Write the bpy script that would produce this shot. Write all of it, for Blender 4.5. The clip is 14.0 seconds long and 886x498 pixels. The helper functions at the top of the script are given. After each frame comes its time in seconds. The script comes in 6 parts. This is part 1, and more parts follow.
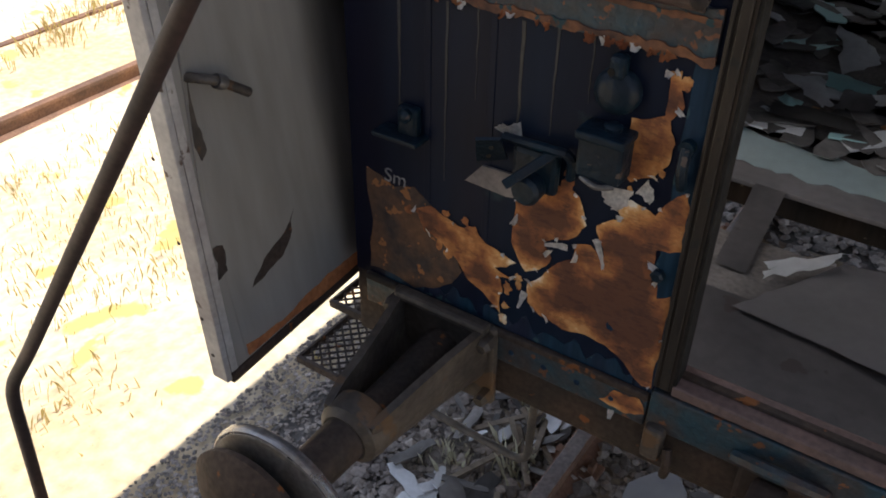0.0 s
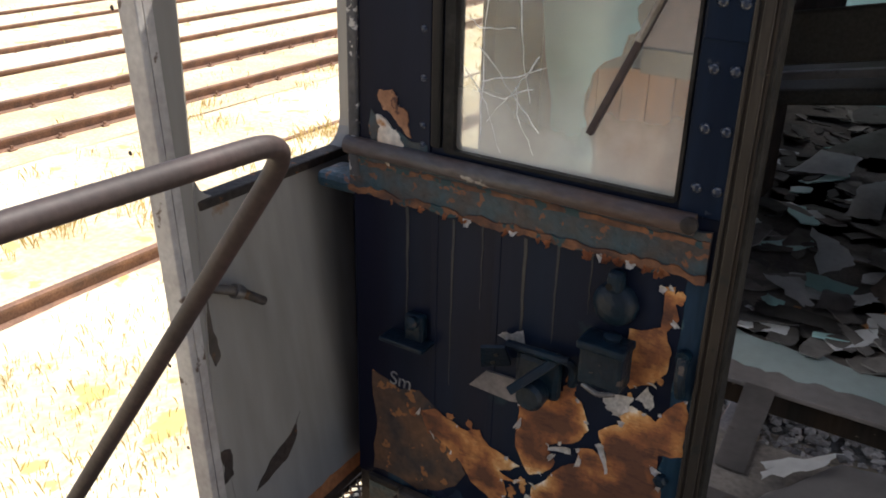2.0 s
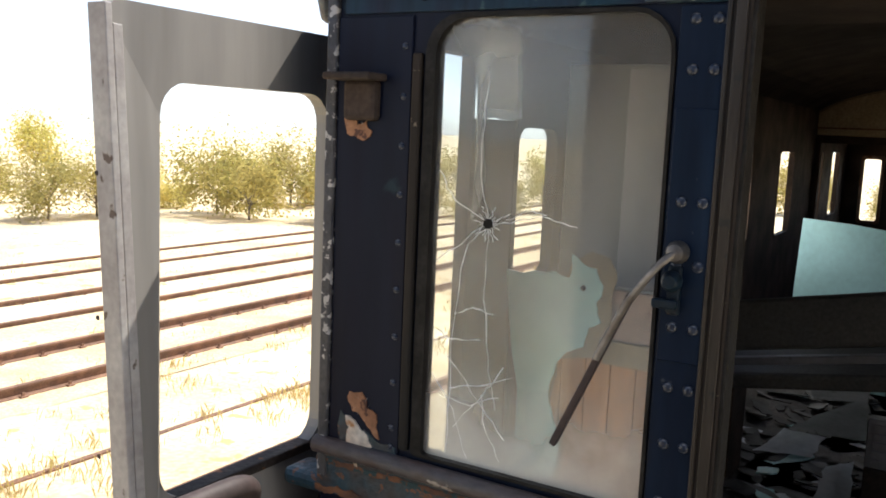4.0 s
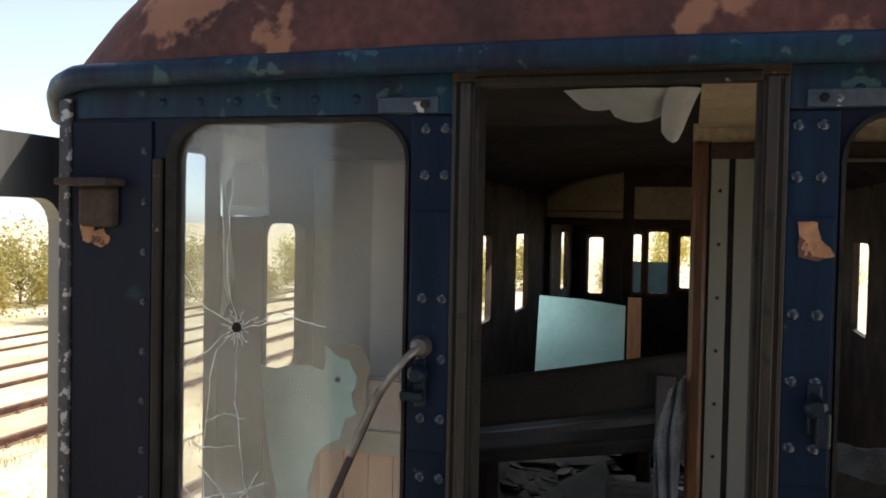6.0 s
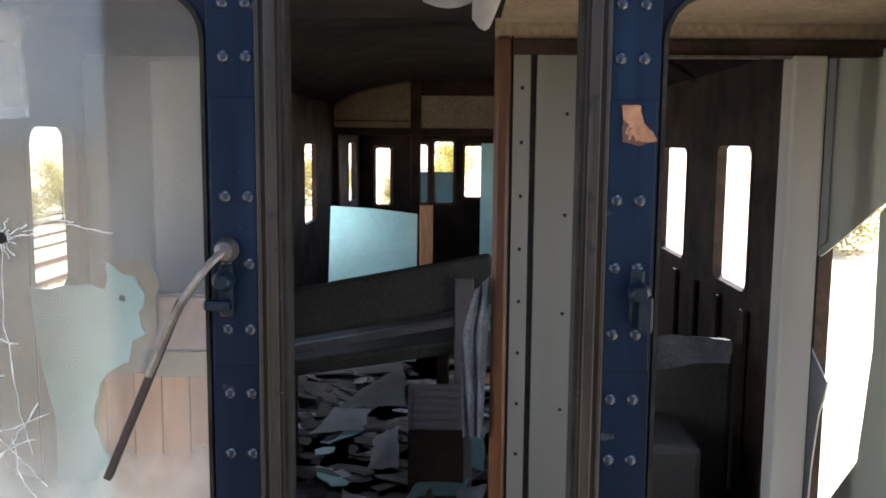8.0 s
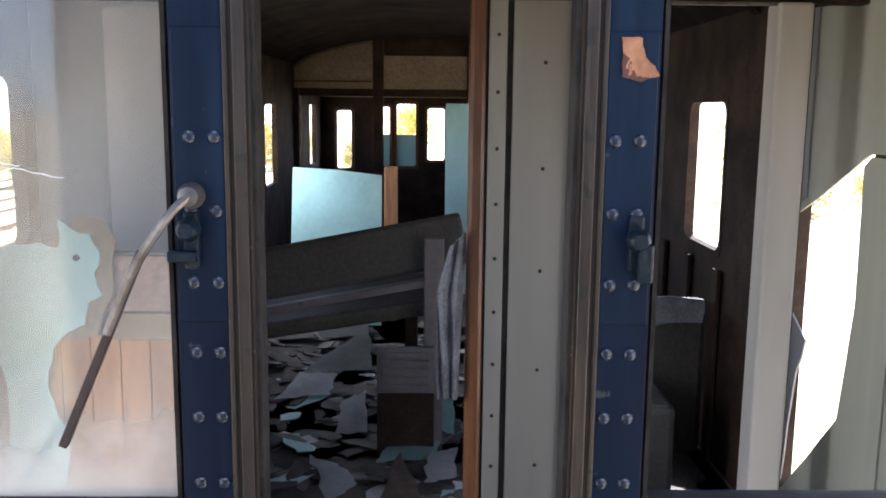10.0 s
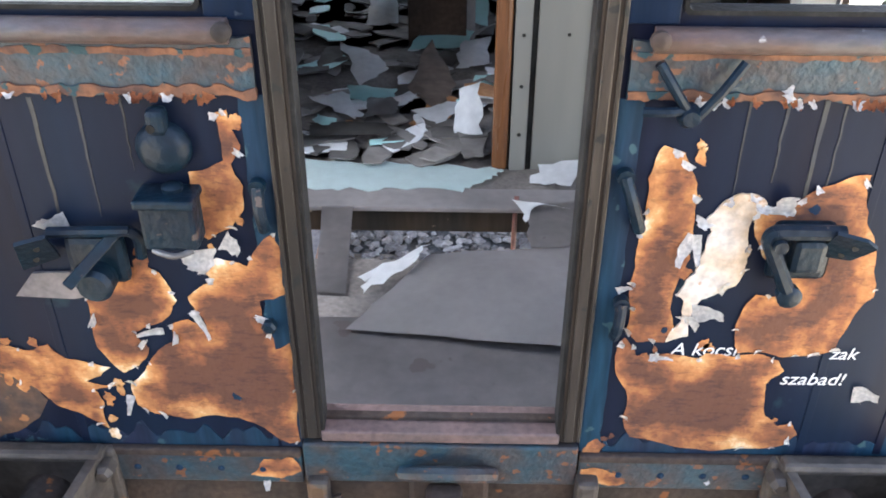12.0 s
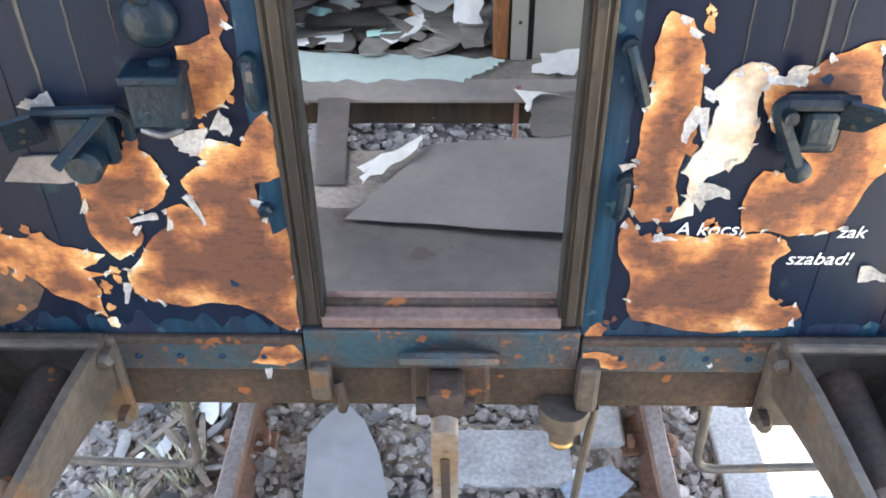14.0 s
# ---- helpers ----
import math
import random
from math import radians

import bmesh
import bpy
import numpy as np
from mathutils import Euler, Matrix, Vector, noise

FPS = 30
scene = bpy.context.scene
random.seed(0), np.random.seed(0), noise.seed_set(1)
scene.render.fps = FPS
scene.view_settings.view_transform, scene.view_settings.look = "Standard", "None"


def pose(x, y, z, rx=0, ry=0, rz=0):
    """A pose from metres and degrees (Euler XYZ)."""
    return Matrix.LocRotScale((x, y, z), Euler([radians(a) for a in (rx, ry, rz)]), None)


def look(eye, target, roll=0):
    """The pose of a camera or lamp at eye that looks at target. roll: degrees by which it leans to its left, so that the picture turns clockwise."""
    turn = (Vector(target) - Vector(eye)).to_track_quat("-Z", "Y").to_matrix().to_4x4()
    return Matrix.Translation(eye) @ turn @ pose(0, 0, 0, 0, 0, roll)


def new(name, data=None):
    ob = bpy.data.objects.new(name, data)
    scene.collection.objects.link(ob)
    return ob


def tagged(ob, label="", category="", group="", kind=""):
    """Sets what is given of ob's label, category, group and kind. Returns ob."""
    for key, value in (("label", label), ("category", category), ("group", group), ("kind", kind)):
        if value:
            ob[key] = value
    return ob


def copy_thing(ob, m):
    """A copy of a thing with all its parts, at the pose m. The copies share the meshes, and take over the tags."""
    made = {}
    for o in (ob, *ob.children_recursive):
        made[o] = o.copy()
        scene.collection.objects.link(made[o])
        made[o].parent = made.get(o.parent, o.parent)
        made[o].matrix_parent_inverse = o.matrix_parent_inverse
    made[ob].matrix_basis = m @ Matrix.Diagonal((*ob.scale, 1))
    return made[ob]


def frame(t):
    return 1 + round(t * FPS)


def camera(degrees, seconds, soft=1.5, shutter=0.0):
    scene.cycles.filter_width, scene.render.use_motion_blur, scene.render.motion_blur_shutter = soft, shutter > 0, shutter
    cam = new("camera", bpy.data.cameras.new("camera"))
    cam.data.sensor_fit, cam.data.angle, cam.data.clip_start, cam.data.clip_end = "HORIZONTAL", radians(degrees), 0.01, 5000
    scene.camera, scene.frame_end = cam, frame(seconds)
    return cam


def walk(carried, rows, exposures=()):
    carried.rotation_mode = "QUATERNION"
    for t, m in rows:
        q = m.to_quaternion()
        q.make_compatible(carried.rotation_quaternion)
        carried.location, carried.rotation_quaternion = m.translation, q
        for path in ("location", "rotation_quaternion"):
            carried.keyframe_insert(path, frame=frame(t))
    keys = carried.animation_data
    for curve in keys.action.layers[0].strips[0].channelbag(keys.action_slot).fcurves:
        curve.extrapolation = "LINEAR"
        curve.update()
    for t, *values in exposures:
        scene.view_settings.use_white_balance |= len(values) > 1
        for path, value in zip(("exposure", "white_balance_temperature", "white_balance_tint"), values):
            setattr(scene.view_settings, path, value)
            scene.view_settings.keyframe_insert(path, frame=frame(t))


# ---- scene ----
cam = camera(53.0, 14.0, 1.8)
PATH = [
    (0, (0.111, -1.546, 2.802), (-0.783, -0.193, 1.632), 1.0),
    (0.5, (0.111, -1.558, 2.834), (-0.819, -0.154, 1.756), 0.8),
    (1, (0.104, -1.586, 2.856), (-0.832, -0.138, 1.842), 0.9),
    (1.5, (0.101, -1.597, 2.868), (-0.859, -0.101, 1.951), 2.3),
    (2, (0.096, -1.618, 2.894), (-0.887, -0.079, 2.079), 1.4),
    (2.5, (0.102, -1.616, 2.917), (-0.917, -0.05, 2.204), 1.2),
    (3, (0.114, -1.624, 2.953), (-0.917, -0.014, 2.367), 1.4),
    (3.5, (0.116, -1.634, 2.99), (-0.929, 0.016, 2.561), 1.8),
    (3.7, (0.112, -1.639, 3.002), (-0.93, 0.03, 2.644), 2.2),
    (5.8, (0.152, -1.708, 3.059), (-0.46, 0.196, 3.034), 1.2),
    (6, (0.144, -1.683, 3.055), (-0.391, 0.243, 2.994), 1.1),
    (6.5, (0.105, -1.658, 3.042), (-0.264, 0.304, 2.917), 0.2),
    (7, (0.068, -1.654, 3.034), (-0.146, 0.328, 2.872), -0.4),
    (7.5, (0.042, -1.644, 3.033), (-0.078, 0.345, 2.86), 0.5),
    (8, (0.063, -1.558, 3.006), (0.01, 0.426, 2.762), 0.5),
    (8.2, (0.075, -1.516, 2.998), (-0.001, 0.468, 2.759), -0.2),
    (10.3, (0.015, -1.435, 2.953), (0.06, 0.531, 2.59), 0.7),
    (10.5, (0.017, -1.424, 2.946), (0.052, 0.523, 2.49), 0.9),
    (11, (0.021, -1.406, 2.854), (0.022, 0.447, 2.1), 0.8),
    (11.5, (0.022, -1.414, 2.789), (-0.003, 0.35, 1.846), 1.1),
    (12, (0.032, -1.439, 2.724), (0.0, 0.253, 1.659), 0.2),
    (12.5, (0.039, -1.451, 2.662), (0.005, 0.159, 1.475), -0.5),
    (13, (0.047, -1.45, 2.639), (0.019, 0.133, 1.418), -0.8),
    (13.5, (0.046, -1.442, 2.645), (0.011, 0.137, 1.418), -0.5),
    (14, (0.04, -1.441, 2.645), (0.002, 0.141, 1.422), -0.6),
]
walk(cam, [(t, look(eye, target, roll)) for t, eye, target, roll in PATH],
     [(0, 0.56, 6250, 12), (3.5, 0.78, 6250, 11), (5.8, 0.42, 6200, 8), (6.5, 0.75, 5900, 10), (7.2, 1.22, 5750, 11), (8, 1.48, 5650, 12), (10.5, 2.08, 5650, 16), (11.5, 2.56, 5600, 13), (12.5, 3.03, 5800, 8), (13.2, 3.08, 5850, 7), (14, 3.08, 5850, 7)])

from mathutils import geometry

# ---- light ----
SUN = Vector((0.22, 0.52, 1.0)).normalized()
world = bpy.data.worlds.new("sky")
scene.world = world
world.use_nodes = True
wn = world.node_tree
bg = wn.nodes["Background"]
sky = wn.nodes.new("ShaderNodeTexSky")
sky.sky_type, sky.sun_disc = "NISHITA", False
sky.sun_elevation = math.asin(SUN.z)
sky.air_density, sky.dust_density = 0.6, 0.6
sky.sun_rotation = math.atan2(SUN.x, SUN.y)
haze = wn.nodes.new("ShaderNodeHueSaturation")  # a hazy, whitish sky
haze.inputs["Saturation"].default_value, haze.inputs["Value"].default_value = 0.55, 1.2
wn.links.new(sky.outputs[0], haze.inputs["Color"])
wn.links.new(haze.outputs[0], bg.inputs[0])
bg.inputs[1].default_value = 0.15
sun = new("sun", bpy.data.lights.new("sun", "SUN"))
sun.data.energy, sun.data.angle, sun.data.color = 5.0, radians(0.5), (1.0, 0.94, 0.84)
sun.matrix_world = SUN.to_track_quat("Z", "Y").to_matrix().to_4x4()

# daylight through the open side doorways and one side window
for x, y, z, w, h, e in ((-1.39, 0.54, 2.2, 0.54, 1.6, 4.2), (1.39, 0.54, 2.2, 0.54, 1.6, 1.4), (-1.41, 5.06, 2.62, 0.6, 0.6, 5)):
    lamp = new("opening_daylight", bpy.data.lights.new("opening_daylight", "AREA"))
    lamp.data.shape, lamp.data.size, lamp.data.size_y, lamp.data.energy, lamp.data.color = "RECTANGLE", w, h, e, (1.0, 0.97, 0.93)
    lamp.data.spread = radians(140)
    lamp.matrix_world = look((x, y, z), (0, y + 0.05, z - 0.75))

# ---- materials ----


def material(name, c1, c2, rough=0.6, metal=0.0, scale=4.0, fine=60.0, bump=0.15, streak=False, spots=None, spot_at=0.62, spot_scale=9.0, per_piece=0.0, stretch=None, grain=0.55):
    """Two-scale procedural surface: c1 and c2 mixed by broad and fine noise, optional spots of wear, optional vertical streaks."""
    m = bpy.data.materials.new(name)
    m.use_nodes = True
    nt = m.node_tree
    n, l = nt.nodes, nt.links
    b = n["Principled BSDF"]
    geo = n.new("ShaderNodeTexCoord")
    mp = n.new("ShaderNodeMapping")
    mp.inputs["Scale"].default_value = stretch if stretch else ((1, 1, 0.12) if streak else (1, 1, 1))
    l.new(geo.outputs["Object"], mp.inputs[0])

    def tex(s, d, src):
        t = n.new("ShaderNodeTexNoise")
        t.inputs["Scale"].default_value, t.inputs["Detail"].default_value = s, d
        l.new(src, t.inputs["Vector"])
        return t

    def ramp(src, a, b_):
        r = n.new("ShaderNodeMapRange")
        r.inputs[1].default_value, r.inputs[2].default_value = a, b_
        l.new(src, r.inputs[0])
        return r.outputs[0]

    def mix(f, a, b_):
        x = n.new("ShaderNodeMix")
        x.data_type = "RGBA"
        l.new(f, x.inputs[0])
        for i, v in ((6, a), (7, b_)):
            if isinstance(v, tuple):
                x.inputs[i].default_value = (*v, 1)
            else:
                l.new(v, x.inputs[i])
        return x.outputs[2]

    broad = tex(scale, 6, mp.outputs[0])
    fin = tex(fine, 5, mp.outputs[0])
    col = mix(ramp(broad.outputs[0], 0.36, 0.64), c1, c2)
    dark = n.new("ShaderNodeMix")
    dark.data_type, dark.blend_type = "RGBA", "MULTIPLY"
    dark.inputs[0].default_value = grain
    l.new(col, dark.inputs[6])
    v = n.new("ShaderNodeMapRange")
    v.inputs[1].default_value, v.inputs[2].default_value, v.inputs[3].default_value, v.inputs[4].default_value = 0.3, 0.7, 0.45, 1.25
    l.new(fin.outputs[0], v.inputs[0])
    cmb = n.new("ShaderNodeCombineColor")
    for i in range(3):
        l.new(v.outputs[0], cmb.inputs[i])
    l.new(cmb.outputs[0], dark.inputs[7])
    col = dark.outputs[2]
    if spots:
        sp = tex(spot_scale, 8, geo.outputs["Object"])
        col = mix(ramp(sp.outputs[0], spot_at, spot_at + 0.03), col, spots)
    if per_piece:
        oi = n.new("ShaderNodeObjectInfo")
        hs = n.new("ShaderNodeHueSaturation")
        l.new(ramp(oi.outputs["Random"], 0, 1), hs.inputs["Value"])
        mr = hs.inputs["Value"].links[0].from_node
        mr.inputs[3].default_value, mr.inputs[4].default_value = 1 - per_piece, 1 + per_piece
        l.new(col, hs.inputs["Color"])
        col = hs.outputs[0]
    l.new(col, b.inputs["Base Color"])
    rr = n.new("ShaderNodeMapRange")
    rr.inputs[3].default_value, rr.inputs[4].default_value = max(0.03, rough - 0.15), min(1, rough + 0.15)
    l.new(broad.outputs[0], rr.inputs[0])
    l.new(rr.outputs[0], b.inputs["Roughness"])
    b.inputs["Metallic"].default_value = metal
    if bump:
        bp = n.new("ShaderNodeBump")
        bp.inputs["Strength"].default_value, bp.inputs["Distance"].default_value = bump, 0.01
        l.new(fin.outputs[0], bp.inputs["Height"])
        l.new(bp.outputs[0], b.inputs["Normal"])
    return m


def glass(name, tint, rough, dirt=0.12):
    """Old glazing: mostly clear, with a thin film of dust."""
    m = bpy.data.materials.new(name)
    m.use_nodes = True
    nt = m.node_tree
    n, l = nt.nodes, nt.links
    out = n["Material Output"]
    clear = n.new("ShaderNodeBsdfTransparent")
    clear.inputs[0].default_value = (*tint, 1)
    gloss = n.new("ShaderNodeBsdfGlossy")
    gloss.inputs["Roughness"].default_value = rough
    fr = n.new("ShaderNodeFresnel")
    fr.inputs[0].default_value = 1.5
    a = n.new("ShaderNodeMixShader")
    l.new(fr.outputs[0], a.inputs[0])
    l.new(clear.outputs[0], a.inputs[1])
    l.new(gloss.outputs[0], a.inputs[2])
    dust = n.new("ShaderNodeBsdfDiffuse")
    dust.inputs[0].default_value = (0.75, 0.73, 0.68, 1)
    tc = n.new("ShaderNodeTexCoord")
    ns = n.new("ShaderNodeTexNoise")
    ns.inputs["Scale"].default_value, ns.inputs["Detail"].default_value = 3.0, 7
    l.new(tc.outputs["Object"], ns.inputs["Vector"])
    mr = n.new("ShaderNodeMapRange")
    mr.inputs[1].default_value, mr.inputs[2].default_value, mr.inputs[3].default_value, mr.inputs[4].default_value = 0.35, 0.75, dirt * 0.4, dirt * 1.8
    l.new(ns.outputs[0], mr.inputs[0])
    tl = n.new("ShaderNodeBsdfTranslucent")
    tl.inputs[0].default_value = (0.85, 0.84, 0.8, 1)
    both = n.new("ShaderNodeMixShader")
    both.inputs[0].default_value = 0.6
    l.new(dust.outputs[0], both.inputs[1])
    l.new(tl.outputs[0], both.inputs[2])
    dust = both
    c = n.new("ShaderNodeMixShader")
    l.new(mr.outputs[0], c.inputs[0])
    l.new(a.outputs[0], c.inputs[1])
    l.new(dust.outputs[0], c.inputs[2])
    l.new(c.outputs[0], out.inputs[0])
    return m


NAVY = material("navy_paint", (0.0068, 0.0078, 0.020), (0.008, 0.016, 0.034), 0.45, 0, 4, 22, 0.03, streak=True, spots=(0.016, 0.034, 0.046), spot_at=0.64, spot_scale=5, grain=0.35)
BLUE = material("blue_pillar_paint", (0.006, 0.011, 0.025), (0.010, 0.022, 0.046), 0.34, 0, 7, 40, 0.08, streak=True, grain=0.5, spots=(0.05, 0.058, 0.07), spot_at=0.68, spot_scale=24)
RIVETPAINT = material("worn_rivet_paint", (0.012, 0.022, 0.048), (0.03, 0.04, 0.06), 0.3, 0, 60, 200, 0.1, spots=(0.16, 0.16, 0.17), spot_at=0.60, spot_scale=90)
TEAL = material("weathered_teal_paint", (0.018, 0.055, 0.075), (0.055, 0.042, 0.038), 0.5, 0, 13, 70, 0.45, spots=(0.16, 0.065, 0.028), spot_at=0.61, spot_scale=34)
RUST = material("rust", (0.5, 0.2, 0.07), (0.3, 0.1, 0.04), 0.85, 0, 7, 45, 0.4)


def rust_by_edge(m):
    """Bared steel: pale primer at the edge of a patch, orange rust further in, browner in its middle."""
    n, l = m.node_tree.nodes, m.node_tree.links
    at = n.new("ShaderNodeAttribute")
    at.attribute_name = "edge"
    tc = n.new("ShaderNodeTexCoord")
    a = n.new("ShaderNodeTexNoise")
    a.inputs["Scale"].default_value, a.inputs["Detail"].default_value, a.inputs["Roughness"].default_value = 6.5, 9, 0.6
    mp = n.new("ShaderNodeMapping")
    mp.inputs["Scale"].default_value = (1, 1, 3.2)
    c = n.new("ShaderNodeTexNoise")
    c.inputs["Scale"].default_value, c.inputs["Detail"].default_value, c.inputs["Roughness"].default_value = 15, 10, 0.8
    l.new(tc.outputs["Object"], a.inputs["Vector"])
    l.new(tc.outputs["Object"], mp.inputs[0])
    l.new(mp.outputs[0], c.inputs["Vector"])
    k = n.new("ShaderNodeMath")
    k.operation = "MULTIPLY_ADD"
    k.inputs[1].default_value, k.inputs[2].default_value = 0.38, -0.140
    l.new(a.outputs[0], k.inputs[0])
    sm = n.new("ShaderNodeMath")
    l.new(at.outputs["Fac"], sm.inputs[0])
    l.new(k.outputs[0], sm.inputs[1])
    mr = n.new("ShaderNodeMapRange")
    mr.inputs[1].default_value, mr.inputs[2].default_value = 0.0, 0.105
    l.new(sm.outputs[0], mr.inputs[0])
    r = n.new("ShaderNodeValToRGB")
    e = r.color_ramp.elements
    e[0].position, e[0].color = 0.0, (0.86, 0.78, 0.66, 1)
    e[1].position, e[1].color = 1.0, (0.12, 0.048, 0.024, 1)
    for p, q in ((0.08, (0.80, 0.60, 0.36, 1)), (0.24, (0.62, 0.33, 0.12, 1)), (0.45, (0.48, 0.20, 0.06, 1)), (0.70, (0.27, 0.10, 0.036, 1))):
        x = e.new(p)
        x.color = q
    l.new(mr.outputs[0], r.inputs[0])
    f2 = n.new("ShaderNodeMapRange")
    f2.inputs[1].default_value, f2.inputs[2].default_value, f2.inputs[4].default_value = 0.505, 0.585, 0.85
    l.new(c.outputs[0], f2.inputs[0])
    inside = n.new("ShaderNodeMath")
    inside.operation = "MULTIPLY"
    l.new(f2.outputs[0], inside.inputs[0])
    l.new(mr.outputs[0], inside.inputs[1])
    mx = n.new("ShaderNodeMix")
    mx.data_type = "RGBA"
    l.new(inside.outputs[0], mx.inputs[0])
    l.new(r.outputs[0], mx.inputs[6])
    mx.inputs[7].default_value = (0.07, 0.03, 0.02, 1)
    l.new(mx.outputs[2], n["Principled BSDF"].inputs["Base Color"])


BROWNRUST = material("brown_weathered_rust", (0.15, 0.075, 0.035), (0.045, 0.036, 0.034), 0.8, 0, 9, 50, 0.3, spots=(0.30, 0.13, 0.045), spot_at=0.60, spot_scale=26)
RUSTP = material("rust_in_peeled_paint", (0.5, 0.2, 0.07), (0.3, 0.1, 0.04), 0.85, 0, 7, 45, 0.4)
rust_by_edge(RUSTP)
TAN = material("tan_bared_primer", (0.46, 0.235, 0.12), (0.30, 0.14, 0.07), 0.8, 0, 14, 60, 0.2, spots=(0.10, 0.045, 0.03), spot_at=0.585, spot_scale=45)
CHIPPED = material("chipped_blue_strip", (0.03, 0.05, 0.08), (0.06, 0.07, 0.09), 0.5, 0, 9, 60, 0.3, spots=(0.46, 0.45, 0.45), spot_at=0.585, spot_scale=22)
DARKRUST = material("dark_rusty_steel", (0.080, 0.058, 0.046), (0.048, 0.042, 0.038), 0.7, 0.2, 6, 60, 0.3, spots=(0.22, 0.09, 0.035), spot_at=0.655, spot_scale=16)
FLAKE = material("peeled_primer", (0.82, 0.79, 0.74), (0.66, 0.62, 0.57), 0.6, 0, 20, 120, 0.1)
CREAMRUST = material("rust_stained_primer", (0.68, 0.63, 0.56), (0.56, 0.36, 0.17), 0.7, 0, 7, 60, 0.2, spots=(0.42, 0.20, 0.08), spot_at=0.60, spot_scale=13)
JAMB = material("weathered_door_frame", (0.042, 0.030, 0.021), (0.020, 0.019, 0.018), 0.5, 0, 6, 50, 0.25, streak=True, spots=(0.20, 0.16, 0.12), spot_at=0.70, spot_scale=24)
JAMBSTRIP = material("worn_jamb_strip", (0.052, 0.041, 0.031), (0.022, 0.019, 0.016), 0.42, 0.2, 6, 50, 0.3, streak=True, spots=(0.018, 0.02, 0.018), spot_at=0.62, spot_scale=26)
BLACK = material("black_rubber", (0.012, 0.011, 0.01), (0.03, 0.028, 0.025), 0.6, 0, 12, 90, 0.2)
GREASE = material("greasy_black_iron", (0.12, 0.10, 0.08), (0.065, 0.055, 0.047), 0.55, 0.3, 8, 50, 0.3, spots=(0.13, 0.08, 0.045), spot_at=0.62)
STEEL = material("worn_steel", (0.25, 0.24, 0.23), (0.13, 0.115, 0.10), 0.4, 0.6, 10, 70, 0.15)
DOORPAINT = material("dirty_white_paint", (0.32, 0.30, 0.27), (0.245, 0.23, 0.21), 0.5, 0, 3, 9, 0.02, streak=True, spots=(0.22, 0.13, 0.07), spot_at=0.72, spot_scale=6)
EDGE = material("chipped_white_edge", (0.46, 0.44, 0.41), (0.34, 0.31, 0.29), 0.55, 0, 8, 60, 0.12, spots=(0.10, 0.065, 0.045), spot_at=0.66, spot_scale=18, grain=0.3)
CORNER = material("dark_chipped_corner", (0.06, 0.058, 0.062), (0.035, 0.036, 0.045), 0.5, 0, 9, 60, 0.4, spots=(0.44, 0.42, 0.40), spot_at=0.56, spot_scale=38)
ROOFRED = material("faded_red_roof_paint", (0.26, 0.10, 0.075), (0.12, 0.06, 0.055), 0.7, 0, 3, 40, 0.3, spots=(0.52, 0.26, 0.16), spot_at=0.59, spot_scale=5)
MINT = material("mint_laminate", (0.46, 0.72, 0.69), (0.39, 0.62, 0.60), 0.35, 0, 3, 30, 0.02, spots=(0.30, 0.36, 0.33), spot_at=0.73, spot_scale=7, grain=0.12)
PLANK = material("bare_plank_wood", (0.62, 0.32, 0.145), (0.48, 0.23, 0.10), 0.7, 0, 5, 40, 0.2, streak=True, per_piece=0.14)
POSTWOOD = material("varnished_brown_post", (0.17, 0.072, 0.028), (0.08, 0.036, 0.017), 0.3, 0, 5, 50, 0.1, streak=True)
GREYPANEL = material("grey_interior_panel", (0.37, 0.36, 0.35), (0.29, 0.28, 0.27), 0.5, 0, 2.5, 8, 0.02, streak=True, grain=0.25)
OLIVEPANEL = material("faded_cream_olive_panel", (0.215, 0.208, 0.175), (0.165, 0.16, 0.145), 0.45, 0, 2, 7, 0.02, streak=True, grain=0.3)
CREAM = material("cream_ceiling_board", (0.38, 0.295, 0.19), (0.29, 0.22, 0.135), 0.6, 0, 3, 50, 0.06)
DARKWOOD = material("sooty_dark_panelling", (0.066, 0.041, 0.027), (0.030, 0.021, 0.016), 0.65, 0, 4, 50, 0.15)
LINO = material("grey_floor_covering", (0.22, 0.20, 0.195), (0.14, 0.13, 0.128), 0.42, 0, 3, 30, 0.04, spots=(0.12, 0.10, 0.095), spot_at=0.66, grain=0.25)
LINING = material("greenish_cream_lining", (0.44, 0.45, 0.36), (0.33, 0.33, 0.25), 0.45, 0, 2.5, 9, 0.03, streak=True, grain=0.2)
CEILDARK = material("dark_brown_ceiling", (0.026, 0.017, 0.012), (0.013, 0.010, 0.008), 0.8, 0, 4, 50, 0.1)
FILM = glass("torn_white_film", (0.97, 0.98, 0.99), 0.3, 0.24)
FLOORDIRT = material("dirty_floor", (0.21, 0.185, 0.165), (0.11, 0.098, 0.09), 0.85, 0, 5, 60, 0.35)
PINKSILL = material("worn_oxide_threshold", (0.17, 0.11, 0.097), (0.12, 0.085, 0.076), 0.6, 0, 6, 60, 0.2)
LITTER = material("broken_board", (0.21, 0.195, 0.18), (0.10, 0.09, 0.08), 0.75, 0, 5, 30, 0.08, per_piece=0.6, grain=0.3)
WHITEBOARD = material("white_laminate_scrap", (0.78, 0.79, 0.79), (0.66, 0.66, 0.66), 0.5, 0, 5, 30, 0.03, grain=0.2)
CLOTH = material("grey_cloth", (0.30, 0.31, 0.33), (0.17, 0.17, 0.18), 0.95, 0, 8, 90, 0.3)
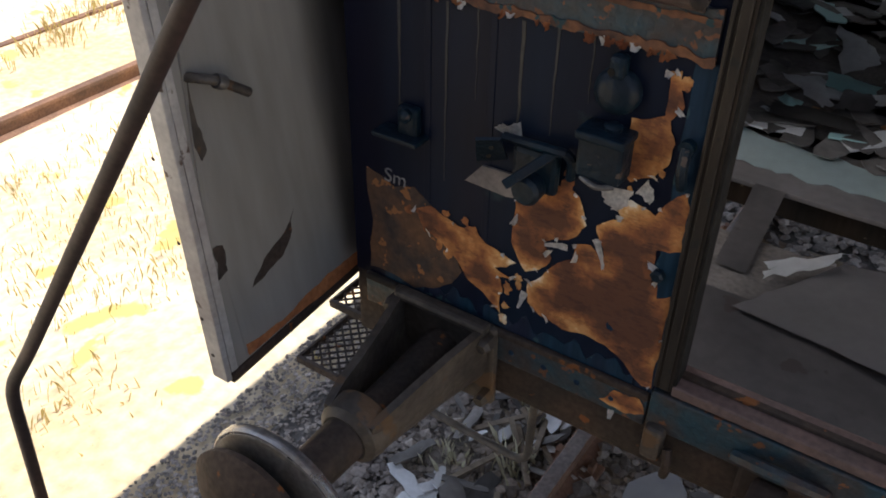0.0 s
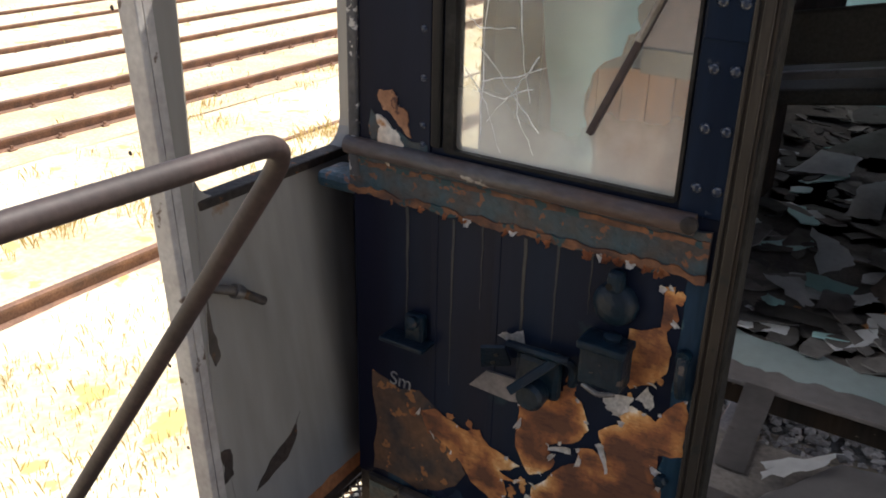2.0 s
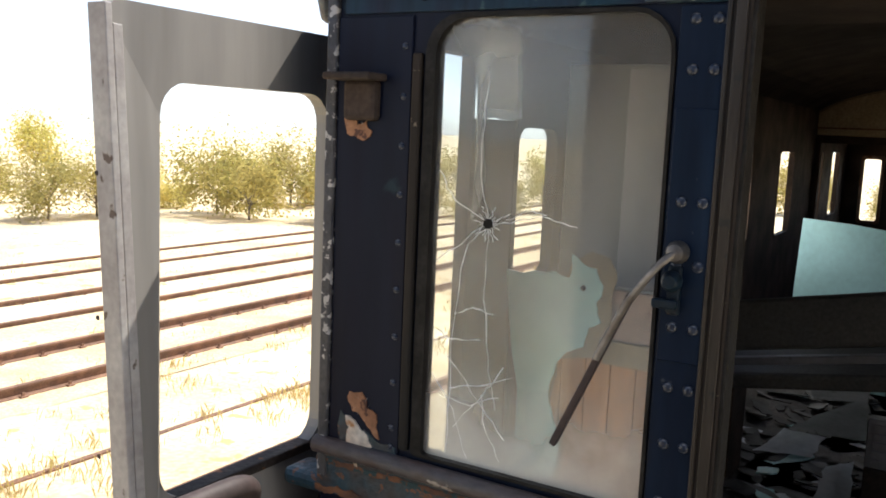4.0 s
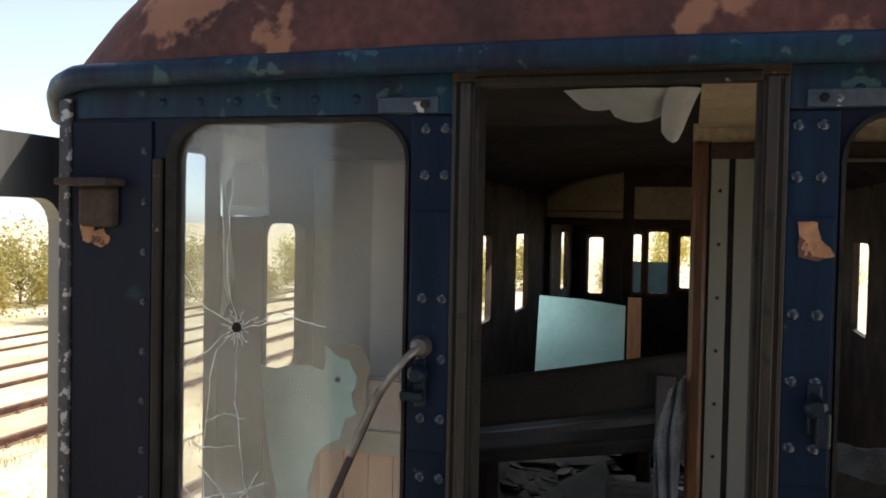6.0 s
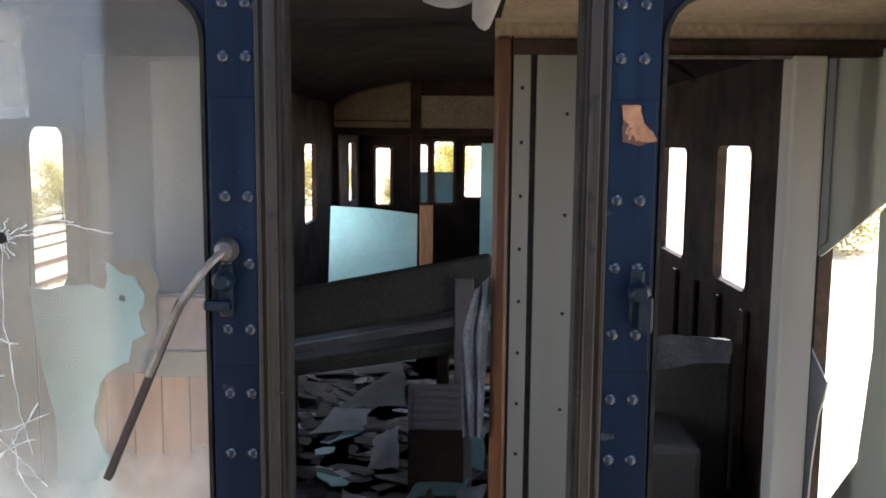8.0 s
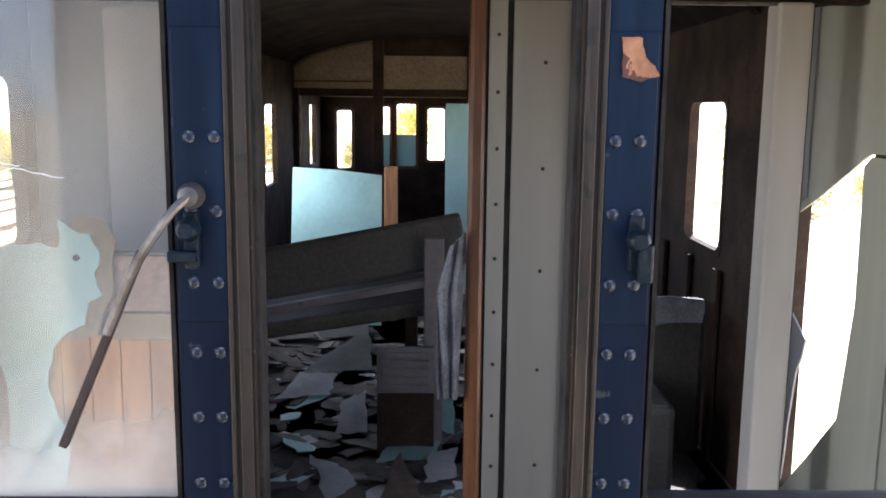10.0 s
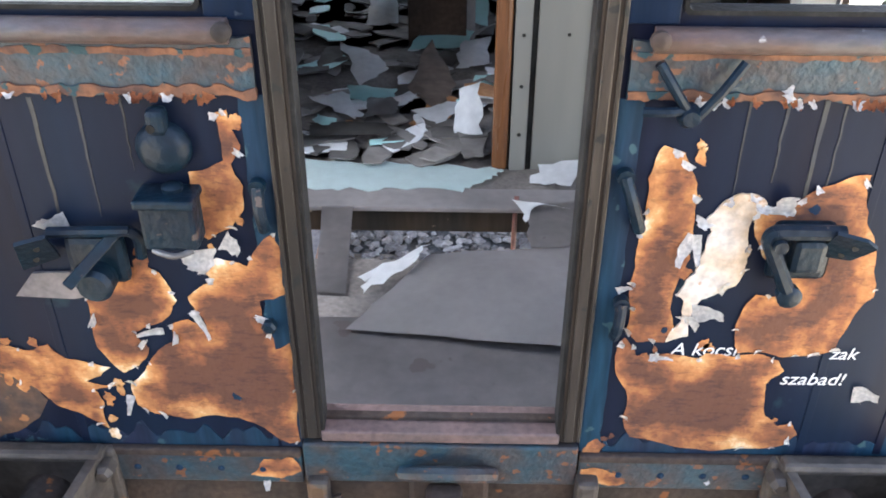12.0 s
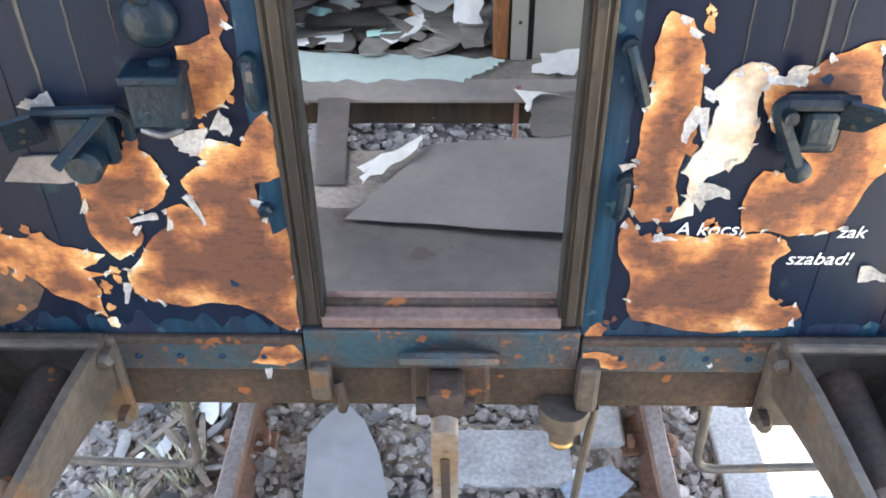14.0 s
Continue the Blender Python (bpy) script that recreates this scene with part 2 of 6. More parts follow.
PIPE = material("rusty_brown_pipe_paint", (0.05, 0.03, 0.027), (0.032, 0.022, 0.02), 0.62, 0.0, 8, 80, 0.08)
GROUND = material("dry_sandy_ground", (0.66, 0.50, 0.29), (0.76, 0.66, 0.48), 0.95, 0, 0.6, 14, 0.3, spots=(0.58, 0.46, 0.16), spot_at=0.63, spot_scale=2.6)
BALLASTBED = material("fine_ballast_bed", (0.20, 0.185, 0.17), (0.12, 0.11, 0.10), 0.95, 0, 9, 60, 0.8)
RAILM = material("rusted_rail", (0.26, 0.135, 0.08), (0.16, 0.09, 0.06), 0.7, 0.2, 4, 60, 0.2)
RAILTOP = material("dull_rail_head", (0.28, 0.24, 0.22), (0.20, 0.16, 0.14), 0.45, 0.6, 4, 60, 0.1)
TANBED = material("tan_sandy_ballast", (0.60, 0.44, 0.25), (0.68, 0.55, 0.36), 0.95, 0, 1.5, 25, 0.5)
SLEEPER = material("weathered_sleeper", (0.34, 0.28, 0.20), (0.24, 0.19, 0.14), 0.9, 0, 4, 40, 0.3, stretch=(0.3, 1, 1))
CONCRETE = material("pale_concrete_slab", (0.45, 0.43, 0.40), (0.33, 0.31, 0.29), 0.85, 0, 4, 60, 0.2)
GRASS = material("dry_grass", (0.66, 0.50, 0.19), (0.52, 0.40, 0.14), 0.8, 0, 3, 20, 0)
LEAF = material("tree_leaves", (0.60, 0.54, 0.15), (0.70, 0.57, 0.19), 0.7, 0, 0.3, 3, 0)
LEAFDARK = material("dark_tree_leaves", (0.42, 0.38, 0.12), (0.52, 0.42, 0.15), 0.7, 0, 0.3, 3, 0)
BARK = material("bark", (0.22, 0.18, 0.13), (0.15, 0.12, 0.09), 0.9, 0, 4, 30, 0.3)
LETTERDIM = material("faded_lettering", (0.30, 0.30, 0.30), (0.14, 0.14, 0.16), 0.6, 0, 30, 90, 0.0)
RUN = material("paint_run", (0.026, 0.028, 0.028), (0.012, 0.018, 0.030), 0.5, 0, 9, 60, 0.1)
LETTER = material("white_lettering", (0.82, 0.82, 0.80), (0.65, 0.65, 0.64), 0.6, 0, 12, 90, 0.0)
def dust_at_foot(m, z_low, z_high, amount):
    """More dust towards the lower edge of a pane, with a ragged upper limit."""
    n, l = m.node_tree.nodes, m.node_tree.links
    last = n["Material Output"].inputs[0].links[0].from_node
    tc = n.new("ShaderNodeTexCoord")
    sp = n.new("ShaderNodeSeparateXYZ")
    l.new(tc.outputs["Object"], sp.inputs[0])
    ns = n.new("ShaderNodeTexNoise")
    ns.inputs["Scale"].default_value, ns.inputs["Detail"].default_value = 6.0, 6
    l.new(tc.outputs["Object"], ns.inputs["Vector"])
    wob = n.new("ShaderNodeMath")
    wob.operation = "MULTIPLY_ADD"
    wob.inputs[1].default_value = -0.22
    l.new(ns.outputs[0], wob.inputs[0])
    l.new(sp.outputs[2], wob.inputs[2])
    mr = n.new("ShaderNodeMapRange")
    mr.interpolation_type = "SMOOTHSTEP"
    mr.inputs[1].default_value, mr.inputs[2].default_value, mr.inputs[3].default_value, mr.inputs[4].default_value = z_low - 0.11, z_high - 0.11, amount, 0.0
    l.new(wob.outputs[0], mr.inputs[0])
    add = n.new("ShaderNodeMath")
    add.use_clamp = True
    l.new(last.inputs[0].links[0].from_socket, add.inputs[0])
    l.new(mr.outputs[0], add.inputs[1])
    l.new(add.outputs[0], last.inputs[0])


GLASS = glass("dusty_window_glass", (0.93, 0.96, 0.95), 0.05, 0.185)
dust_at_foot(GLASS, 2.28, 2.50, 0.27)
CRACK = material("crack_in_glass", (0.9, 0.92, 0.92), (0.7, 0.72, 0.72), 0.3, 0, 12, 90, 0)

PALEMINT = material("pale_mint_laminate", (0.70, 0.82, 0.81), (0.60, 0.74, 0.73), 0.4, 0, 3, 30, 0.02, spots=(0.38, 0.42, 0.40), spot_at=0.72, spot_scale=9, grain=0.12)
TEALPAINT = material("old_teal_paint", (0.014, 0.045, 0.075), (0.020, 0.026, 0.05), 0.45, 0, 8, 60, 0.15, streak=True, spots=(0.05, 0.09, 0.10), spot_at=0.62, spot_scale=18)
for pm in (NAVY, BLUE, TEALPAINT, JAMB, DARKRUST, DARKWOOD, BLACK, CEILDARK):  # chalked old paint
    pm.node_tree.nodes["Principled BSDF"].inputs["Specular IOR Level"].default_value = 0.14
for lm in (LEAF, LEAFDARK, GRASS):  # thin leaves let light through
    n_, l_ = lm.node_tree.nodes, lm.node_tree.links
    tr_ = n_.new("ShaderNodeBsdfTranslucent")
    l_.new(n_["Principled BSDF"].inputs["Base Color"].links[0].from_socket, tr_.inputs[0])
    mx_ = n_.new("ShaderNodeMixShader")
    mx_.inputs[0].default_value = 0.55
    l_.new(n_["Principled BSDF"].outputs[0], mx_.inputs[1])
    l_.new(tr_.outputs[0], mx_.inputs[2])
    l_.new(mx_.outputs[0], n_["Material Output"].inputs[0])

# ---- mesh helpers ----


def part(name, bm, mat_, parent=None, label="", smooth=False):
    """One bmesh as one mesh object, under its thing or part."""
    me = bpy.data.meshes.new(name)
    bmesh.ops.recalc_face_normals(bm, faces=bm.faces)
    if smooth:
        for f_ in bm.faces:
            f_.smooth = True
    bm.to_mesh(me)
    bm.free()
    me.materials.append(mat_)
    if smooth:
        me.set_sharp_from_angle(angle=radians(40))
    ob = new(name, me)
    ob.parent = parent
    if label:
        ob["label"] = label
    return ob


def thing(name, label, category, group="", kind="", at=(0, 0, 0)):
    ob = new(name)
    ob.location = at
    ob.empty_display_size = 0.1
    return tagged(ob, label, category, group, kind)


def box(x0, x1, y0, y1, z0, z1, bevel=0.0, bm=None, m=None):
    bm = bm or bmesh.new()
    g = bmesh.ops.create_cube(bm, size=1.0)
    vs = g["verts"]
    for v in vs:
        v.co = Vector(((x0 + x1) / 2 + v.co.x * (x1 - x0), (y0 + y1) / 2 + v.co.y * (y1 - y0), (z0 + z1) / 2 + v.co.z * (z1 - z0)))
    if bevel:
        es = list({e for v in vs for e in v.link_edges})
        r = bmesh.ops.bevel(bm, geom=es, offset=bevel, segments=2, affect="EDGES", profile=0.5)
        vs = list({v for v in r["verts"]} | {v for v in vs if v.is_valid})
    if m:
        bmesh.ops.transform(bm, matrix=m, verts=[v for v in vs if v.is_valid])
    return bm


def cyl(p0, p1, r0, r1=None, seg=20, bm=None, cap=True):
    bm = bm or bmesh.new()
    p0, p1 = Vector(p0), Vector(p1)
    d = p1 - p0
    m = Matrix.Translation((p0 + p1) / 2) @ d.to_track_quat("Z", "Y").to_matrix().to_4x4()
    bmesh.ops.create_cone(bm, cap_ends=cap, segments=seg, radius1=r0, radius2=r0 if r1 is None else r1, depth=d.length, matrix=m)
    return bm


def lathe(profile, axis_at, seg=28, direction=(0, -1, 0)):
    """Turned body: (radius, distance along the axis) pairs."""
    bm = bmesh.new()
    q = Vector(direction).to_track_quat("Z", "Y").to_matrix().to_4x4()
    m = Matrix.Translation(axis_at) @ q
    rings = []
    for r, h in profile:
        rings.append([bm.verts.new(m @ Vector((r * math.cos(a), r * math.sin(a), h))) for a in (2 * math.pi * i / seg for i in range(seg))])
    for a, b in zip(rings, rings[1:]):
        for i in range(seg):
            bm.faces.new((a[i], a[(i + 1) % seg], b[(i + 1) % seg], b[i]))
    bm.faces.new(rings[0])
    bm.faces.new(rings[-1])
    return bm


def tube(points, r, seg=12, smooth_steps=6, bm=None):
    """Round bar along a path; corners come rounded by Catmull-Rom."""
    bm = bm or bmesh.new()
    P = [Vector(p) for p in points]
    Q = []
    for i in range(len(P) - 1):
        a, b, c, d = P[max(i - 1, 0)], P[i], P[i + 1], P[min(i + 2, len(P) - 1)]
        for k in range(smooth_steps):
            t = k / smooth_steps
            Q.append(0.5 * (2 * b + (c - a) * t + (2 * a - 5 * b + 4 * c - d) * t * t + (3 * b - a - 3 * c + d) * t ** 3))
    Q.append(P[-1])
    rings = []
    u = None
    for i, p in enumerate(Q):
        t = (Q[min(i + 1, len(Q) - 1)] - Q[max(i - 1, 0)]).normalized()
        u = (u - t * u.dot(t)).normalized() if u else t.orthogonal().normalized()
        w = t.cross(u)
        rings.append([bm.verts.new(p + r * (math.cos(a) * u + math.sin(a) * w)) for a in (2 * math.pi * k / seg for k in range(seg))])
    for a, b in zip(rings, rings[1:]):
        for i in range(seg):
            bm.faces.new((a[i], a[(i + 1) % seg], b[(i + 1) % seg], b[i]))
    bm.faces.new(rings[0])
    bm.faces.new(rings[-1])
    return bm


def bend(a, corner, b, r=0.06, n=6):
    """Points of a path from a to b that turns at corner with the radius r."""
    a, c, b = Vector(a), Vector(corner), Vector(b)
    u, w = (a - c).normalized(), (b - c).normalized()
    out = []
    for i in range(n + 1):
        t = i / n
        out.append((1 - t) ** 2 * (c + u * r) + 2 * t * (1 - t) * c + t * t * (c + w * r))
    return [a, *out, b]


def outline(pts, rough=0.25, depth=3, seed=1):
    """A coarse outline broken up into a ragged one."""
    rnd = random.Random(seed)
    P = [Vector((x, 0, z)) for x, z in pts]
    for _ in range(depth):
        Q = []
        for a, b in zip(P, P[1:] + P[:1]):
            d = b - a
            nrm = Vector((-d.z, 0, d.x))
            Q += [a, (a + b) / 2 + nrm * rnd.uniform(-rough, rough)]
        P = Q
        rough *= 0.8
    return P


def slab(P, y0, y1, m=None, bm=None):
    """A plate with the outline P (in x and z) from y0 to y1."""
    bm = bm or bmesh.new()
    f0 = bm.faces.new([bm.verts.new((p.x, y0, p.z)) for p in P])
    r = bmesh.ops.extrude_face_region(bm, geom=[f0])
    vs = [v for v in r["geom"] if isinstance(v, bmesh.types.BMVert)]
    for v in vs:
        v.co.y = y1
    if m:
        bmesh.ops.transform(bm, matrix=m, verts=bm.verts)
    return bm


def rect_round(x0, x1, z0, z1, r, n=5, low=None):
    """Outline of a rectangle with rounded corners; low: the radius of the lower two."""
    out = []
    q = r if low is None else low
    for cx, cz, a0, rr in ((x1 - r, z1 - r, 0, r), (x0 + r, z1 - r, 90, r), (x0 + q, z0 + q, 180, q), (x1 - q, z0 + q, 270, q)):
        for i in range(n + 1):
            a = radians(a0 + 90 * i / n)
            out.append(Vector((cx + rr * math.cos(a), 0, cz + rr * math.sin(a))))
    return out


def ring(outer, inner, y0, y1, bm=None):
    """A frame between two outlines with the same number of points."""
    bm = bm or bmesh.new()
    loops = [[bm.verts.new((p.x, y, p.z)) for p in P] for P, y in ((outer, y0), (inner, y0), (inner, y1), (outer, y1))]
    k = len(outer)
    for a, b in zip(loops, loops[1:] + loops[:1]):
        for i in range(k):
            bm.faces.new((a[i], a[(i + 1) % k], b[(i + 1) % k], b[i]))
    return bm


def share(name, me, parent, m):
    ob = new(name, me)
    ob.parent = parent
    ob.matrix_local = m
    return ob

# ---- ground and tracks ----
RAIL_TOP = 0.16


def terrain(x):
    """Height of the ground: the track bed, then a lower yard beside it."""
    if x < -2.3:
        t = min(1, (-2.3 - x) / 2.2)
        return -0.02 - 0.42 * t * t * (3 - 2 * t)
    return -0.02


bm = bmesh.new()
xs = [-400, -150, -80, -50, -35, -26, -20, -15, -11, -8, -6.5, -5.5, -4.8, -4.4, -4, -3.6, -3.2, -2.8, -2.5, -2.3, -1, 0, 1, 2.3, 4, 8, 20, 60, 400]
ys = [-300, -60, -15, -6, -3, -1, 0, 1, 2, 3, 5, 8, 12, 18, 26, 40, 70, 140, 500]
grid = [[bm.verts.new((x, y, terrain(x) + 0.03 * noise.noise((x * 0.7, y * 0.7, 0)))) for x in xs] for y in ys]
for r0, r1 in zip(grid, grid[1:]):
    for i in range(len(xs) - 1):
        bm.faces.new((r0[i], r0[i + 1], r1[i + 1], r1[i]))
ground = part("ground", bm, GROUND, smooth=True)
tagged(ground, "pale sandy sunlit yard ground with dry grass", "ground", kind="structure")
bm = bmesh.new()
v = [bm.verts.new(p) for p in ((-1.9, -8, -0.004), (1.9, -8, -0.004), (1.9, 30, -0.004), (-1.9, 30, -0.004))]
bm.faces.new(v)
bed = part("track_bed", bm, BALLASTBED)
tagged(bed, "grey crushed stone bed of the track", "track bed", kind="structure")


def rail_pair(xc, base, y0, y1, label, buried=False):
    track = thing("railway_track", label, "railway track", "tracks of the yard", at=(xc, (y0 + y1) / 2, base))
    yc, hl = (y0 + y1) / 2, (y1 - y0) / 2
    prof = ((-0.062, 0), (0.062, 0), (0.062, 0.012), (0.011, 0.03), (0.011, 0.105), (0.034, 0.118), (0.034, 0.145), (0.028, 0.15), (-0.028, 0.15), (-0.034, 0.145), (-0.034, 0.118), (-0.011, 0.105), (-0.011, 0.03), (-0.062, 0.012))
    bm = bmesh.new()
    a = [bm.verts.new((x, -hl, z)) for x, z in prof]
    b = [bm.verts.new((x, hl, z)) for x, z in prof]
    for i in range(len(prof)):
        j = (i + 1) % len(prof)
        bm.faces.new((a[i], a[j], b[j], b[i]))
    bm.faces.new(a)
    bm.faces.new(b)
    rail = part("rail", bm, RAILM, track)
    rail.location = (-0.7525, 0, 0.01)
    other = new("rail", rail.data)
    other.parent, other.location = track, (0.7525, 0, 0.01)
    if buried:
        rail.location.z -= 0.12
        return track
    if xc > -1:
        for sx in (-0.7525, 0.7525):
            part("rail_head", box(sx - 0.029, sx + 0.029, -hl, hl, 0.158, 0.163, 0.002), RAILTOP, track, "dull grey running surface")
    if xc < -1:
        bb = bmesh.new()
        bb.faces.new([bb.verts.new(p) for p in ((-1.35, -hl, 0.012), (1.35, -hl, 0.012), (1.35, hl, 0.012), (-1.35, hl, 0.012))])
        part("ballast_bed", bb, TANBED, track)
    me = bpy.data.meshes.new("sleeper")
    sb = box(-1.25, 1.25, -0.12, 0.12, -0.12, 0.008, 0.01)
    sb.to_mesh(me)
    sb.free()
    me.materials.append(SLEEPER if xc > -1 else TANBED)
    cl = bpy.data.meshes.new("rail_clip")
    cb = box(-0.11, 0.11, -0.05, 0.05, 0.008, 0.035, 0.008)
    box(-0.085, -0.06, -0.02, 0.02, 0.03, 0.075, 0.004, cb)
    box(0.06, 0.085, -0.02, 0.02, 0.03, 0.075, 0.004, cb)
    cb.to_mesh(cl)
    cb.free()
    cl.materials.append(RAILM)
    k = int((y1 - y0) / 0.65)
    for i in range(min(k, 60)):
        y = -hl + 0.3 + i * 0.65
        s = share("sleeper", me, track, pose(0, y, 0))
        share("rail_clip", cl, s, pose(-0.7525, 0, 0))
        share("rail_clip", cl, s, pose(0.7525, 0, 0))
    return track


rail_pair(0, 0.0, -8, 30, "rusty rails on sleepers under the derelict coach")
YARD = terrain(-20)
rail_pair(-6.6, YARD - 0.02, -6, 36, "rusty siding half buried in sand and dry weeds", True)
rail_pair(-10.4, YARD, -6, 36, "rusty siding on sunlit sandy ballast")
rail_pair(-13.8, YARD - 0.07, -6, 40, "rusty siding on sunlit sandy ballast")
rail_pair(-17.3, YARD - 0.085, -4, 44, "far rusty siding on sunlit sandy ballast")

# ---- the coach: end wall ----
SILLRUST = material("flaking_rust_edge", (0.24, 0.10, 0.04), (0.09, 0.045, 0.03), 0.8, 0, 16, 60, 0.4, spots=(0.022, 0.055, 0.062), spot_at=0.56, spot_scale=24)
DOOR, PIL, WIN0, WIN1, EDGE_X = 0.262, 0.302, 0.395, 0.94, 1.20
WIN_LOW, WIN_TOP, HEAD = 2.278, 3.262, 3.345
FLOOR = 1.35
wall_end = thing("wall_end", "navy blue steel end wall of a derelict coach, paint peeling off rust", "wall", kind="structure", at=(0, 0, FLOOR))


def wpart(name, bm, mat_, label="", smooth=False, parent=None):
    p = part(name, bm, mat_, parent or wall_end, label, smooth)
    p.matrix_parent_inverse = Matrix.Translation((0, 0, -FLOOR))
    return p


for s in (-1, 1):
    x0, x1 = sorted((s * PIL, s * EDGE_X))
    wpart("lower_panel", box(x0, x1, 0, 0.035, 1.285, 2.215), NAVY, "navy steel sheet with rust showing through peeled paint")
    outer = rect_round(x0, x1, 2.215, HEAD, 0.002)
    wx0, wx1 = sorted((s * WIN0, s * WIN1))
    wpart("window_surround", ring(outer, rect_round(wx0, wx1, WIN_LOW, WIN_TOP, 0.085, 5, 0.012), 0.0, 0.06), NAVY)
    px0, px1 = sorted((s * PIL, s * (WIN0 - 0.004)))
    wpart("pillar_plate", box(px0, px1, -0.006, 0.0, 2.262, 3.262, 0.002), BLUE, "riveted blue pillar plate")
    wpart("pillar_cover", box(px0 + 0.004, px1 - 0.004, -0.010, -0.005, 2.60, 3.075, 0.002), BLUE)
    # corner post plate and its chipped edge strip
    cx0, cx1 = sorted((s * 0.975, s * (EDGE_X - 0.024)))
    wpart("corner_plate", box(cx0, cx1, -0.007, 0.001, 2.26, 3.26, 0.002), NAVY)
    ex0, ex1 = sorted((s * (EDGE_X - 0.022), s * (EDGE_X + 0.006)))
    wpart("corner_strip", box(ex0, ex1, -0.014, 0.03, 2.17, 3.31, 0.004), CORNER, "dark corner strip with pale chips")
    ex0, ex1 = sorted((s * 0.948, s * 0.972))
    wpart("window_bead", box(ex0, ex1, -0.012, 0.004, 2.285, 3.18, 0.004), JAMB)
    # seals and frames of the windows
    ga, gb = sorted((s * (WIN0 + 0.007), s * (WIN1 - 0.026)))
    a, b = rect_round(wx0, wx1, WIN_LOW, WIN_TOP, 0.085, 5, 0.012), rect_round(ga, gb, WIN_LOW + 0.008, WIN_TOP - 0.009, 0.078, 5, 0.01)
    wpart("window_seal", ring(a, b, -0.008, 0.03), BLACK, "perished black rubber window seal")
    # band and sill below the window
    sx0, sx1 = sorted((s * 0.318, s * (EDGE_X + 0.01)))
    wpart("sill_band", slab(outline([(sx0 + (sx1 - sx0) * k / 20, 2.236) for k in range(21)] + [(sx1 + (sx0 - sx1) * k / 30, 2.133 + 0.008 * noise.noise((k * 0.9, s, 7.5))) for k in range(31)], 0.12, 1, 44 + s), -0.009, 0.001), TEAL, "rust-eaten teal band under the window")
    sz = 2.246 if s < 0 else 2.238
    bm = tube([(s * 0.352, -0.012, sz), (s * 0.6, -0.014, sz), (s * 0.9, -0.014, sz + 0.002), (s * (EDGE_X + 0.01), -0.012, sz + 0.003)], 0.0225, 12, 3)
    wpart("window_sill", bm, material("rusted_sill_paint", (0.085, 0.075, 0.075), (0.10, 0.055, 0.038), 0.5, 0, 11, 60, 0.4, spots=(0.42, 0.38, 0.34), spot_at=0.69, spot_scale=16, stretch=(0.5, 1, 1)), "rounded window sill with flaking paint", True)
    wpart("sill_bolt", lathe([(0.017, 0), (0.017, 0.012), (0.009, 0.018)], (s * 0.357, -0.03, sz + 0.006), 12), DARKRUST, "rusty bolt at the end of the sill", True)
    wpart("sill_lip", slab(outline([(sx0 + (sx1 - sx0) * k / 20, 2.146) for k in range(21)] + [(sx1 + (sx0 - sx1) * k / 30, 2.130 + 0.008 * noise.noise((k * 3.3, s, 0.5))) for k in range(31)], 0.2, 2, 60 + s), -0.013, -0.003), SILLRUST, "ragged rusty lower edge")
    wpart("sill_lip", slab(outline([(sx0 + (sx1 - sx0) * k / 20, 2.216) for k in range(21)] + [(sx1 + (sx0 - sx1) * k / 24, 2.203 + 0.005 * noise.noise((k * 2.9, s, 2.5))) for k in range(25)], 0.12, 2, 62 + s), -0.0115, -0.003), SILLRUST)
    # strip over the window with the bolt heads, and the painted strip on the headstock
    tx0, tx1 = sorted((s * 0.30, s * 1.16))
    wpart("top_strip", box(tx0, tx1, -0.008, 0.001, 3.266, 3.345, 0.003), TEALPAINT, "teal-blue strip above the window")
    hx0, hx1 = sorted((s * 0.31, s * 1.16))
    wpart("headstock_strip", box(hx0, hx1, -0.012, 0.001, 1.19, 1.272, 0.004), TEAL)
    wpart("seam", box(hx0, hx1, -0.016, 0.002, 1.27, 1.292, 0.005), DARKRUST)
    # door jambs
    jx0, jx1 = sorted((s * DOOR, s * (PIL + 0.002)))
    wpart("door_jamb", box(jx0, jx1, -0.009, 0.09, 1.325, 3.33, 0.004), JAMB, "weathered brown door jamb")
    jx0, jx1 = sorted((s * (DOOR - 0.008), s * (DOOR + 0.004)))
    wpart("jamb_seal", box(jx0, jx1, -0.006, 0.05, 1.345, 3.325, 0.003), BLACK)
    jx0, jx1 = sorted((s * (DOOR + 0.008), s * (PIL - 0.012)))
    wpart("jamb_strip", box(jx0, jx1, -0.014, -0.008, 1.33, 3.325, 0.002), JAMBSTRIP, "worn pale metal strip along the jamb")
    jx0, jx1 = sorted((s * (PIL - 0.004), s * (PIL + 0.004)))
    wpart("jamb_edge", box(jx0, jx1, -0.013, -0.004, 1.33, 3.325, 0.002), JAMBSTRIP)
    # ribs of the lower panel
    for rx in (s * 0.79, s * 0.96):
        wpart("panel_rib", box(rx - 0.009, rx + 0.009, -0.0022, 0.001, 1.30, 2.13, 0.001), NAVY)
    tx0, tx1 = sorted((s * (PIL + 0.006), s * 0.352))
    wpart("jamb_plate", slab([Vector((s * (PIL + 0.006), 0, 1.295)), *[Vector((s * (0.352 + 0.008 * noise.noise((k * 0.8, s, 4))), 0, 1.295 + 0.835 * k / 30)) for k in range(31)], Vector((s * (PIL + 0.006), 0, 2.13))], -0.0028, 0.001), TEALPAINT)
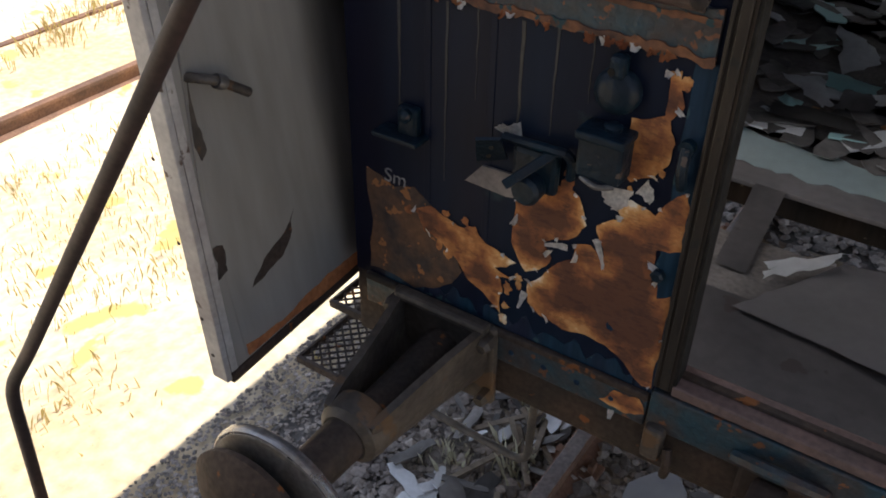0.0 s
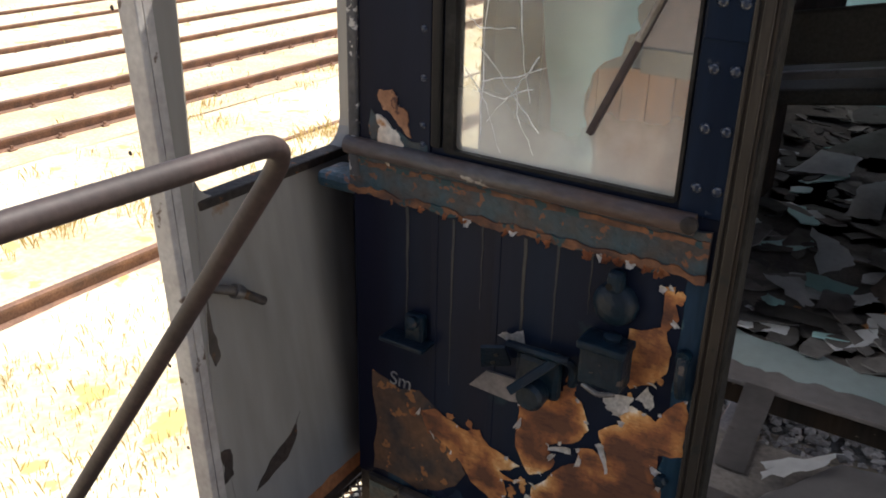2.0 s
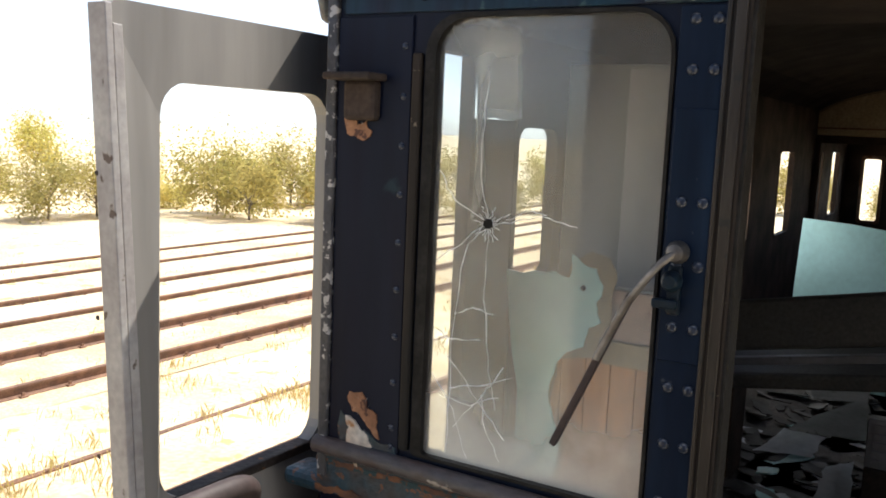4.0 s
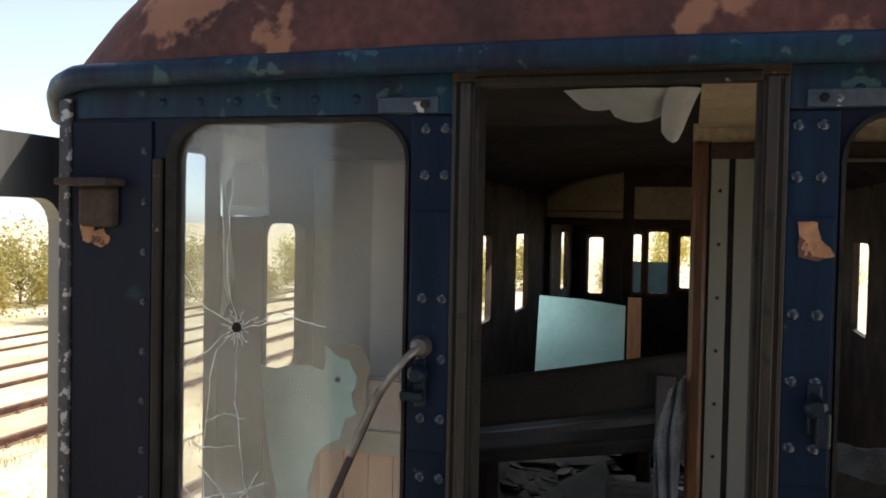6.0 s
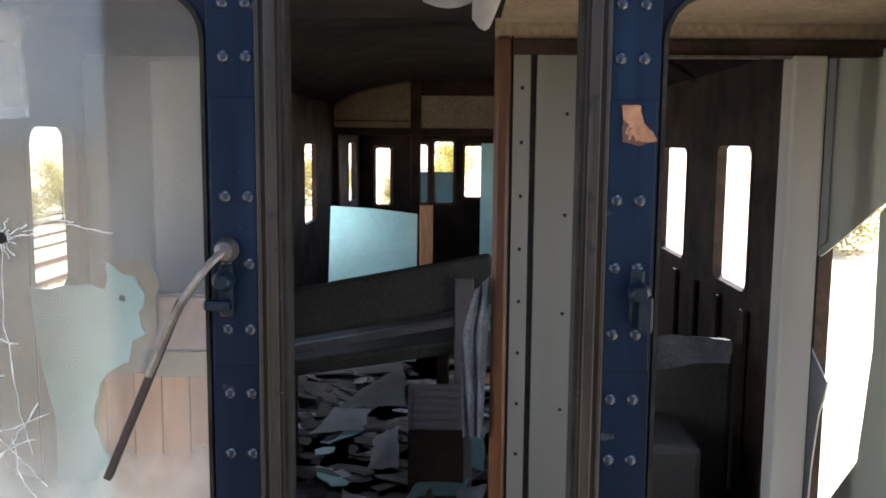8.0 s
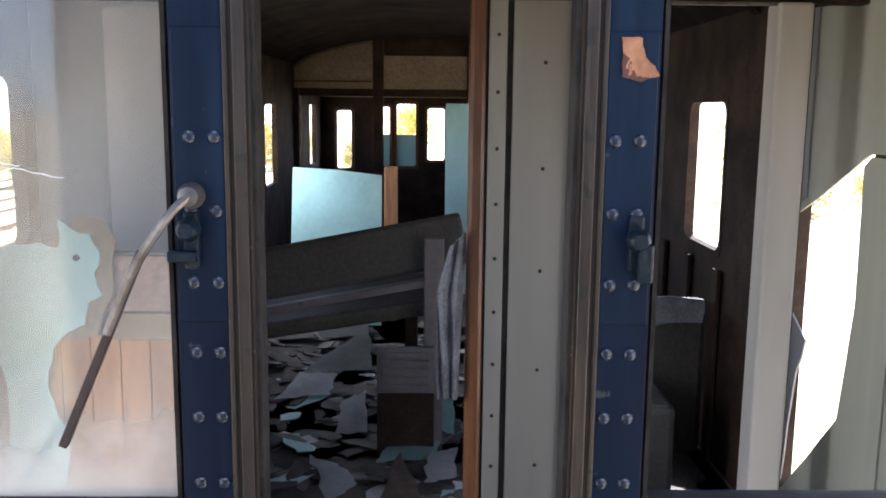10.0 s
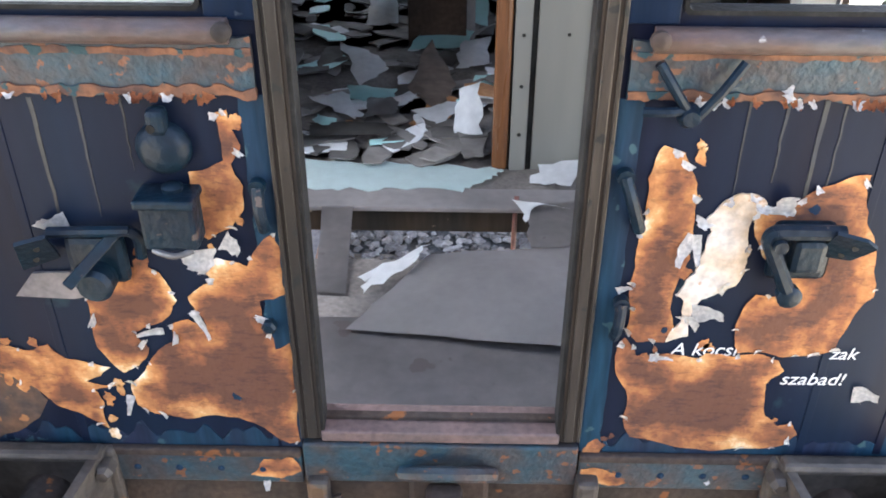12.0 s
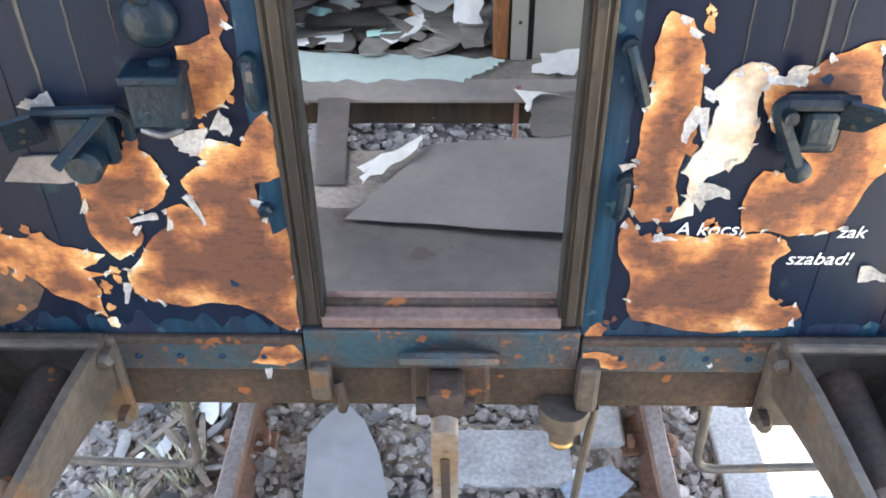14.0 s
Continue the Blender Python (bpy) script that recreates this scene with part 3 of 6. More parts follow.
    wpart("foot_stain", slab([Vector((s * 0.36, 0, 1.294)), *[Vector((s * (0.36 + 0.74 * k / 60), 0, 1.335 + 0.05 * noise.noise((k * 0.35, s, 9)))) for k in range(61)], Vector((s * 1.1, 0, 1.294))], -0.0018, 0.001), TEALPAINT)
    # bevelled corner to the side wall
    bm = bmesh.new()
    for z in (1.30, 3.345):
        for p in ((s * EDGE_X, 0.002), (s * 1.40, 0.24), (s * 1.36, 0.27), (s * (EDGE_X - 0.02), 0.05)):
            bm.verts.new((*p, z))
    bm.verts.ensure_lookup_table()
    for i in range(4):
        j = (i + 1) % 4
        bm.faces.new([bm.verts[q] for q in (i, j, j + 4, i + 4)])
    bm.faces.new(bm.verts[:4])
    bm.faces.new(bm.verts[4:])
    wpart("corner_panel", bm, NAVY)
wpart("door_header", box(-0.31, 0.31, -0.01, 0.07, 3.326, 3.375, 0.004), DARKRUST)
wpart("header_strip", box(-0.262, 0.262, -0.018, 0.02, 3.316, 3.335, 0.004), JAMB)
wpart("threshold", box(-0.262, 0.262, -0.010, 0.085, 1.317, 1.347, 0.005), PINKSILL, "worn reddish door threshold")
wpart("threshold_lip", box(-0.262, 0.262, 0.03, 0.05, 1.345, 1.358, 0.003), DARKRUST)
wpart("threshold_apron", box(-0.305, 0.305, -0.016, 0.02, 1.20, 1.314, 0.005), TEAL)
wpart("headstock", box(-1.2, 1.2, 0.002, 0.06, 1.075, 1.285, 0.004), DARKRUST, "rust-brown steel headstock")
wpart("headstock_flange", box(-1.2, 1.2, 0.004, 0.14, 1.06, 1.078, 0.003), DARKRUST)
# cornice: a half-round gutter across the front
wpart("cornice", tube([(-1.42, 0.26, 3.31), (-1.19, -0.01, 3.345), (-0.95, -0.05, 3.353), (0, -0.055, 3.366), (0.95, -0.05, 3.353), (1.19, -0.01, 3.345), (1.42, 0.26, 3.31)], 0.027, 10, 6), TEALPAINT, "blue-green gutter along the roof edge", True)
# rivets
rm = bpy.data.meshes.new("rivet")
rb = bmesh.new()
bmesh.ops.create_uvsphere(rb, u_segments=10, v_segments=6, radius=0.0112)
for v in list(rb.verts):
    v.co.z *= 0.55
    if v.co.z < -0.001:
        v.co.z = -0.001
for f_ in rb.faces:
    f_.smooth = True
rb.to_mesh(rm)
rb.free()
rm.materials.append(RIVETPAINT)
rm2 = rm.copy()
rm2.materials[0] = TEALPAINT


def rivet(x, z, me=rm, y=-0.006, r=1.0):
    share("rivet", me, wall_end, Matrix.Translation((x, y, z - FLOOR)) @ pose(0, 0, 0, 90) @ Matrix.Diagonal((r, r, r, 1)))


for s in (-1, 1):
    for z in (3.237, 3.146, 2.904, 2.785, 2.667, 2.548, 2.436, 2.319):
        for x in (0.322, 0.362):
            rivet(s * x, z, rm, -0.010 if 2.61 < z < 3.07 else -0.006)
    for k in range(7):
        rivet(s * (0.42 + 0.088 * k), 3.298, rm2, -0.008, 0.9)
    for k in range(10):
        rivet(s * 0.994, 2.33 + 0.108 * k if k < 9 else 2.285, rm, -0.007, 0.75)
    for k in range(8):
        rivet(s * (0.40 + 0.095 * k), 1.232, rm2, -0.012, 0.8)

# ---- peeled paint on the end wall ----
FRONT = -0.0035


def patch(pts, seed, mat_=RUST, label="", y=FRONT, rough=0.13):
    P = outline(pts, rough, 3, seed)
    if mat_ is RUST:
        bm = bmesh.new()
        n_p = len(P)
        vs_, _, fs_, *_ = geometry.delaunay_2d_cdt([Vector((p.x, p.z)) for p in P], [(i, (i + 1) % n_p) for i in range(n_p)], [], 1, 1e-5)
        bv = [bm.verts.new((q.x, y, q.y)) for q in vs_]
        for f_ in fs_:
            bm.faces.new([bv[i] for i in f_])
        for _ in range(6):
            es = [e for e in bm.edges if e.calc_length() > 0.022]
            if es:
                bmesh.ops.subdivide_edges(bm, edges=es, cuts=1)
                bmesh.ops.triangulate(bm, faces=bm.faces[:])
        ob = wpart("rust_patch", bm, RUSTP, label)
        co_ = np.array([(v.co.x, v.co.z) for v in ob.data.vertices])
        A = np.array([(p.x, p.z) for p in P])
        D = np.roll(A, -1, 0) - A
        T = np.clip(((co_[:, None] - A) * D).sum(2) / ((D * D).sum(1) + 1e-12), 0, 1)
        dist = np.linalg.norm(co_[:, None] - (A + T[..., None] * D), axis=2).min(1)
        at_ = ob.data.attributes.new("edge", "FLOAT", "POINT")
        at_.data.foreach_set("value", dist.astype(np.float32))
    else:
        wpart("rust_patch", slab(P, y, 0.004), mat_, label)
    return P


def curl(x, z, ang, ln, wd, lift, seed, mat_=FLAKE, y=-0.004):
    """A curled flake of paint that lifts from the wall: ang turns it in the wall, lift is how far it stands out."""
    rnd = random.Random(seed)
    bm = bmesh.new()
    n = 6
    rows_ = []
    for i in range(n + 1):
        t = i / n
        w = wd * (1 - 0.6 * t) * rnd.uniform(0.75, 1.1)
        row = []
        for j in (-1, 0, 1):
            row.append(bm.verts.new((j * w / 2 + rnd.uniform(-1, 1) * wd * 0.06, -lift * t * t - (0.002 if j else 0), ln * t * (1 - 0.25 * t))))
        rows_.append(row)
    for a, b in zip(rows_, rows_[1:]):
        for j in range(2):
            bm.faces.new((a[j], a[j + 1], b[j + 1], b[j]))
    bmesh.ops.solidify(bm, geom=bm.faces[:], thickness=0.0012)
    bmesh.ops.transform(bm, matrix=Matrix.Translation((x, y, z)) @ pose(0, 0, 0, 0, ang, 0), verts=bm.verts)
    wpart("paint_flake", bm, mat_)


def fringe(P, seed, every=5, size=0.03, skip=0.35):
    """Flakes along the edge of a patch, pointing outwards from it."""
    rnd = random.Random(seed)
    c = sum(P, Vector()) / len(P)
    for i in range(0, len(P), every):
        if rnd.random() < skip:
            continue
        p, q = P[i], P[(i + 1) % len(P)]
        d = p - c
        ang = math.degrees(math.atan2(d.x, d.z)) + rnd.uniform(-50, 50) + 180
        s = size * rnd.uniform(0.4, 1.1)
        curl(p.x, p.z, ang, s * 0.7, s * rnd.uniform(0.8, 1.7), 0.25 * s, rnd.random())


up_l = patch([(-0.712, 1.715), (-0.670, 1.740), (-0.619, 1.765), (-0.579, 1.773), (-0.551, 1.757), (-0.535, 1.720), (-0.526, 1.691), (-0.544, 1.657), (-0.578, 1.631), (-0.627, 1.608), (-0.603, 1.568), (-0.632, 1.521), (-0.667, 1.501), (-0.685, 1.520), (-0.711, 1.567), (-0.711, 1.639)], 3, RUST, "orange rust bared by peeled paint", rough=0.09)
low_l = patch([(-0.503, 1.700), (-0.474, 1.725), (-0.447, 1.737), (-0.465, 1.773), (-0.434, 1.793), (-0.376, 1.774), (-0.318, 1.851), (-0.309, 1.821), (-0.308, 1.709), (-0.360, 1.692), (-0.360, 1.641), (-0.340, 1.569), (-0.310, 1.588), (-0.308, 1.415), (-0.310, 1.310), (-0.334, 1.304), (-0.406, 1.363), (-0.474, 1.383), (-0.555, 1.372), (-0.623, 1.387), (-0.656, 1.412), (-0.658, 1.472), (-0.596, 1.549), (-0.551, 1.586), (-0.549, 1.631), (-0.511, 1.644), (-0.474, 1.627), (-0.492, 1.666)], 5, rough=0.09)
box_l = patch([(-0.397, 2.096), (-0.375, 2.102), (-0.358, 2.032), (-0.380, 1.997), (-0.363, 1.951), (-0.369, 1.898), (-0.395, 1.860), (-0.442, 1.834), (-0.463, 1.853), (-0.459, 1.902), (-0.471, 1.926), (-0.461, 1.979), (-0.393, 2.003)], 7, rough=0.09)
far_l = patch([(-1.00, 1.56), (-0.95, 1.585), (-0.890, 1.566), (-0.848, 1.557), (-0.813, 1.575), (-0.786, 1.538), (-0.694, 1.515), (-0.753, 1.476), (-0.690, 1.467), (-0.740, 1.452), (-0.727, 1.412), (-0.729, 1.339), (-0.803, 1.391), (-0.837, 1.411), (-0.864, 1.451), (-0.914, 1.490), (-0.97, 1.50)], 9, rough=0.11)
patch([(-1.15, 1.63), (-1.06, 1.60), (-1.0, 1.62), (-0.93, 1.575), (-0.88, 1.50), (-0.85, 1.42), (-0.93, 1.33), (-1.0, 1.30), (-1.15, 1.31)], 19, BROWNRUST, "brown weathered rust low on the wall", FRONT + 0.0012, 0.1)
r_tall = patch([(0.396, 2.043), (0.434, 2.030), (0.456, 1.988), (0.470, 1.942), (0.475, 1.858), (0.466, 1.836), (0.477, 1.806), (0.456, 1.728), (0.455, 1.688), (0.470, 1.638), (0.454, 1.603), (0.398, 1.603), (0.374, 1.629), (0.372, 1.704), (0.375, 1.783), (0.375, 1.857), (0.379, 1.928), (0.387, 2.027)], 11, rough=0.08)
r_band = patch([(0.494, 1.893), (0.514, 1.921), (0.552, 1.949), (0.585, 1.942), (0.600, 1.928), (0.581, 1.901), (0.577, 1.858), (0.590, 1.829), (0.584, 1.791), (0.574, 1.745), (0.550, 1.729), (0.513, 1.712), (0.499, 1.671), (0.500, 1.621), (0.457, 1.605), (0.481, 1.655), (0.480, 1.704), (0.461, 1.720), (0.478, 1.760), (0.498, 1.798), (0.502, 1.828), (0.509, 1.865)], 13, CREAMRUST, "bared primer stained by rust", FRONT - 0.0015, 0.15)
r_big = patch([(0.579, 1.908), (0.618, 1.904), (0.650, 1.928), (0.690, 1.962), (0.734, 1.982), (0.774, 1.989), (0.778, 1.936), (0.792, 1.887), (0.815, 1.851), (0.831, 1.784), (0.846, 1.722), (0.831, 1.706), (0.802, 1.588), (0.749, 1.574), (0.700, 1.569), (0.648, 1.582), (0.607, 1.578), (0.594, 1.621), (0.598, 1.688), (0.618, 1.725), (0.659, 1.721), (0.680, 1.745), (0.612, 1.814), (0.590, 1.858)], 15, rough=0.08)
r_low = patch([(0.363, 1.600), (0.374, 1.615), (0.402, 1.568), (0.531, 1.564), (0.543, 1.577), (0.601, 1.569), (0.649, 1.578), (0.695, 1.560), (0.712, 1.533), (0.681, 1.496), (0.696, 1.410), (0.728, 1.380), (0.756, 1.390), (0.776, 1.355), (0.749, 1.323), (0.659, 1.312), (0.535, 1.311), (0.415, 1.341), (0.394, 1.397), (0.392, 1.475), (0.363, 1.53)], 17, rough=0.08)
patch([(-0.395, 1.265), (-0.33, 1.272), (-0.31, 1.23), (-0.36, 1.205), (-0.43, 1.215)], 21, RUST, y=-0.0145)
patch([(0.315, 1.30), (0.345, 1.335), (0.365, 1.315), (0.35, 1.275), (0.32, 1.27)], 22, RUST)
patch([(0.315, 1.25), (0.37, 1.25), (0.42, 1.21), (0.38, 1.20), (0.32, 1.205)], 23, RUST, y=-0.0145)
chip = [patch([(-1.115, 2.395), (-1.08, 2.40), (-1.065, 2.365), (-1.035, 2.35), (-1.025, 2.295), (-1.05, 2.315), (-1.075, 2.335), (-1.105, 2.35)], 25, TAN, y=-0.0105, rough=0.2)]
chip.append(patch([(-1.125, 2.335), (-1.095, 2.325), (-1.06, 2.30), (-1.045, 2.275), (-1.07, 2.255), (-1.085, 2.215), (-1.105, 2.235), (-1.12, 2.28)], 26, CREAMRUST, y=-0.012, rough=0.2))
patch([(-1.14, 2.345), (-1.06, 2.305), (-0.98, 2.285), (-0.98, 2.255), (-1.06, 2.20), (-1.14, 2.19)], 28, TEAL, y=-0.0095, rough=0.15)
chip.append(patch([(-1.145, 3.00), (-1.15, 3.045), (-1.125, 3.055), (-1.115, 3.02), (-1.09, 3.03), (-1.075, 3.005), (-1.10, 2.985)], 27, TAN, y=-0.0105, rough=0.2))
for k, P in enumerate(chip):
    fringe(P, 80 + k, 5, 0.02, 0.3)
patch([(0.325, 3.068), (0.358, 3.066), (0.366, 3.035), (0.388, 3.008), (0.36, 2.998), (0.328, 3.006)], 29, TAN, y=-0.0142)
for P, sd in ((up_l, 31), (low_l, 32), (box_l, 33), (r_tall, 35), (r_big, 37), (r_low, 38)):
    fringe(P, sd, 6, 0.024, 0.55)
fringe(far_l, 34, 9, 0.018, 0.5)
fringe(r_band, 36, 11, 0.03, 0.3)
# specks of rust round the patches and scraps of paint left inside them
chips = random.Random(91)
for P, n in ((up_l, 3), (low_l, 10), (box_l, 3), (far_l, 8), (r_tall, 7), (r_big, 5), (r_low, 8)):
    mid = sum(P, Vector()) / len(P)
    for k in range(n):
        p = chips.choice(P)
        rust_side = chips.random() < 0.85
        q = p + (p - mid) * (chips.uniform(0.06, 0.3) if rust_side else chips.uniform(-0.35, -0.08))
        if abs(q.x) < 0.325 or q.z < 1.31:
            continue
        r_ = chips.uniform(0.004, 0.015)
        pts = [(q.x + r_ * chips.uniform(0.5, 1.5) * math.cos(a), q.z + r_ * chips.uniform(0.6, 1.9) * math.sin(a)) for a in (0, 1.1, 2.0, 3.1, 4.0, 5.2)]
        if rust_side:
            patch(pts, k, RUST, y=FRONT + 0.0006, rough=0.25)
        else:
            patch(pts, k, TEALPAINT, y=FRONT - 0.0012, rough=0.25)
# runs of old paint down the navy sheet
for k, (x, z1, ln) in enumerate(((0.535, 2.13, 0.30), (0.60, 2.13, 0.16), (0.665, 2.13, 0.42), (0.70, 2.12, 0.30), (0.93, 2.13, 0.35), (1.04, 2.12, 0.5), (-0.56, 2.13, 0.15), (-0.64, 2.13, 0.25), (-0.72, 2.12, 0.38), (-0.83, 2.13, 0.22), (-0.91, 2.12, 0.45), (-1.04, 2.12, 0.3))):
    w_ = 0.0022 + 0.0012 * (k % 3)
    wob = [0.003 * noise.noise((i * 0.7, k, 3.3)) for i in range(11)]
    P = [Vector((x + wob[i] - w_ * (1 - 0.07 * i), 0, z1 - ln * i / 10)) for i in range(11)] + [Vector((x + wob[i] + w_ * (1 - 0.07 * i), 0, z1 - ln * i / 10)) for i in range(10, -1, -1)]
    wpart("paint_run", slab(P, -0.0014, 0.001), RUN)
# the larger loose flakes
curl(-0.705, 1.87, -100, 0.05, 0.05, 0.02, 41)
curl(-0.745, 1.85, 20, 0.05, 0.06, 0.02, 42)
curl(-0.565, 1.615, -95, 0.07, 0.022, 0.014, 43)
curl(-0.50, 1.665, 150, 0.09, 0.022, 0.018, 44)
curl(-0.40, 1.225, 170, 0.065, 0.03, 0.022, 45)
curl(-0.415, 1.835, 120, 0.05, 0.045, 0.02, 46)
curl(-0.47, 1.81, 170, 0.05, 0.09, 0.012, 47)
curl(-0.665, 1.44, 190, 0.06, 0.02, 0.016, 48)
curl(0.63, 1.905, 5, 0.065, 0.055, 0.02, 49)
curl(0.475, 1.86, 205, 0.085, 0.03, 0.025, 50)
curl(0.482, 1.86, 175, 0.075, 0.022, 0.022, 51)
curl(0.50, 1.675, 80, 0.075, 0.045, 0.02, 52)
curl(0.865, 1.475, 85, 0.06, 0.045, 0.022, 53)
curl(0.43, 1.565, 85, 0.06, 0.018, 0.012, 54)
curl(0.36, 1.895, 160, 0.045, 0.02, 0.014, 55)
curl(0.345, 1.73, 60, 0.04, 0.018, 0.012, 56)
curl(0.585, 1.235, 140, 0.04, 0.025, 0.012, 57)
curl(0.575, 2.17, 150, 0.05, 0.035, 0.02, 58)
rndf = random.Random(77)
for k in range(60):  # small flakes along the sill lip
    x = rndf.choice((-1, 1)) * rndf.uniform(0.36, 1.12)
    curl(x, 2.135, rndf.uniform(140, 220), rndf.uniform(0.01, 0.025), rndf.uniform(0.01, 0.03), 0.008, k + 200, rndf.choice((FLAKE, RUST, RUST)), -0.012)

# ---- roof, ceiling, floor and side walls ----
LEN = 10.4


def arch(x, drop=0.0):
    return 3.31 + (0.54 - drop) * max(0.0, 1 - (x / 1.43) ** 2) ** 0.52


bm = bmesh.new()
N = 24
rows_ = []
for t in (0, 0.15, 0.3, 0.45, 0.6, 0.75, 0.9, 1.0):
    row = []
    for i in range(N + 1):
        s = -1 + 2 * i / N
        x = 1.43 * s
        ax = abs(x)
        fy = -0.06 if ax < 1.0 else -0.06 + (ax - 1.0) / 0.43 * 0.33
        fz = 3.385 - max(0, ax - 0.3) * 0.03
        a = t * math.pi / 2
        row.append(bm.verts.new((x, fy + (0.42 - fy) * (1 - math.cos(a)), fz + (arch(x) - fz) * math.sin(a))))
    rows_.append(row)
for y in (2, 5, LEN + 0.6):
    rows_.append([bm.verts.new((1.43 * (-1 + 2 * i / N), y, arch(1.43 * (-1 + 2 * i / N)))) for i in range(N + 1)])
for a, b in zip(rows_, rows_[1:]):
    for i in range(N):
        bm.faces.new((a[i], a[i + 1], b[i + 1], b[i]))
bmesh.ops.solidify(bm, geom=bm.faces[:], thickness=0.03)
roof = part("roof", bm, ROOFRED, None, smooth=True)
tagged(roof, "faded red arched coach roof with flaking paint", "roof", kind="structure")
bm = bmesh.new()
rows_ = [[bm.verts.new((1.36 * (-1 + 2 * i / N), y, arch(1.36 * (-1 + 2 * i / N), 0.12) - 0.07)) for i in range(N + 1)] for y in (1.30, 3, 5, LEN)]
for a, b in zip(rows_, rows_[1:]):
    for i in range(N):
        bm.faces.new((a[i], a[i + 1], b[i + 1], b[i]))
for y in (2.2, 3.6, 5.0, 6.4, 7.8):
    for i in range(N):
        q = [1.355 * (-1 + 2 * (i + d) / N) for d in (0, 1)]
        vs = [bm.verts.new((x, yy, arch(x, 0.12) - 0.07 - dz)) for x, yy, dz in ((q[0], y, 0.03), (q[1], y, 0.03), (q[1], y + 0.08, 0.03), (q[0], y + 0.08, 0.03))]
        bm.faces.new(vs)
ceil_ = part("ceiling", bm, CEILDARK, None)
tagged(ceil_, "dark brown arched ceiling with ribs", "ceiling", kind="structure")
bm = box(-1.14, 1.14, 0.08, 1.30, 3.385, 3.40)
for s in (-1, 1):
    box(*sorted((s * 1.14, s * 1.33)), 0.27, 1.30, 3.385, 3.40, 0, bm)
cab_ceiling = part("ceiling_cab", bm, CEILDARK)
part("ceiling_board", box(0.16, 1.33, 0.30, 1.26, 3.368, 3.381), CREAM, cab_ceiling, "stained cream ceiling board")
tagged(cab_ceiling, "dark cab ceiling with stained cream boards", "ceiling", kind="structure")

floor_cab = part("floor_cab", box(-1.355, 1.355, 0.245, 0.74, 1.26, 1.315, 0.004, box(-1.15, 1.15, 0.085, 0.245, 1.26, 1.315)), FLOORDIRT)
tagged(floor_cab, "grimy floor of the cab, broken away at the back", "floor", kind="structure")
for s in (-1, 1):
    part("sole_bar", box(*sorted((s * 0.70, s * 0.80)), 0.07, 8.3, 0.98, 1.255, 0.008), DARKRUST, floor_cab, "rusty longitudinal sole bar")
part("floor_joist", box(-1.12, 1.12, 0.062, 0.12, 1.06, 1.26), DARKRUST, floor_cab)
for s in (-1, 1):
    part("side_floor", box(*sorted((s * 0.60, s * 1.355)), 0.742, 1.028, 1.27, 1.312, 0.004), FLOORDIRT, floor_cab, "grimy floor strip beside the gap")
floor_saloon = part("floor_saloon", box(-1.36, 1.36, 1.08, LEN, 1.30, 1.335, 0.004), FLOORDIRT)
tagged(floor_saloon, "dirty saloon floor covered in debris", "floor", kind="structure")
part("floor_beam", box(-1.36, 1.36, 1.03, 1.10, 1.235, 1.332, 0.006), JAMB, floor_saloon, "black steel floor beam")
part("floor_edge", box(-1.36, 1.36, 1.00, 1.13, 1.325, 1.343, 0.004), LINO, floor_saloon)
for yb in (2.6, 4.4, 6.2):
    part("floor_beam", box(-1.36, 1.36, yb, yb + 0.08, 1.13, 1.30, 0.006), GREASE, floor_saloon)


def side_wall(s, openings, name, label):
    """Side wall with openings (y0, y1, z0, z1, framed) cut through it."""
    w = thing(name, label, "wall", kind="structure", at=(s * 1.38, 0, FLOOR))
    inv = Matrix.Translation((-s * 1.38, 0, -FLOOR))
    x0, x1 = sorted((s * 1.355, s * 1.405))

    def wp(nm, bm, mat_, lab=""):
        p = part(nm, bm, mat_, w, lab)
        p.matrix_parent_inverse = inv
        return p
    ops = sorted(openings)
    y = 0.25
    for y0, y1, z0, z1, framed in ops:
        if y0 > y + 0.01:
            wp("wall_pillar", box(x0, x1, y, y0, 1.22, 3.425), DARKWOOD)
        wp("wall_header", box(x0, x1, y0, y1, z1, 3.425), DARKWOOD)
        if z0 > 1.4:
            wp("wall_panel", box(x0, x1, y0, y1, 1.22, z0), DARKWOOD)
        else:
            wp("wall_panel", box(x0, x1, y0, y1, 1.22, 1.32), DARKRUST)
        if framed:
            fr = ring(rect_round(y0 - 0.02, y1 + 0.02, z0 - 0.02, z1 + 0.02, 0.05), rect_round(y0 + 0.012, y1 - 0.012, z0 + 0.01, z1 - 0.012, 0.06), 0, 0.045)
            for v in fr.verts:
                v.co = Vector((s * (1.352 + v.co.y), v.co.x, v.co.z))
            wp("window_frame", fr, DARKWOOD)
        y = y1
    wp("wall_pillar", box(x0, x1, y, LEN, 1.22, 3.425), DARKWOOD)
    return w


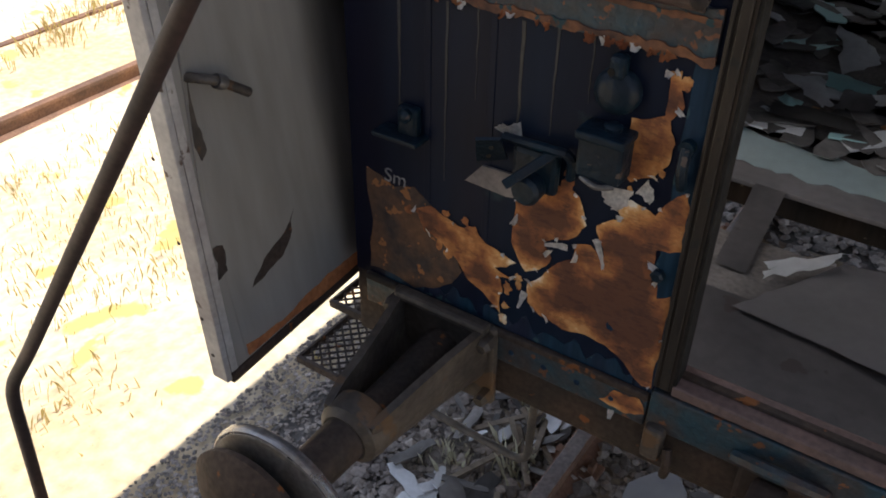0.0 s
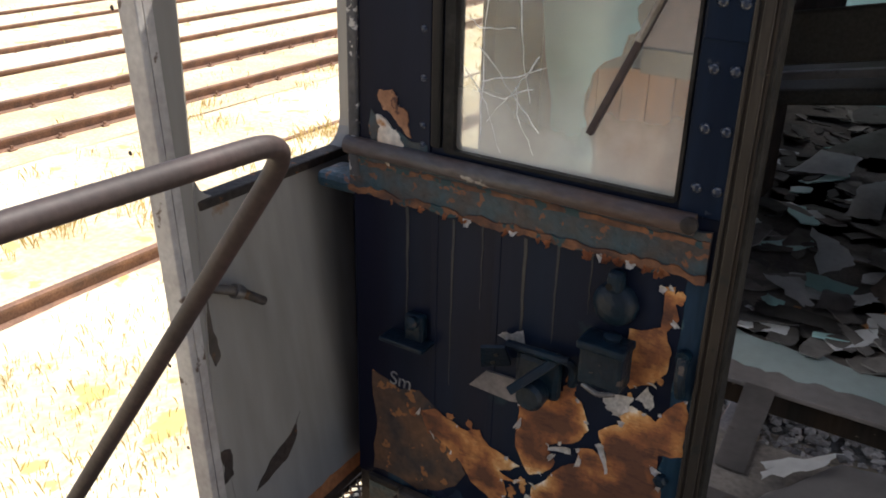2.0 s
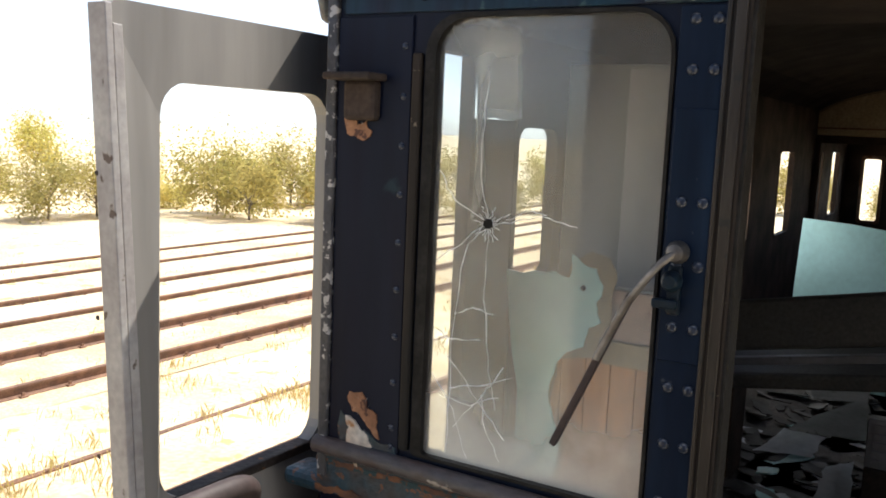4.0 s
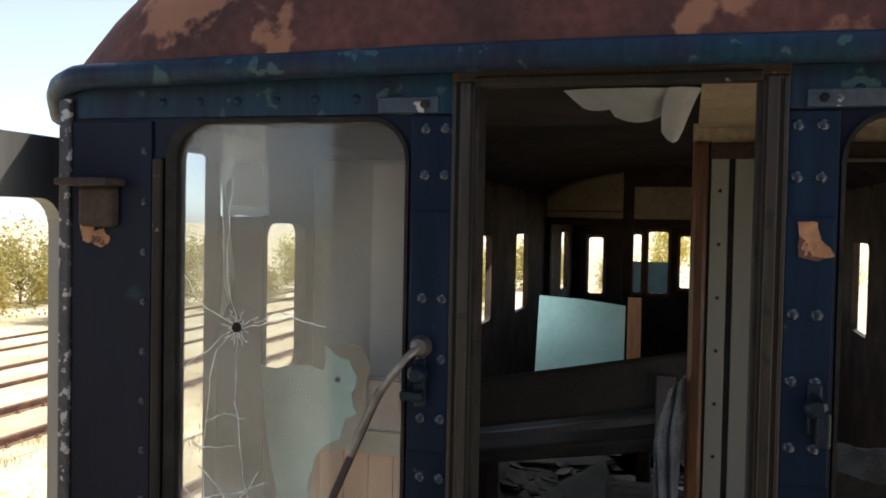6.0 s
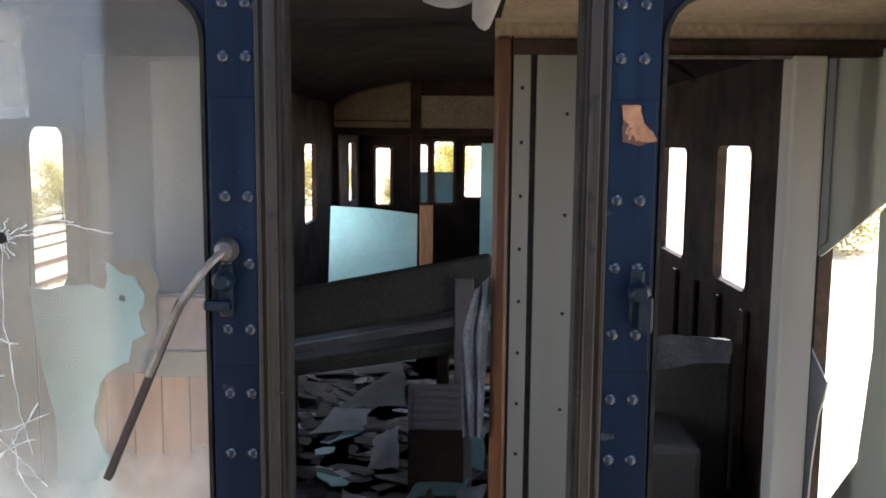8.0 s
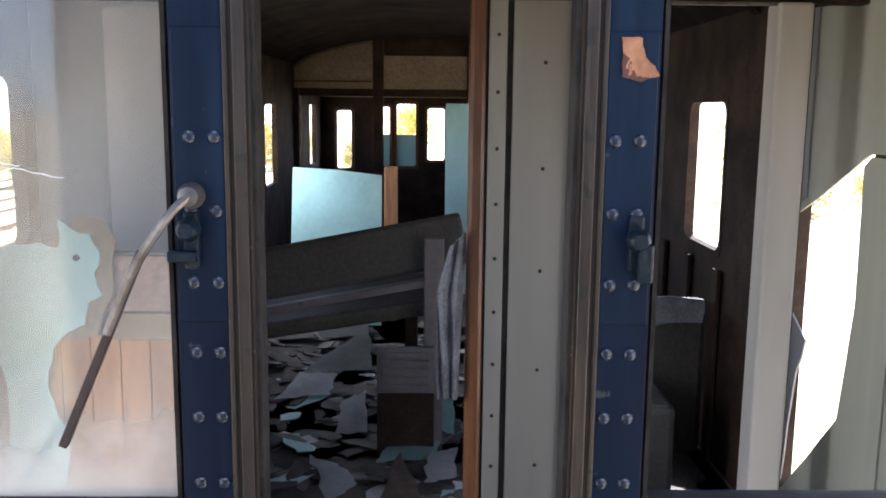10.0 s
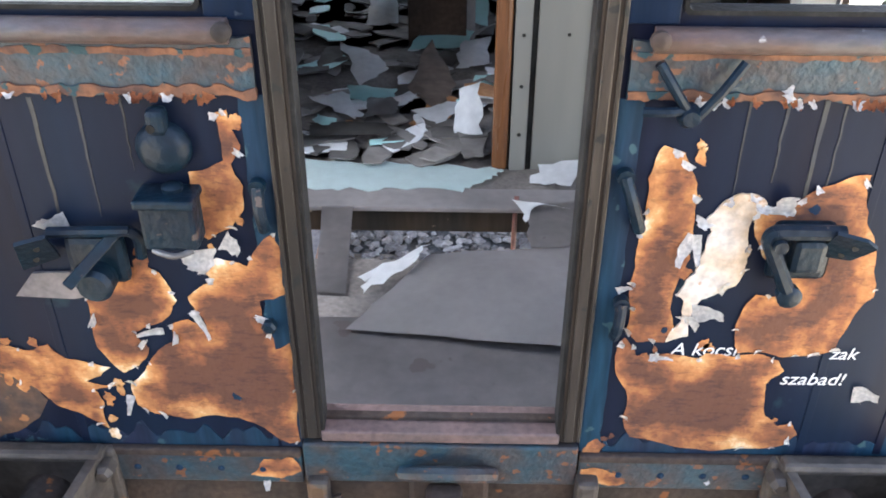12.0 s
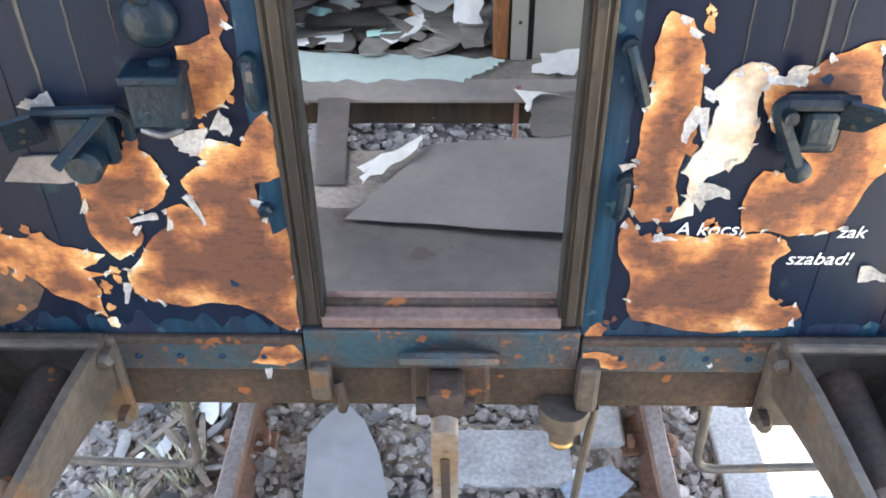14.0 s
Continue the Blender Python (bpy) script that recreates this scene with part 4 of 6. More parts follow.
side_wall(-1, [(0.26, 0.94, 1.35, 3.26, False), (0.955, 1.275, 3.06, 3.40, False), (1.28, 1.64, 2.46, 3.05, True), (2.9, 3.5, 2.28, 2.97, True), (4.5, 5.15, 2.28, 2.97, True), (6.15, 6.8, 2.24, 2.97, True), (7.95, 8.42, 2.24, 2.97, True), (9.05, 9.65, 2.24, 2.97, True)], "wall_left", "dark side wall with open doorway and glassless windows")
wall_r = side_wall(1, [(0.26, 0.80, 1.35, 3.06, False), (1.19, 1.71, 1.55, 2.85, False), (2.53, 3.10, 2.30, 3.0, True), (3.73, 4.42, 2.30, 2.98, True), (5.1, 5.75, 2.28, 2.97, True), (6.4, 7.05, 2.28, 2.97, True), (7.95, 8.5, 2.24, 2.97, True)], "wall_right", "dark side wall with glassless windows")



def lining(name, pts, x_, mat_, seed, lab="", rough=0.02):
    """A thin lining sheet on the side wall; its outline is given in y and z."""
    bm = slab(outline(pts, rough, 2, seed), 0, 0.006)
    for v in bm.verts:
        v.co = Vector((x_ + v.co.y, v.co.x, v.co.z))
    p = part(name, bm, mat_, wall_r, lab)
    p.matrix_parent_inverse = Matrix.Translation((-1.38, 0, -FLOOR))


lining("lining_board", [(0.81, 3.30), (1.75, 3.30), (1.75, 2.60), (1.66, 2.60), (1.517, 2.665), (1.232, 2.808), (1.18, 2.83), (0.81, 2.83)], 1.340, LINING, 3, "greenish cream lining board", 0.008)
lining("lining_board", [(0.81, 2.82), (1.18, 2.82), (1.222, 2.79), (1.207, 2.361), (1.264, 1.976), (1.65, 1.57), (1.72, 1.53), (1.72, 1.345), (0.81, 1.345)], 1.340, LINING, 4, "greenish cream lining board", 0.008)
lining("torn_lining", [(1.75, 2.32), (1.69, 2.254), (1.528, 2.17), (1.55, 2.10), (1.588, 2.03), (1.655, 1.60), (1.75, 1.54)], 1.338, GREYPANEL, 5, "torn white lining sheet", 0.03)
lining("lining_strip", [(1.60, 3.30), (1.69, 3.30), (1.69, 2.62), (1.60, 2.66)], 1.333, GREYPANEL, 6, "pale screwed strip", 0.004)
lining("lining_strip", [(0.98, 2.62), (1.05, 2.62), (1.05, 1.35), (0.98, 1.35)], 1.333, LINING, 7, "", 0.004)
film = new("torn_film", None)
tagged(film, "torn white film hanging over the gap beside the doorway", "film")
film.location = (-1.35, 1.1, 3.2)
bm = slab(outline([(0.945, 3.40), (1.28, 3.40), (1.28, 3.065), (1.20, 3.06), (1.08, 3.065), (0.99, 3.055), (1.0, 2.94), (1.03, 2.86), (1.02, 2.78), (0.955, 2.70), (0.95, 2.95), (0.945, 3.06)], 0.05, 2, 8), 0, 0.0015)
for v in bm.verts:
    v.co = Vector((-1.348 + v.co.y + 0.012 * math.sin(9 * v.co.z), v.co.x, v.co.z))
fs = part("film_sheet", bm, FILM, film)
fs.matrix_parent_inverse = Matrix.Translation(film.location).inverted()

# far end wall of the saloon
wall_far = thing("wall_far", "dark far partition of the saloon with windows and cream boards above", "wall", kind="structure", at=(0, LEN, FLOOR))


def fpart(nm, bm, mat_, lab=""):
    p = part(nm, bm, mat_, wall_far, lab)
    p.matrix_parent_inverse = Matrix.Translation((0, -LEN, -FLOOR))
    return p


F0, F1 = LEN - 0.2, LEN - 0.15
fo = [(-1.15, -0.95, 2.14, 2.90), (-0.573, -0.457, 2.17, 2.95), (-0.38, -0.117, 2.17, 2.99), (0.02, 0.253, 2.25, 2.935), (0.6, 1.0, 2.2, 2.9)]
x = -1.36
for a, b, z0, z1 in fo:
    fpart("wall_pillar", box(x, a, F0, F1, 1.335, 3.06), DARKWOOD)
    fpart("wall_panel", box(a, b, F0, F1, 1.335, z0), DARKWOOD)
    fpart("wall_header", box(a, b, F0, F1, z1, 3.06), DARKWOOD)
    fr = ring(rect_round(a - 0.03, b + 0.03, z0 - 0.03, z1 + 0.03, 0.04), rect_round(a + 0.008, b - 0.008, z0 + 0.01, z1 - 0.01, 0.03), F0 - 0.02, F0 - 0.003)
    fpart("window_frame", fr, POSTWOOD, "brown wooden window frame")
    x = b
fpart("wall_pillar", box(x, 1.36, F0, F1, 1.335, 3.06), DARKWOOD)


def under_arch(x_0, x_1, low, n=14):
    """Outline from the arched ceiling between x_0 and x_1 down to a level edge."""
    return [Vector((x_1 + (x_0 - x_1) * i / n, 0, arch(x_1 + (x_0 - x_1) * i / n, 0.12) - 0.085)) for i in range(n + 1)] + [Vector((x_0, 0, low)), Vector((x_1, 0, low))]


fpart("upper_board", slab(under_arch(-1.355, 1.355, 3.06, 26), F0, F1), CREAM, "cream board above the partition windows")
# mint reflection in the lower windows, put in as coloured boxes
fpart("lower_pane", box(-0.378, -0.119, F0 + 0.01, F0 + 0.02, 2.18, 2.585), MINT)
fpart("lower_pane", box(-0.571, -0.459, F0 + 0.01, F0 + 0.02, 2.18, 2.585), MINT)
arch_frame = thing("arch_frame", "dark timber arch with cream boards across the saloon", "arch", kind="structure", at=(0, 7.9, FLOOR))


def apart_(nm, bm, mat_, lab=""):
    p = part(nm, bm, mat_, arch_frame, lab)
    p.matrix_parent_inverse = Matrix.Translation((0, -7.9, -FLOOR))
    return p


apart_("upper_board", slab(under_arch(-1.35, -0.545, 3.13), 7.87, 7.885), CREAM, "stained cream board under the arch")
apart_("upper_board", slab([Vector((-0.43, 0, 3.13)), Vector((0.42, 0, 3.13)), Vector((0.42, 0, 3.46)), Vector((-0.43, 0, 3.46))], 7.87, 7.885), CREAM, "stained cream board under the arch")
apart_("lintel", slab(under_arch(-0.43, 1.35, 3.465), 7.88, 7.93), DARKWOOD)
apart_("cross_rail", box(-1.355, 1.355, 7.85, 7.93, 3.05, 3.125, 0.008), DARKWOOD)
apart_("board_trim", box(-1.35, -0.55, 7.845, 7.868, 3.19, 3.205, 0.003), POSTWOOD)
apart_("post", box(-0.541, -0.434, 7.84, 7.94, 1.335, 3.62, 0.01), DARKWOOD)
apart_("post", box(0.43, 0.53, 7.84, 7.94, 1.335, 3.62, 0.01), DARKWOOD)
apart_("wall_post", box(-1.355, -1.30, 7.84, 7.94, 1.335, 3.12, 0.01), DARKWOOD)

# ---- partition between cab and saloon ----
partition = thing("partition_right", "cab partition with varnished post and grey panels", "partition", kind="structure", at=(0.3, 1.3, FLOOR))


def ppart(nm, bm, mat_, lab="", smooth=False):
    p = part(nm, bm, mat_, partition, lab, smooth)
    p.matrix_parent_inverse = Matrix.Translation((-0.3, -1.3, -FLOOR))
    return p


ppart("door_post", box(0.145, 0.197, 1.27, 1.33, 1.335, 3.33, 0.014), POSTWOOD, "varnished brown wooden door post")
ppart("post_back", box(0.197, 0.204, 1.285, 1.33, 1.335, 3.33), BLACK)
ppart("metal_strip", box(0.204, 0.258, 1.275, 1.31, 1.335, 3.275, 0.004), OLIVEPANEL, "pale metal strip with screws")
ppart("panel_gap", box(0.258, 0.277, 1.29, 1.31, 1.335, 3.275), BLACK)
ppart("grey_panel", box(0.277, 0.452, 1.285, 1.31, 1.335, 3.275, 0.003), OLIVEPANEL, "faded cream and grey wall panel")
ppart("edge_strip", box(0.452, 0.476, 1.27, 1.33, 1.335, 3.275, 0.004), JAMB)
ppart("head_rail", box(0.20, 1.36, 1.27, 1.33, 3.272, 3.322, 0.004), DARKWOOD)
ppart("head_board", box(0.145, 1.355, 1.285, 1.31, 3.322, 3.56), CREAM)
ppart("head_trim", box(0.476, 1.06, 1.258, 1.269, 3.262, 3.272), STEEL)
ppart("white_post", box(1.058, 1.165, 1.24, 1.34, 1.335, 3.272, 0.01), material("cream_white_post_paint", (0.50, 0.48, 0.42), (0.40, 0.38, 0.33), 0.45, 0, 3, 8, 0.02, streak=True, grain=0.12), "cream-white painted post")
ppart("post_gap", box(1.165, 1.185, 1.29, 1.33, 1.335, 3.272), DARKWOOD)
me = bpy.data.meshes.new("screw")
sb = lathe([(0.006, 0), (0.006, 0.002), (0.003, 0.004)], (0, 0, 0), 8)
sb.to_mesh(me)
sb.free()
me.materials.append(BLACK)
for k in range(11):
    share("screw", me, partition, pose(0.232 - 0.3, -0.026, 0.12 + 0.17 * k))
    if k % 2:
        share("screw", me, partition, pose(0.375 - 0.3, -0.016, 0.3 + 0.16 * k))

part_left = thing("partition_left", "cab partition of bare planks under torn mint laminate", "partition", kind="structure", at=(-1.1, 1.72, FLOOR))


def lpart(nm, bm, mat_, lab=""):
    p = part(nm, bm, mat_, part_left, lab)
    p.matrix_parent_inverse = Matrix.Translation((1.1, -1.72, -FLOOR))
    return p


for k in range(7):
    lpart("plank", box(-1.215 + 0.093 * k, -1.125 + 0.093 * k, 1.27, 1.288, 1.30, 2.235, 0.003), PLANK)
lpart("frame_board", box(-1.355, -0.57, 1.289, 1.305, 1.30, 2.50, 0.003), GREYPANEL)
lpart("cross_batten", box(-0.97, -0.57, 1.262, 1.275, 2.225, 2.31, 0.004), CREAM)
lpart("upper_plank", box(-1.0, -0.57, 1.272, 1.288, 2.315, 2.49, 0.003), material("pink_stained_board", (0.48, 0.34, 0.28), (0.38, 0.27, 0.22), 0.7, 0, 4, 50, 0.1))
lpart("grey_panel", box(-1.355, -0.72, 1.722, 1.735, 1.335, 3.3), GREYPANEL, "grey panel behind the desk")
lpart("pale_strip", box(-1.10, -0.72, 1.714, 1.7215, 2.20, 3.28), material("pale_lilac_panel", (0.50, 0.47, 0.46), (0.42, 0.39, 0.38), 0.5, 0, 3, 8, 0.02, streak=True, grain=0.2))
lpart("end_post", box(-0.72, -0.66, 1.70, 1.76, 1.335, 3.3, 0.006), DARKWOOD)
MINTCUT = [(-1.352, 2.52), (-1.24, 2.525), (-1.13, 2.515), (-1.122, 2.605), (-1.085, 2.575), (-1.03, 2.56), (-1.0, 2.50), (-1.022, 2.44), (-1.0, 2.37), (-1.045, 2.345), (-1.06, 2.275), (-1.12, 2.25), (-1.16, 2.2), (-1.18, 2.05), (-1.13, 1.85), (-1.10, 1.6), (-1.12, 1.34), (-1.352, 1.34)]
lpart("mint_laminate", slab(outline([(px if px < -1.3 else px + 0.022, pz) for px, pz in MINTCUT], 0.12, 3, 8), 1.250, 1.256), MINT, "torn mint-green laminate sheet")
lpart("hole", lathe([(0.011, 0), (0.011, 0.001)], (-1.05, 1.2495, 2.487), 10), BLACK)
P = outline([(-1.10, 2.57), (-1.03, 2.62), (-0.96, 2.60), (-0.93, 2.53), (-0.945, 2.37), (-1.0, 2.24), (-1.13, 2.215), (-1.15, 1.98), (-1.2, 2.1), (-1.15, 2.3)], 0.08, 3, 12)
lpart("torn_backing", slab(P, 1.257, 1.261), CREAM)

# ---- window pane of the end wall ----
pane = thing("window_pane", "cracked dusty window pane with a bullet hole", "window pane", at=(-0.66, 0.01, 2.275))


def gp(nm, bm, mat_, lab=""):
    p = part(nm, bm, mat_, pane, lab)
    p.matrix_parent_inverse = Matrix.Translation((0.66, -0.01, -2.275))
    return p


g = gp("glass", slab(rect_round(-0.915, -0.402, WIN_LOW + 0.007, WIN_TOP - 0.008, 0.078, 5, 0.01), 0.008, 0.012), GLASS, "dusty cracked glass")
g.visible_shadow = False


def crack_line(bm, pts, w, seed):
    rnd = random.Random(seed)
    P = [Vector((x, 0, z)) for x, z in pts]
    Q = []
    for a, b in zip(P, P[1:]):
        for k in range(5):
            t = k / 5
            Q.append(a.lerp(b, t) + Vector((rnd.uniform(-1, 1), 0, rnd.uniform(-1, 1))) * 0.0035)
    Q.append(P[-1])
    prev = None
    for i, p in enumerate(Q):
        t = (Q[min(i + 1, len(Q) - 1)] - Q[max(i - 1, 0)]).normalized()
        nrm = Vector((-t.z, 0, t.x)) * w * rnd.uniform(0.4, 1.5) / 2
        cur = (bm.verts.new((p + nrm).xyz + Vector((0, 0.006, 0))), bm.verts.new((p - nrm).xyz + Vector((0, 0.006, 0))))
        if prev:
            bm.faces.new((prev[0], prev[1], cur[1], cur[0]))
        prev = cur


HX, HZ = -0.774, 2.824
bm = bmesh.new()
rnd = random.Random(4)
for k in range(15):
    a = 2 * math.pi * k / 15 + rnd.uniform(-0.1, 0.1)
    ln = rnd.choice((0.022, 0.03, 0.04, 0.055))
    crack_line(bm, [(HX + 0.010 * math.cos(a), HZ + 0.010 * math.sin(a)), (HX + ln * math.cos(a), HZ + ln * math.sin(a))], 0.002, k)
for k, pts in enumerate(([(HX, HZ), (-0.72, 2.83), (-0.65, 2.85), (-0.57, 2.835)], [(HX, HZ), (-0.775, 2.66), (-0.755, 2.50), (-0.735, 2.42)], [(HX, HZ), (-0.83, 2.76), (-0.85, 2.55), (-0.855, 2.30)], [(HX, HZ), (-0.80, 2.95), (-0.79, 3.15)], [(HX, HZ), (-0.86, 2.76), (-0.90, 2.73)], [(HX, HZ), (-0.86, 2.87), (-0.90, 2.93)],
                          [(-0.85, 2.45), (-0.78, 2.47), (-0.70, 2.50)], [(-0.86, 2.52), (-0.78, 2.44), (-0.71, 2.36)], [(-0.84, 2.36), (-0.77, 2.45), (-0.72, 2.52)], [(-0.90, 2.48), (-0.84, 2.40), (-0.80, 2.30)], [(-0.85, 2.62), (-0.80, 2.64), (-0.75, 2.63)], [(-0.90, 2.58), (-0.85, 2.56), (-0.78, 2.57)], [(-0.73, 2.835), (-0.68, 2.86), (-0.64, 2.855)], [(-0.77, 2.45), (-0.76, 2.38), (-0.72, 2.31)], [(-0.88, 2.43), (-0.80, 2.42), (-0.73, 2.45)])):
    crack_line(bm, pts, 0.002, 60 + k)
gp("cracks", bm, CRACK, "white cracks in the glass")
gp("bullet_hole", lathe([(0.011, 0), (0.011, 0.003)], (HX, 0.0065, HZ), 14), BLACK, "dark bullet hole")

# ---- fittings on the end wall ----


def fitting(name, label, category, at):
    return thing(name, label, category, at=at)


def under(parent, nm, bm, mat_, lab="", smooth=False):
    p = part(nm, bm, mat_, parent, lab, smooth)
    p.matrix_parent_inverse = Matrix.Translation(parent.location).inverted()
    return p


IRONBLUE = material("blue_painted_iron", (0.005, 0.018, 0.030), (0.010, 0.016, 0.025), 0.42, 0.0, 14, 60, 0.3, spots=(0.10, 0.075, 0.06), spot_at=0.66, spot_scale=26)
IRONBLUE.node_tree.nodes["Principled BSDF"].inputs["Specular IOR Level"].default_value = 0.25
wiper = fitting("windscreen_wiper", "rusty grey windscreen wiper resting across the glass", "wiper", (-0.36, -0.006, 2.81))
under(wiper, "pivot", lathe([(0.022, 0), (0.022, 0.012), (0.016, 0.03), (0.008, 0.034)], (-0.36, -0.006, 2.81), 16), STEEL, "", True)
under(wiper, "arm", tube([(-0.36, -0.034, 2.81), (-0.385, -0.045, 2.785), (-0.415, -0.045, 2.745), (-0.45, -0.04, 2.69), (-0.50, -0.032, 2.585)], 0.0075, 8, 4), STEEL, "", True)
under(wiper, "blade", box(-0.007, 0.007, -0.008, 0.008, -0.18, 0.18, 0.002, None, Matrix.Translation((-0.512, -0.024, 2.555)) @ pose(0, 0, 0, 0, 23.5, 0)), PIPE)
under(wiper, "rubber", box(-0.003, 0.003, -0.002, 0.014, -0.175, 0.175, 0, None, Matrix.Translation((-0.514, -0.014, 2.552)) @ pose(0, 0, 0, 0, 23.5, 0)), BLACK)
for s in (-1, 1):
    w2 = fitting("pillar_catch", "corroded blue-green catch on the pillar", "catch", (s * 0.362, -0.012, 2.66))
    under(w2, "plate", box(s * 0.362 - 0.013, s * 0.362 + 0.013, -0.018, -0.006, 2.69, 2.785, 0.005), IRONBLUE)
    under(w2, "knuckle", lathe([(0.018, 0), (0.02, 0.015), (0.012, 0.03)], (s * 0.362, -0.02, 2.757 if s < 0 else 2.745), 14), IRONBLUE, "", True)
    under(w2, "lever", box(s * 0.362 - 0.035, s * 0.362 + 0.012, -0.04, -0.02, 2.704, 2.722, 0.004) if s < 0 else box(0.362, 0.386, -0.045, -0.02, 2.675, 2.74, 0.005), IRONBLUE)
    b2 = fitting("plate_strip", "flaked pale strip bolted above the window", "metal strip", (s * 0.39, -0.008, 3.27))
    under(b2, "strip", box(*sorted((s * 0.335, s * (0.46 if s < 0 else 0.78))), -0.014, -0.008, 3.268, 3.300, 0.003), CHIPPED)
    under(b2, "bolt", lathe([(0.009, 0), (0.009, 0.006)], (s * 0.362, -0.014, 3.284), 6), BLACK)

lamp_l = fitting("lamp_bracket", "dark blue iron lamp bracket with a drilled tongue", "lamp bracket", (-0.66, 0, 1.85))
under(lamp_l, "back_plate", box(-0.715, -0.60, -0.03, 0.0, 1.745, 1.85, 0.014), IRONBLUE)
under(lamp_l, "strap", tube(bend((-0.735, -0.03, 1.862), (-0.565, -0.03, 1.868), (-0.575, -0.012, 1.80), 0.03, 5), 0.011, 8, 2), IRONBLUE, "bent iron strap", True)
P = [Vector(p) for p in ((-0.055, 0, -0.052), (0.022, 0, -0.05), (0.045, 0, 0.045), (-0.012, 0, 0.052))]
TONGUE = Matrix.Translation((-0.755, -0.055, 1.835)) @ pose(0, 0, 0, 38, -16, 10)
under(lamp_l, "tongue", slab(P, -0.004, 0.004, TONGUE), IRONBLUE, "drilled iron tongue")
for dx, dz in ((-0.012, -0.022), (0.012, 0.018)):
    under(lamp_l, "hole", lathe([(0.007, 0), (0.007, 0.001)], TONGUE @ Vector((dx, -0.0045, dz)), 10), BLACK)
under(lamp_l, "brace", box(-0.011, 0.011, -0.005, 0.005, -0.068, 0.068, 0.003, None, Matrix.Translation((-0.648, -0.062, 1.825)) @ pose(0, 0, 0, -38, 48, 0)), IRONBLUE)
under(lamp_l, "boss", lathe([(0.034, 0), (0.036, 0.045), (0.028, 0.055)], (-0.655, -0.02, 1.765), 16), IRONBLUE, "", True)
# flat grey patch on the wall below the tongue
under(lamp_l, "foot", slab([Vector(p) for p in ((-0.845, 0, 1.70), (-0.80, 0, 1.755), (-0.70, 0, 1.76), (-0.66, 0, 1.71), (-0.73, 0, 1.695))], -0.010, -0.003), material("plain_grey_patch", (0.23, 0.20, 0.185), (0.16, 0.14, 0.13), 0.7, 0, 8, 60, 0.2))
lamp_r = fitting("lamp_bracket", "dark blue iron lamp bracket on bared rust", "lamp bracket", (0.66, 0, 1.85))
under(lamp_r, "back_plate", box(0.62, 0.735, -0.018, 0.0, 1.77, 1.895, 0.012), IRONBLUE)
under(lamp_r, "strap", tube(bend((0.735, -0.045, 1.892), (0.592, -0.045, 1.892), (0.655, -0.05, 1.765), 0.03, 5), 0.015, 8, 2), IRONBLUE, "bent iron strap", True)
under(lamp_r, "block", box(0.648, 0.715, -0.05, -0.012, 1.80, 1.875, 0.014), IRONBLUE)
TONGUE = Matrix.Translation((0.74, -0.05, 1.865)) @ pose(0, 0, 0, 34, 14, -8)
under(lamp_r, "tongue", slab([Vector(p) for p in ((-0.03, 0, -0.055), (0.03, 0, -0.035), (0.045, 0, 0.03), (0.02, 0, 0.045), (-0.035, 0, 0.04))], -0.004, 0.004, TONGUE), IRONBLUE, "drilled iron tongue")
for dx, dz in ((0.005, -0.022), (0.012, 0.015)):
    under(lamp_r, "hole", lathe([(0.007, 0), (0.007, 0.001)], TONGUE @ Vector((dx, -0.0045, dz)), 10), BLACK)
under(lamp_r, "bolt", lathe([(0.022, 0), (0.024, 0.022), (0.014, 0.03)], (0.66, -0.035, 1.755), 14), IRONBLUE, "", True)
under(lamp_r, "bolt", lathe([(0.013, 0), (0.013, 0.012)], (0.618, -0.058, 1.872), 12), IRONBLUE, "", True)

sock = fitting("cable_socket_box", "dark blue cable socket box with a bolted lid", "socket", (-0.49, 0, 1.9))
under(sock, "box_body", box(-0.545, -0.445, -0.065, 0.0, 1.845, 1.945, 0.008), IRONBLUE)
under(sock, "lid", box(-0.55, -0.44, -0.075, -0.0, 1.935, 1.955, 0.006), IRONBLUE)
under(sock, "bolt", lathe([(0.018, 0), (0.02, 0.012), (0.012, 0.018)], (-0.485, -0.03, 1.952), 14, (0, 0, 1)), IRONBLUE, "", True)
under(sock, "hinge_bar", tube([(-0.53, -0.06, 1.845), (-0.49, -0.07, 1.838), (-0.455, -0.06, 1.845)], 0.006, 8), STEEL, "", True)
horn = fitting("round_socket_cover", "round dark blue socket cover with a keyhole", "socket cover", (-0.495, 0, 2.035))
under(horn, "cover", lathe([(0.05, 0), (0.05, 0.012), (0.044, 0.024), (0.03, 0.032), (0.012, 0.035)], (-0.495, -0.002, 2.03), 24), IRONBLUE, "", True)
under(horn, "hinge_ridge", box(-0.513, -0.477, -0.036, 0.0, 2.06, 2.112, 0.012), IRONBLUE)
under(horn, "keyhole", lathe([(0.008, 0), (0.008, 0.001)], (-0.503, -0.0368, 2.078), 10), BLACK)
small = fitting("small_bracket", "small dark iron bracket on the navy wall", "bracket", (-1.01, 0, 1.8))
under(small, "plate", box(-1.085, -0.955, -0.06, 0.0, 1.768, 1.78, 0.003), IRONBLUE)
under(small, "stem", box(-1.03, -0.975, -0.03, 0.0, 1.775, 1.85, 0.008), IRONBLUE)
under(small, "knob", lathe([(0.016, 0), (0.018, 0.014), (0.008, 0.022)], (-1.0, -0.028, 1.835), 12), IRONBLUE, "", True)
hook = fitting("signal_flag_holder", "flaking blue iron holder with spread arms", "flag holder", (0.41, 0, 2.14))
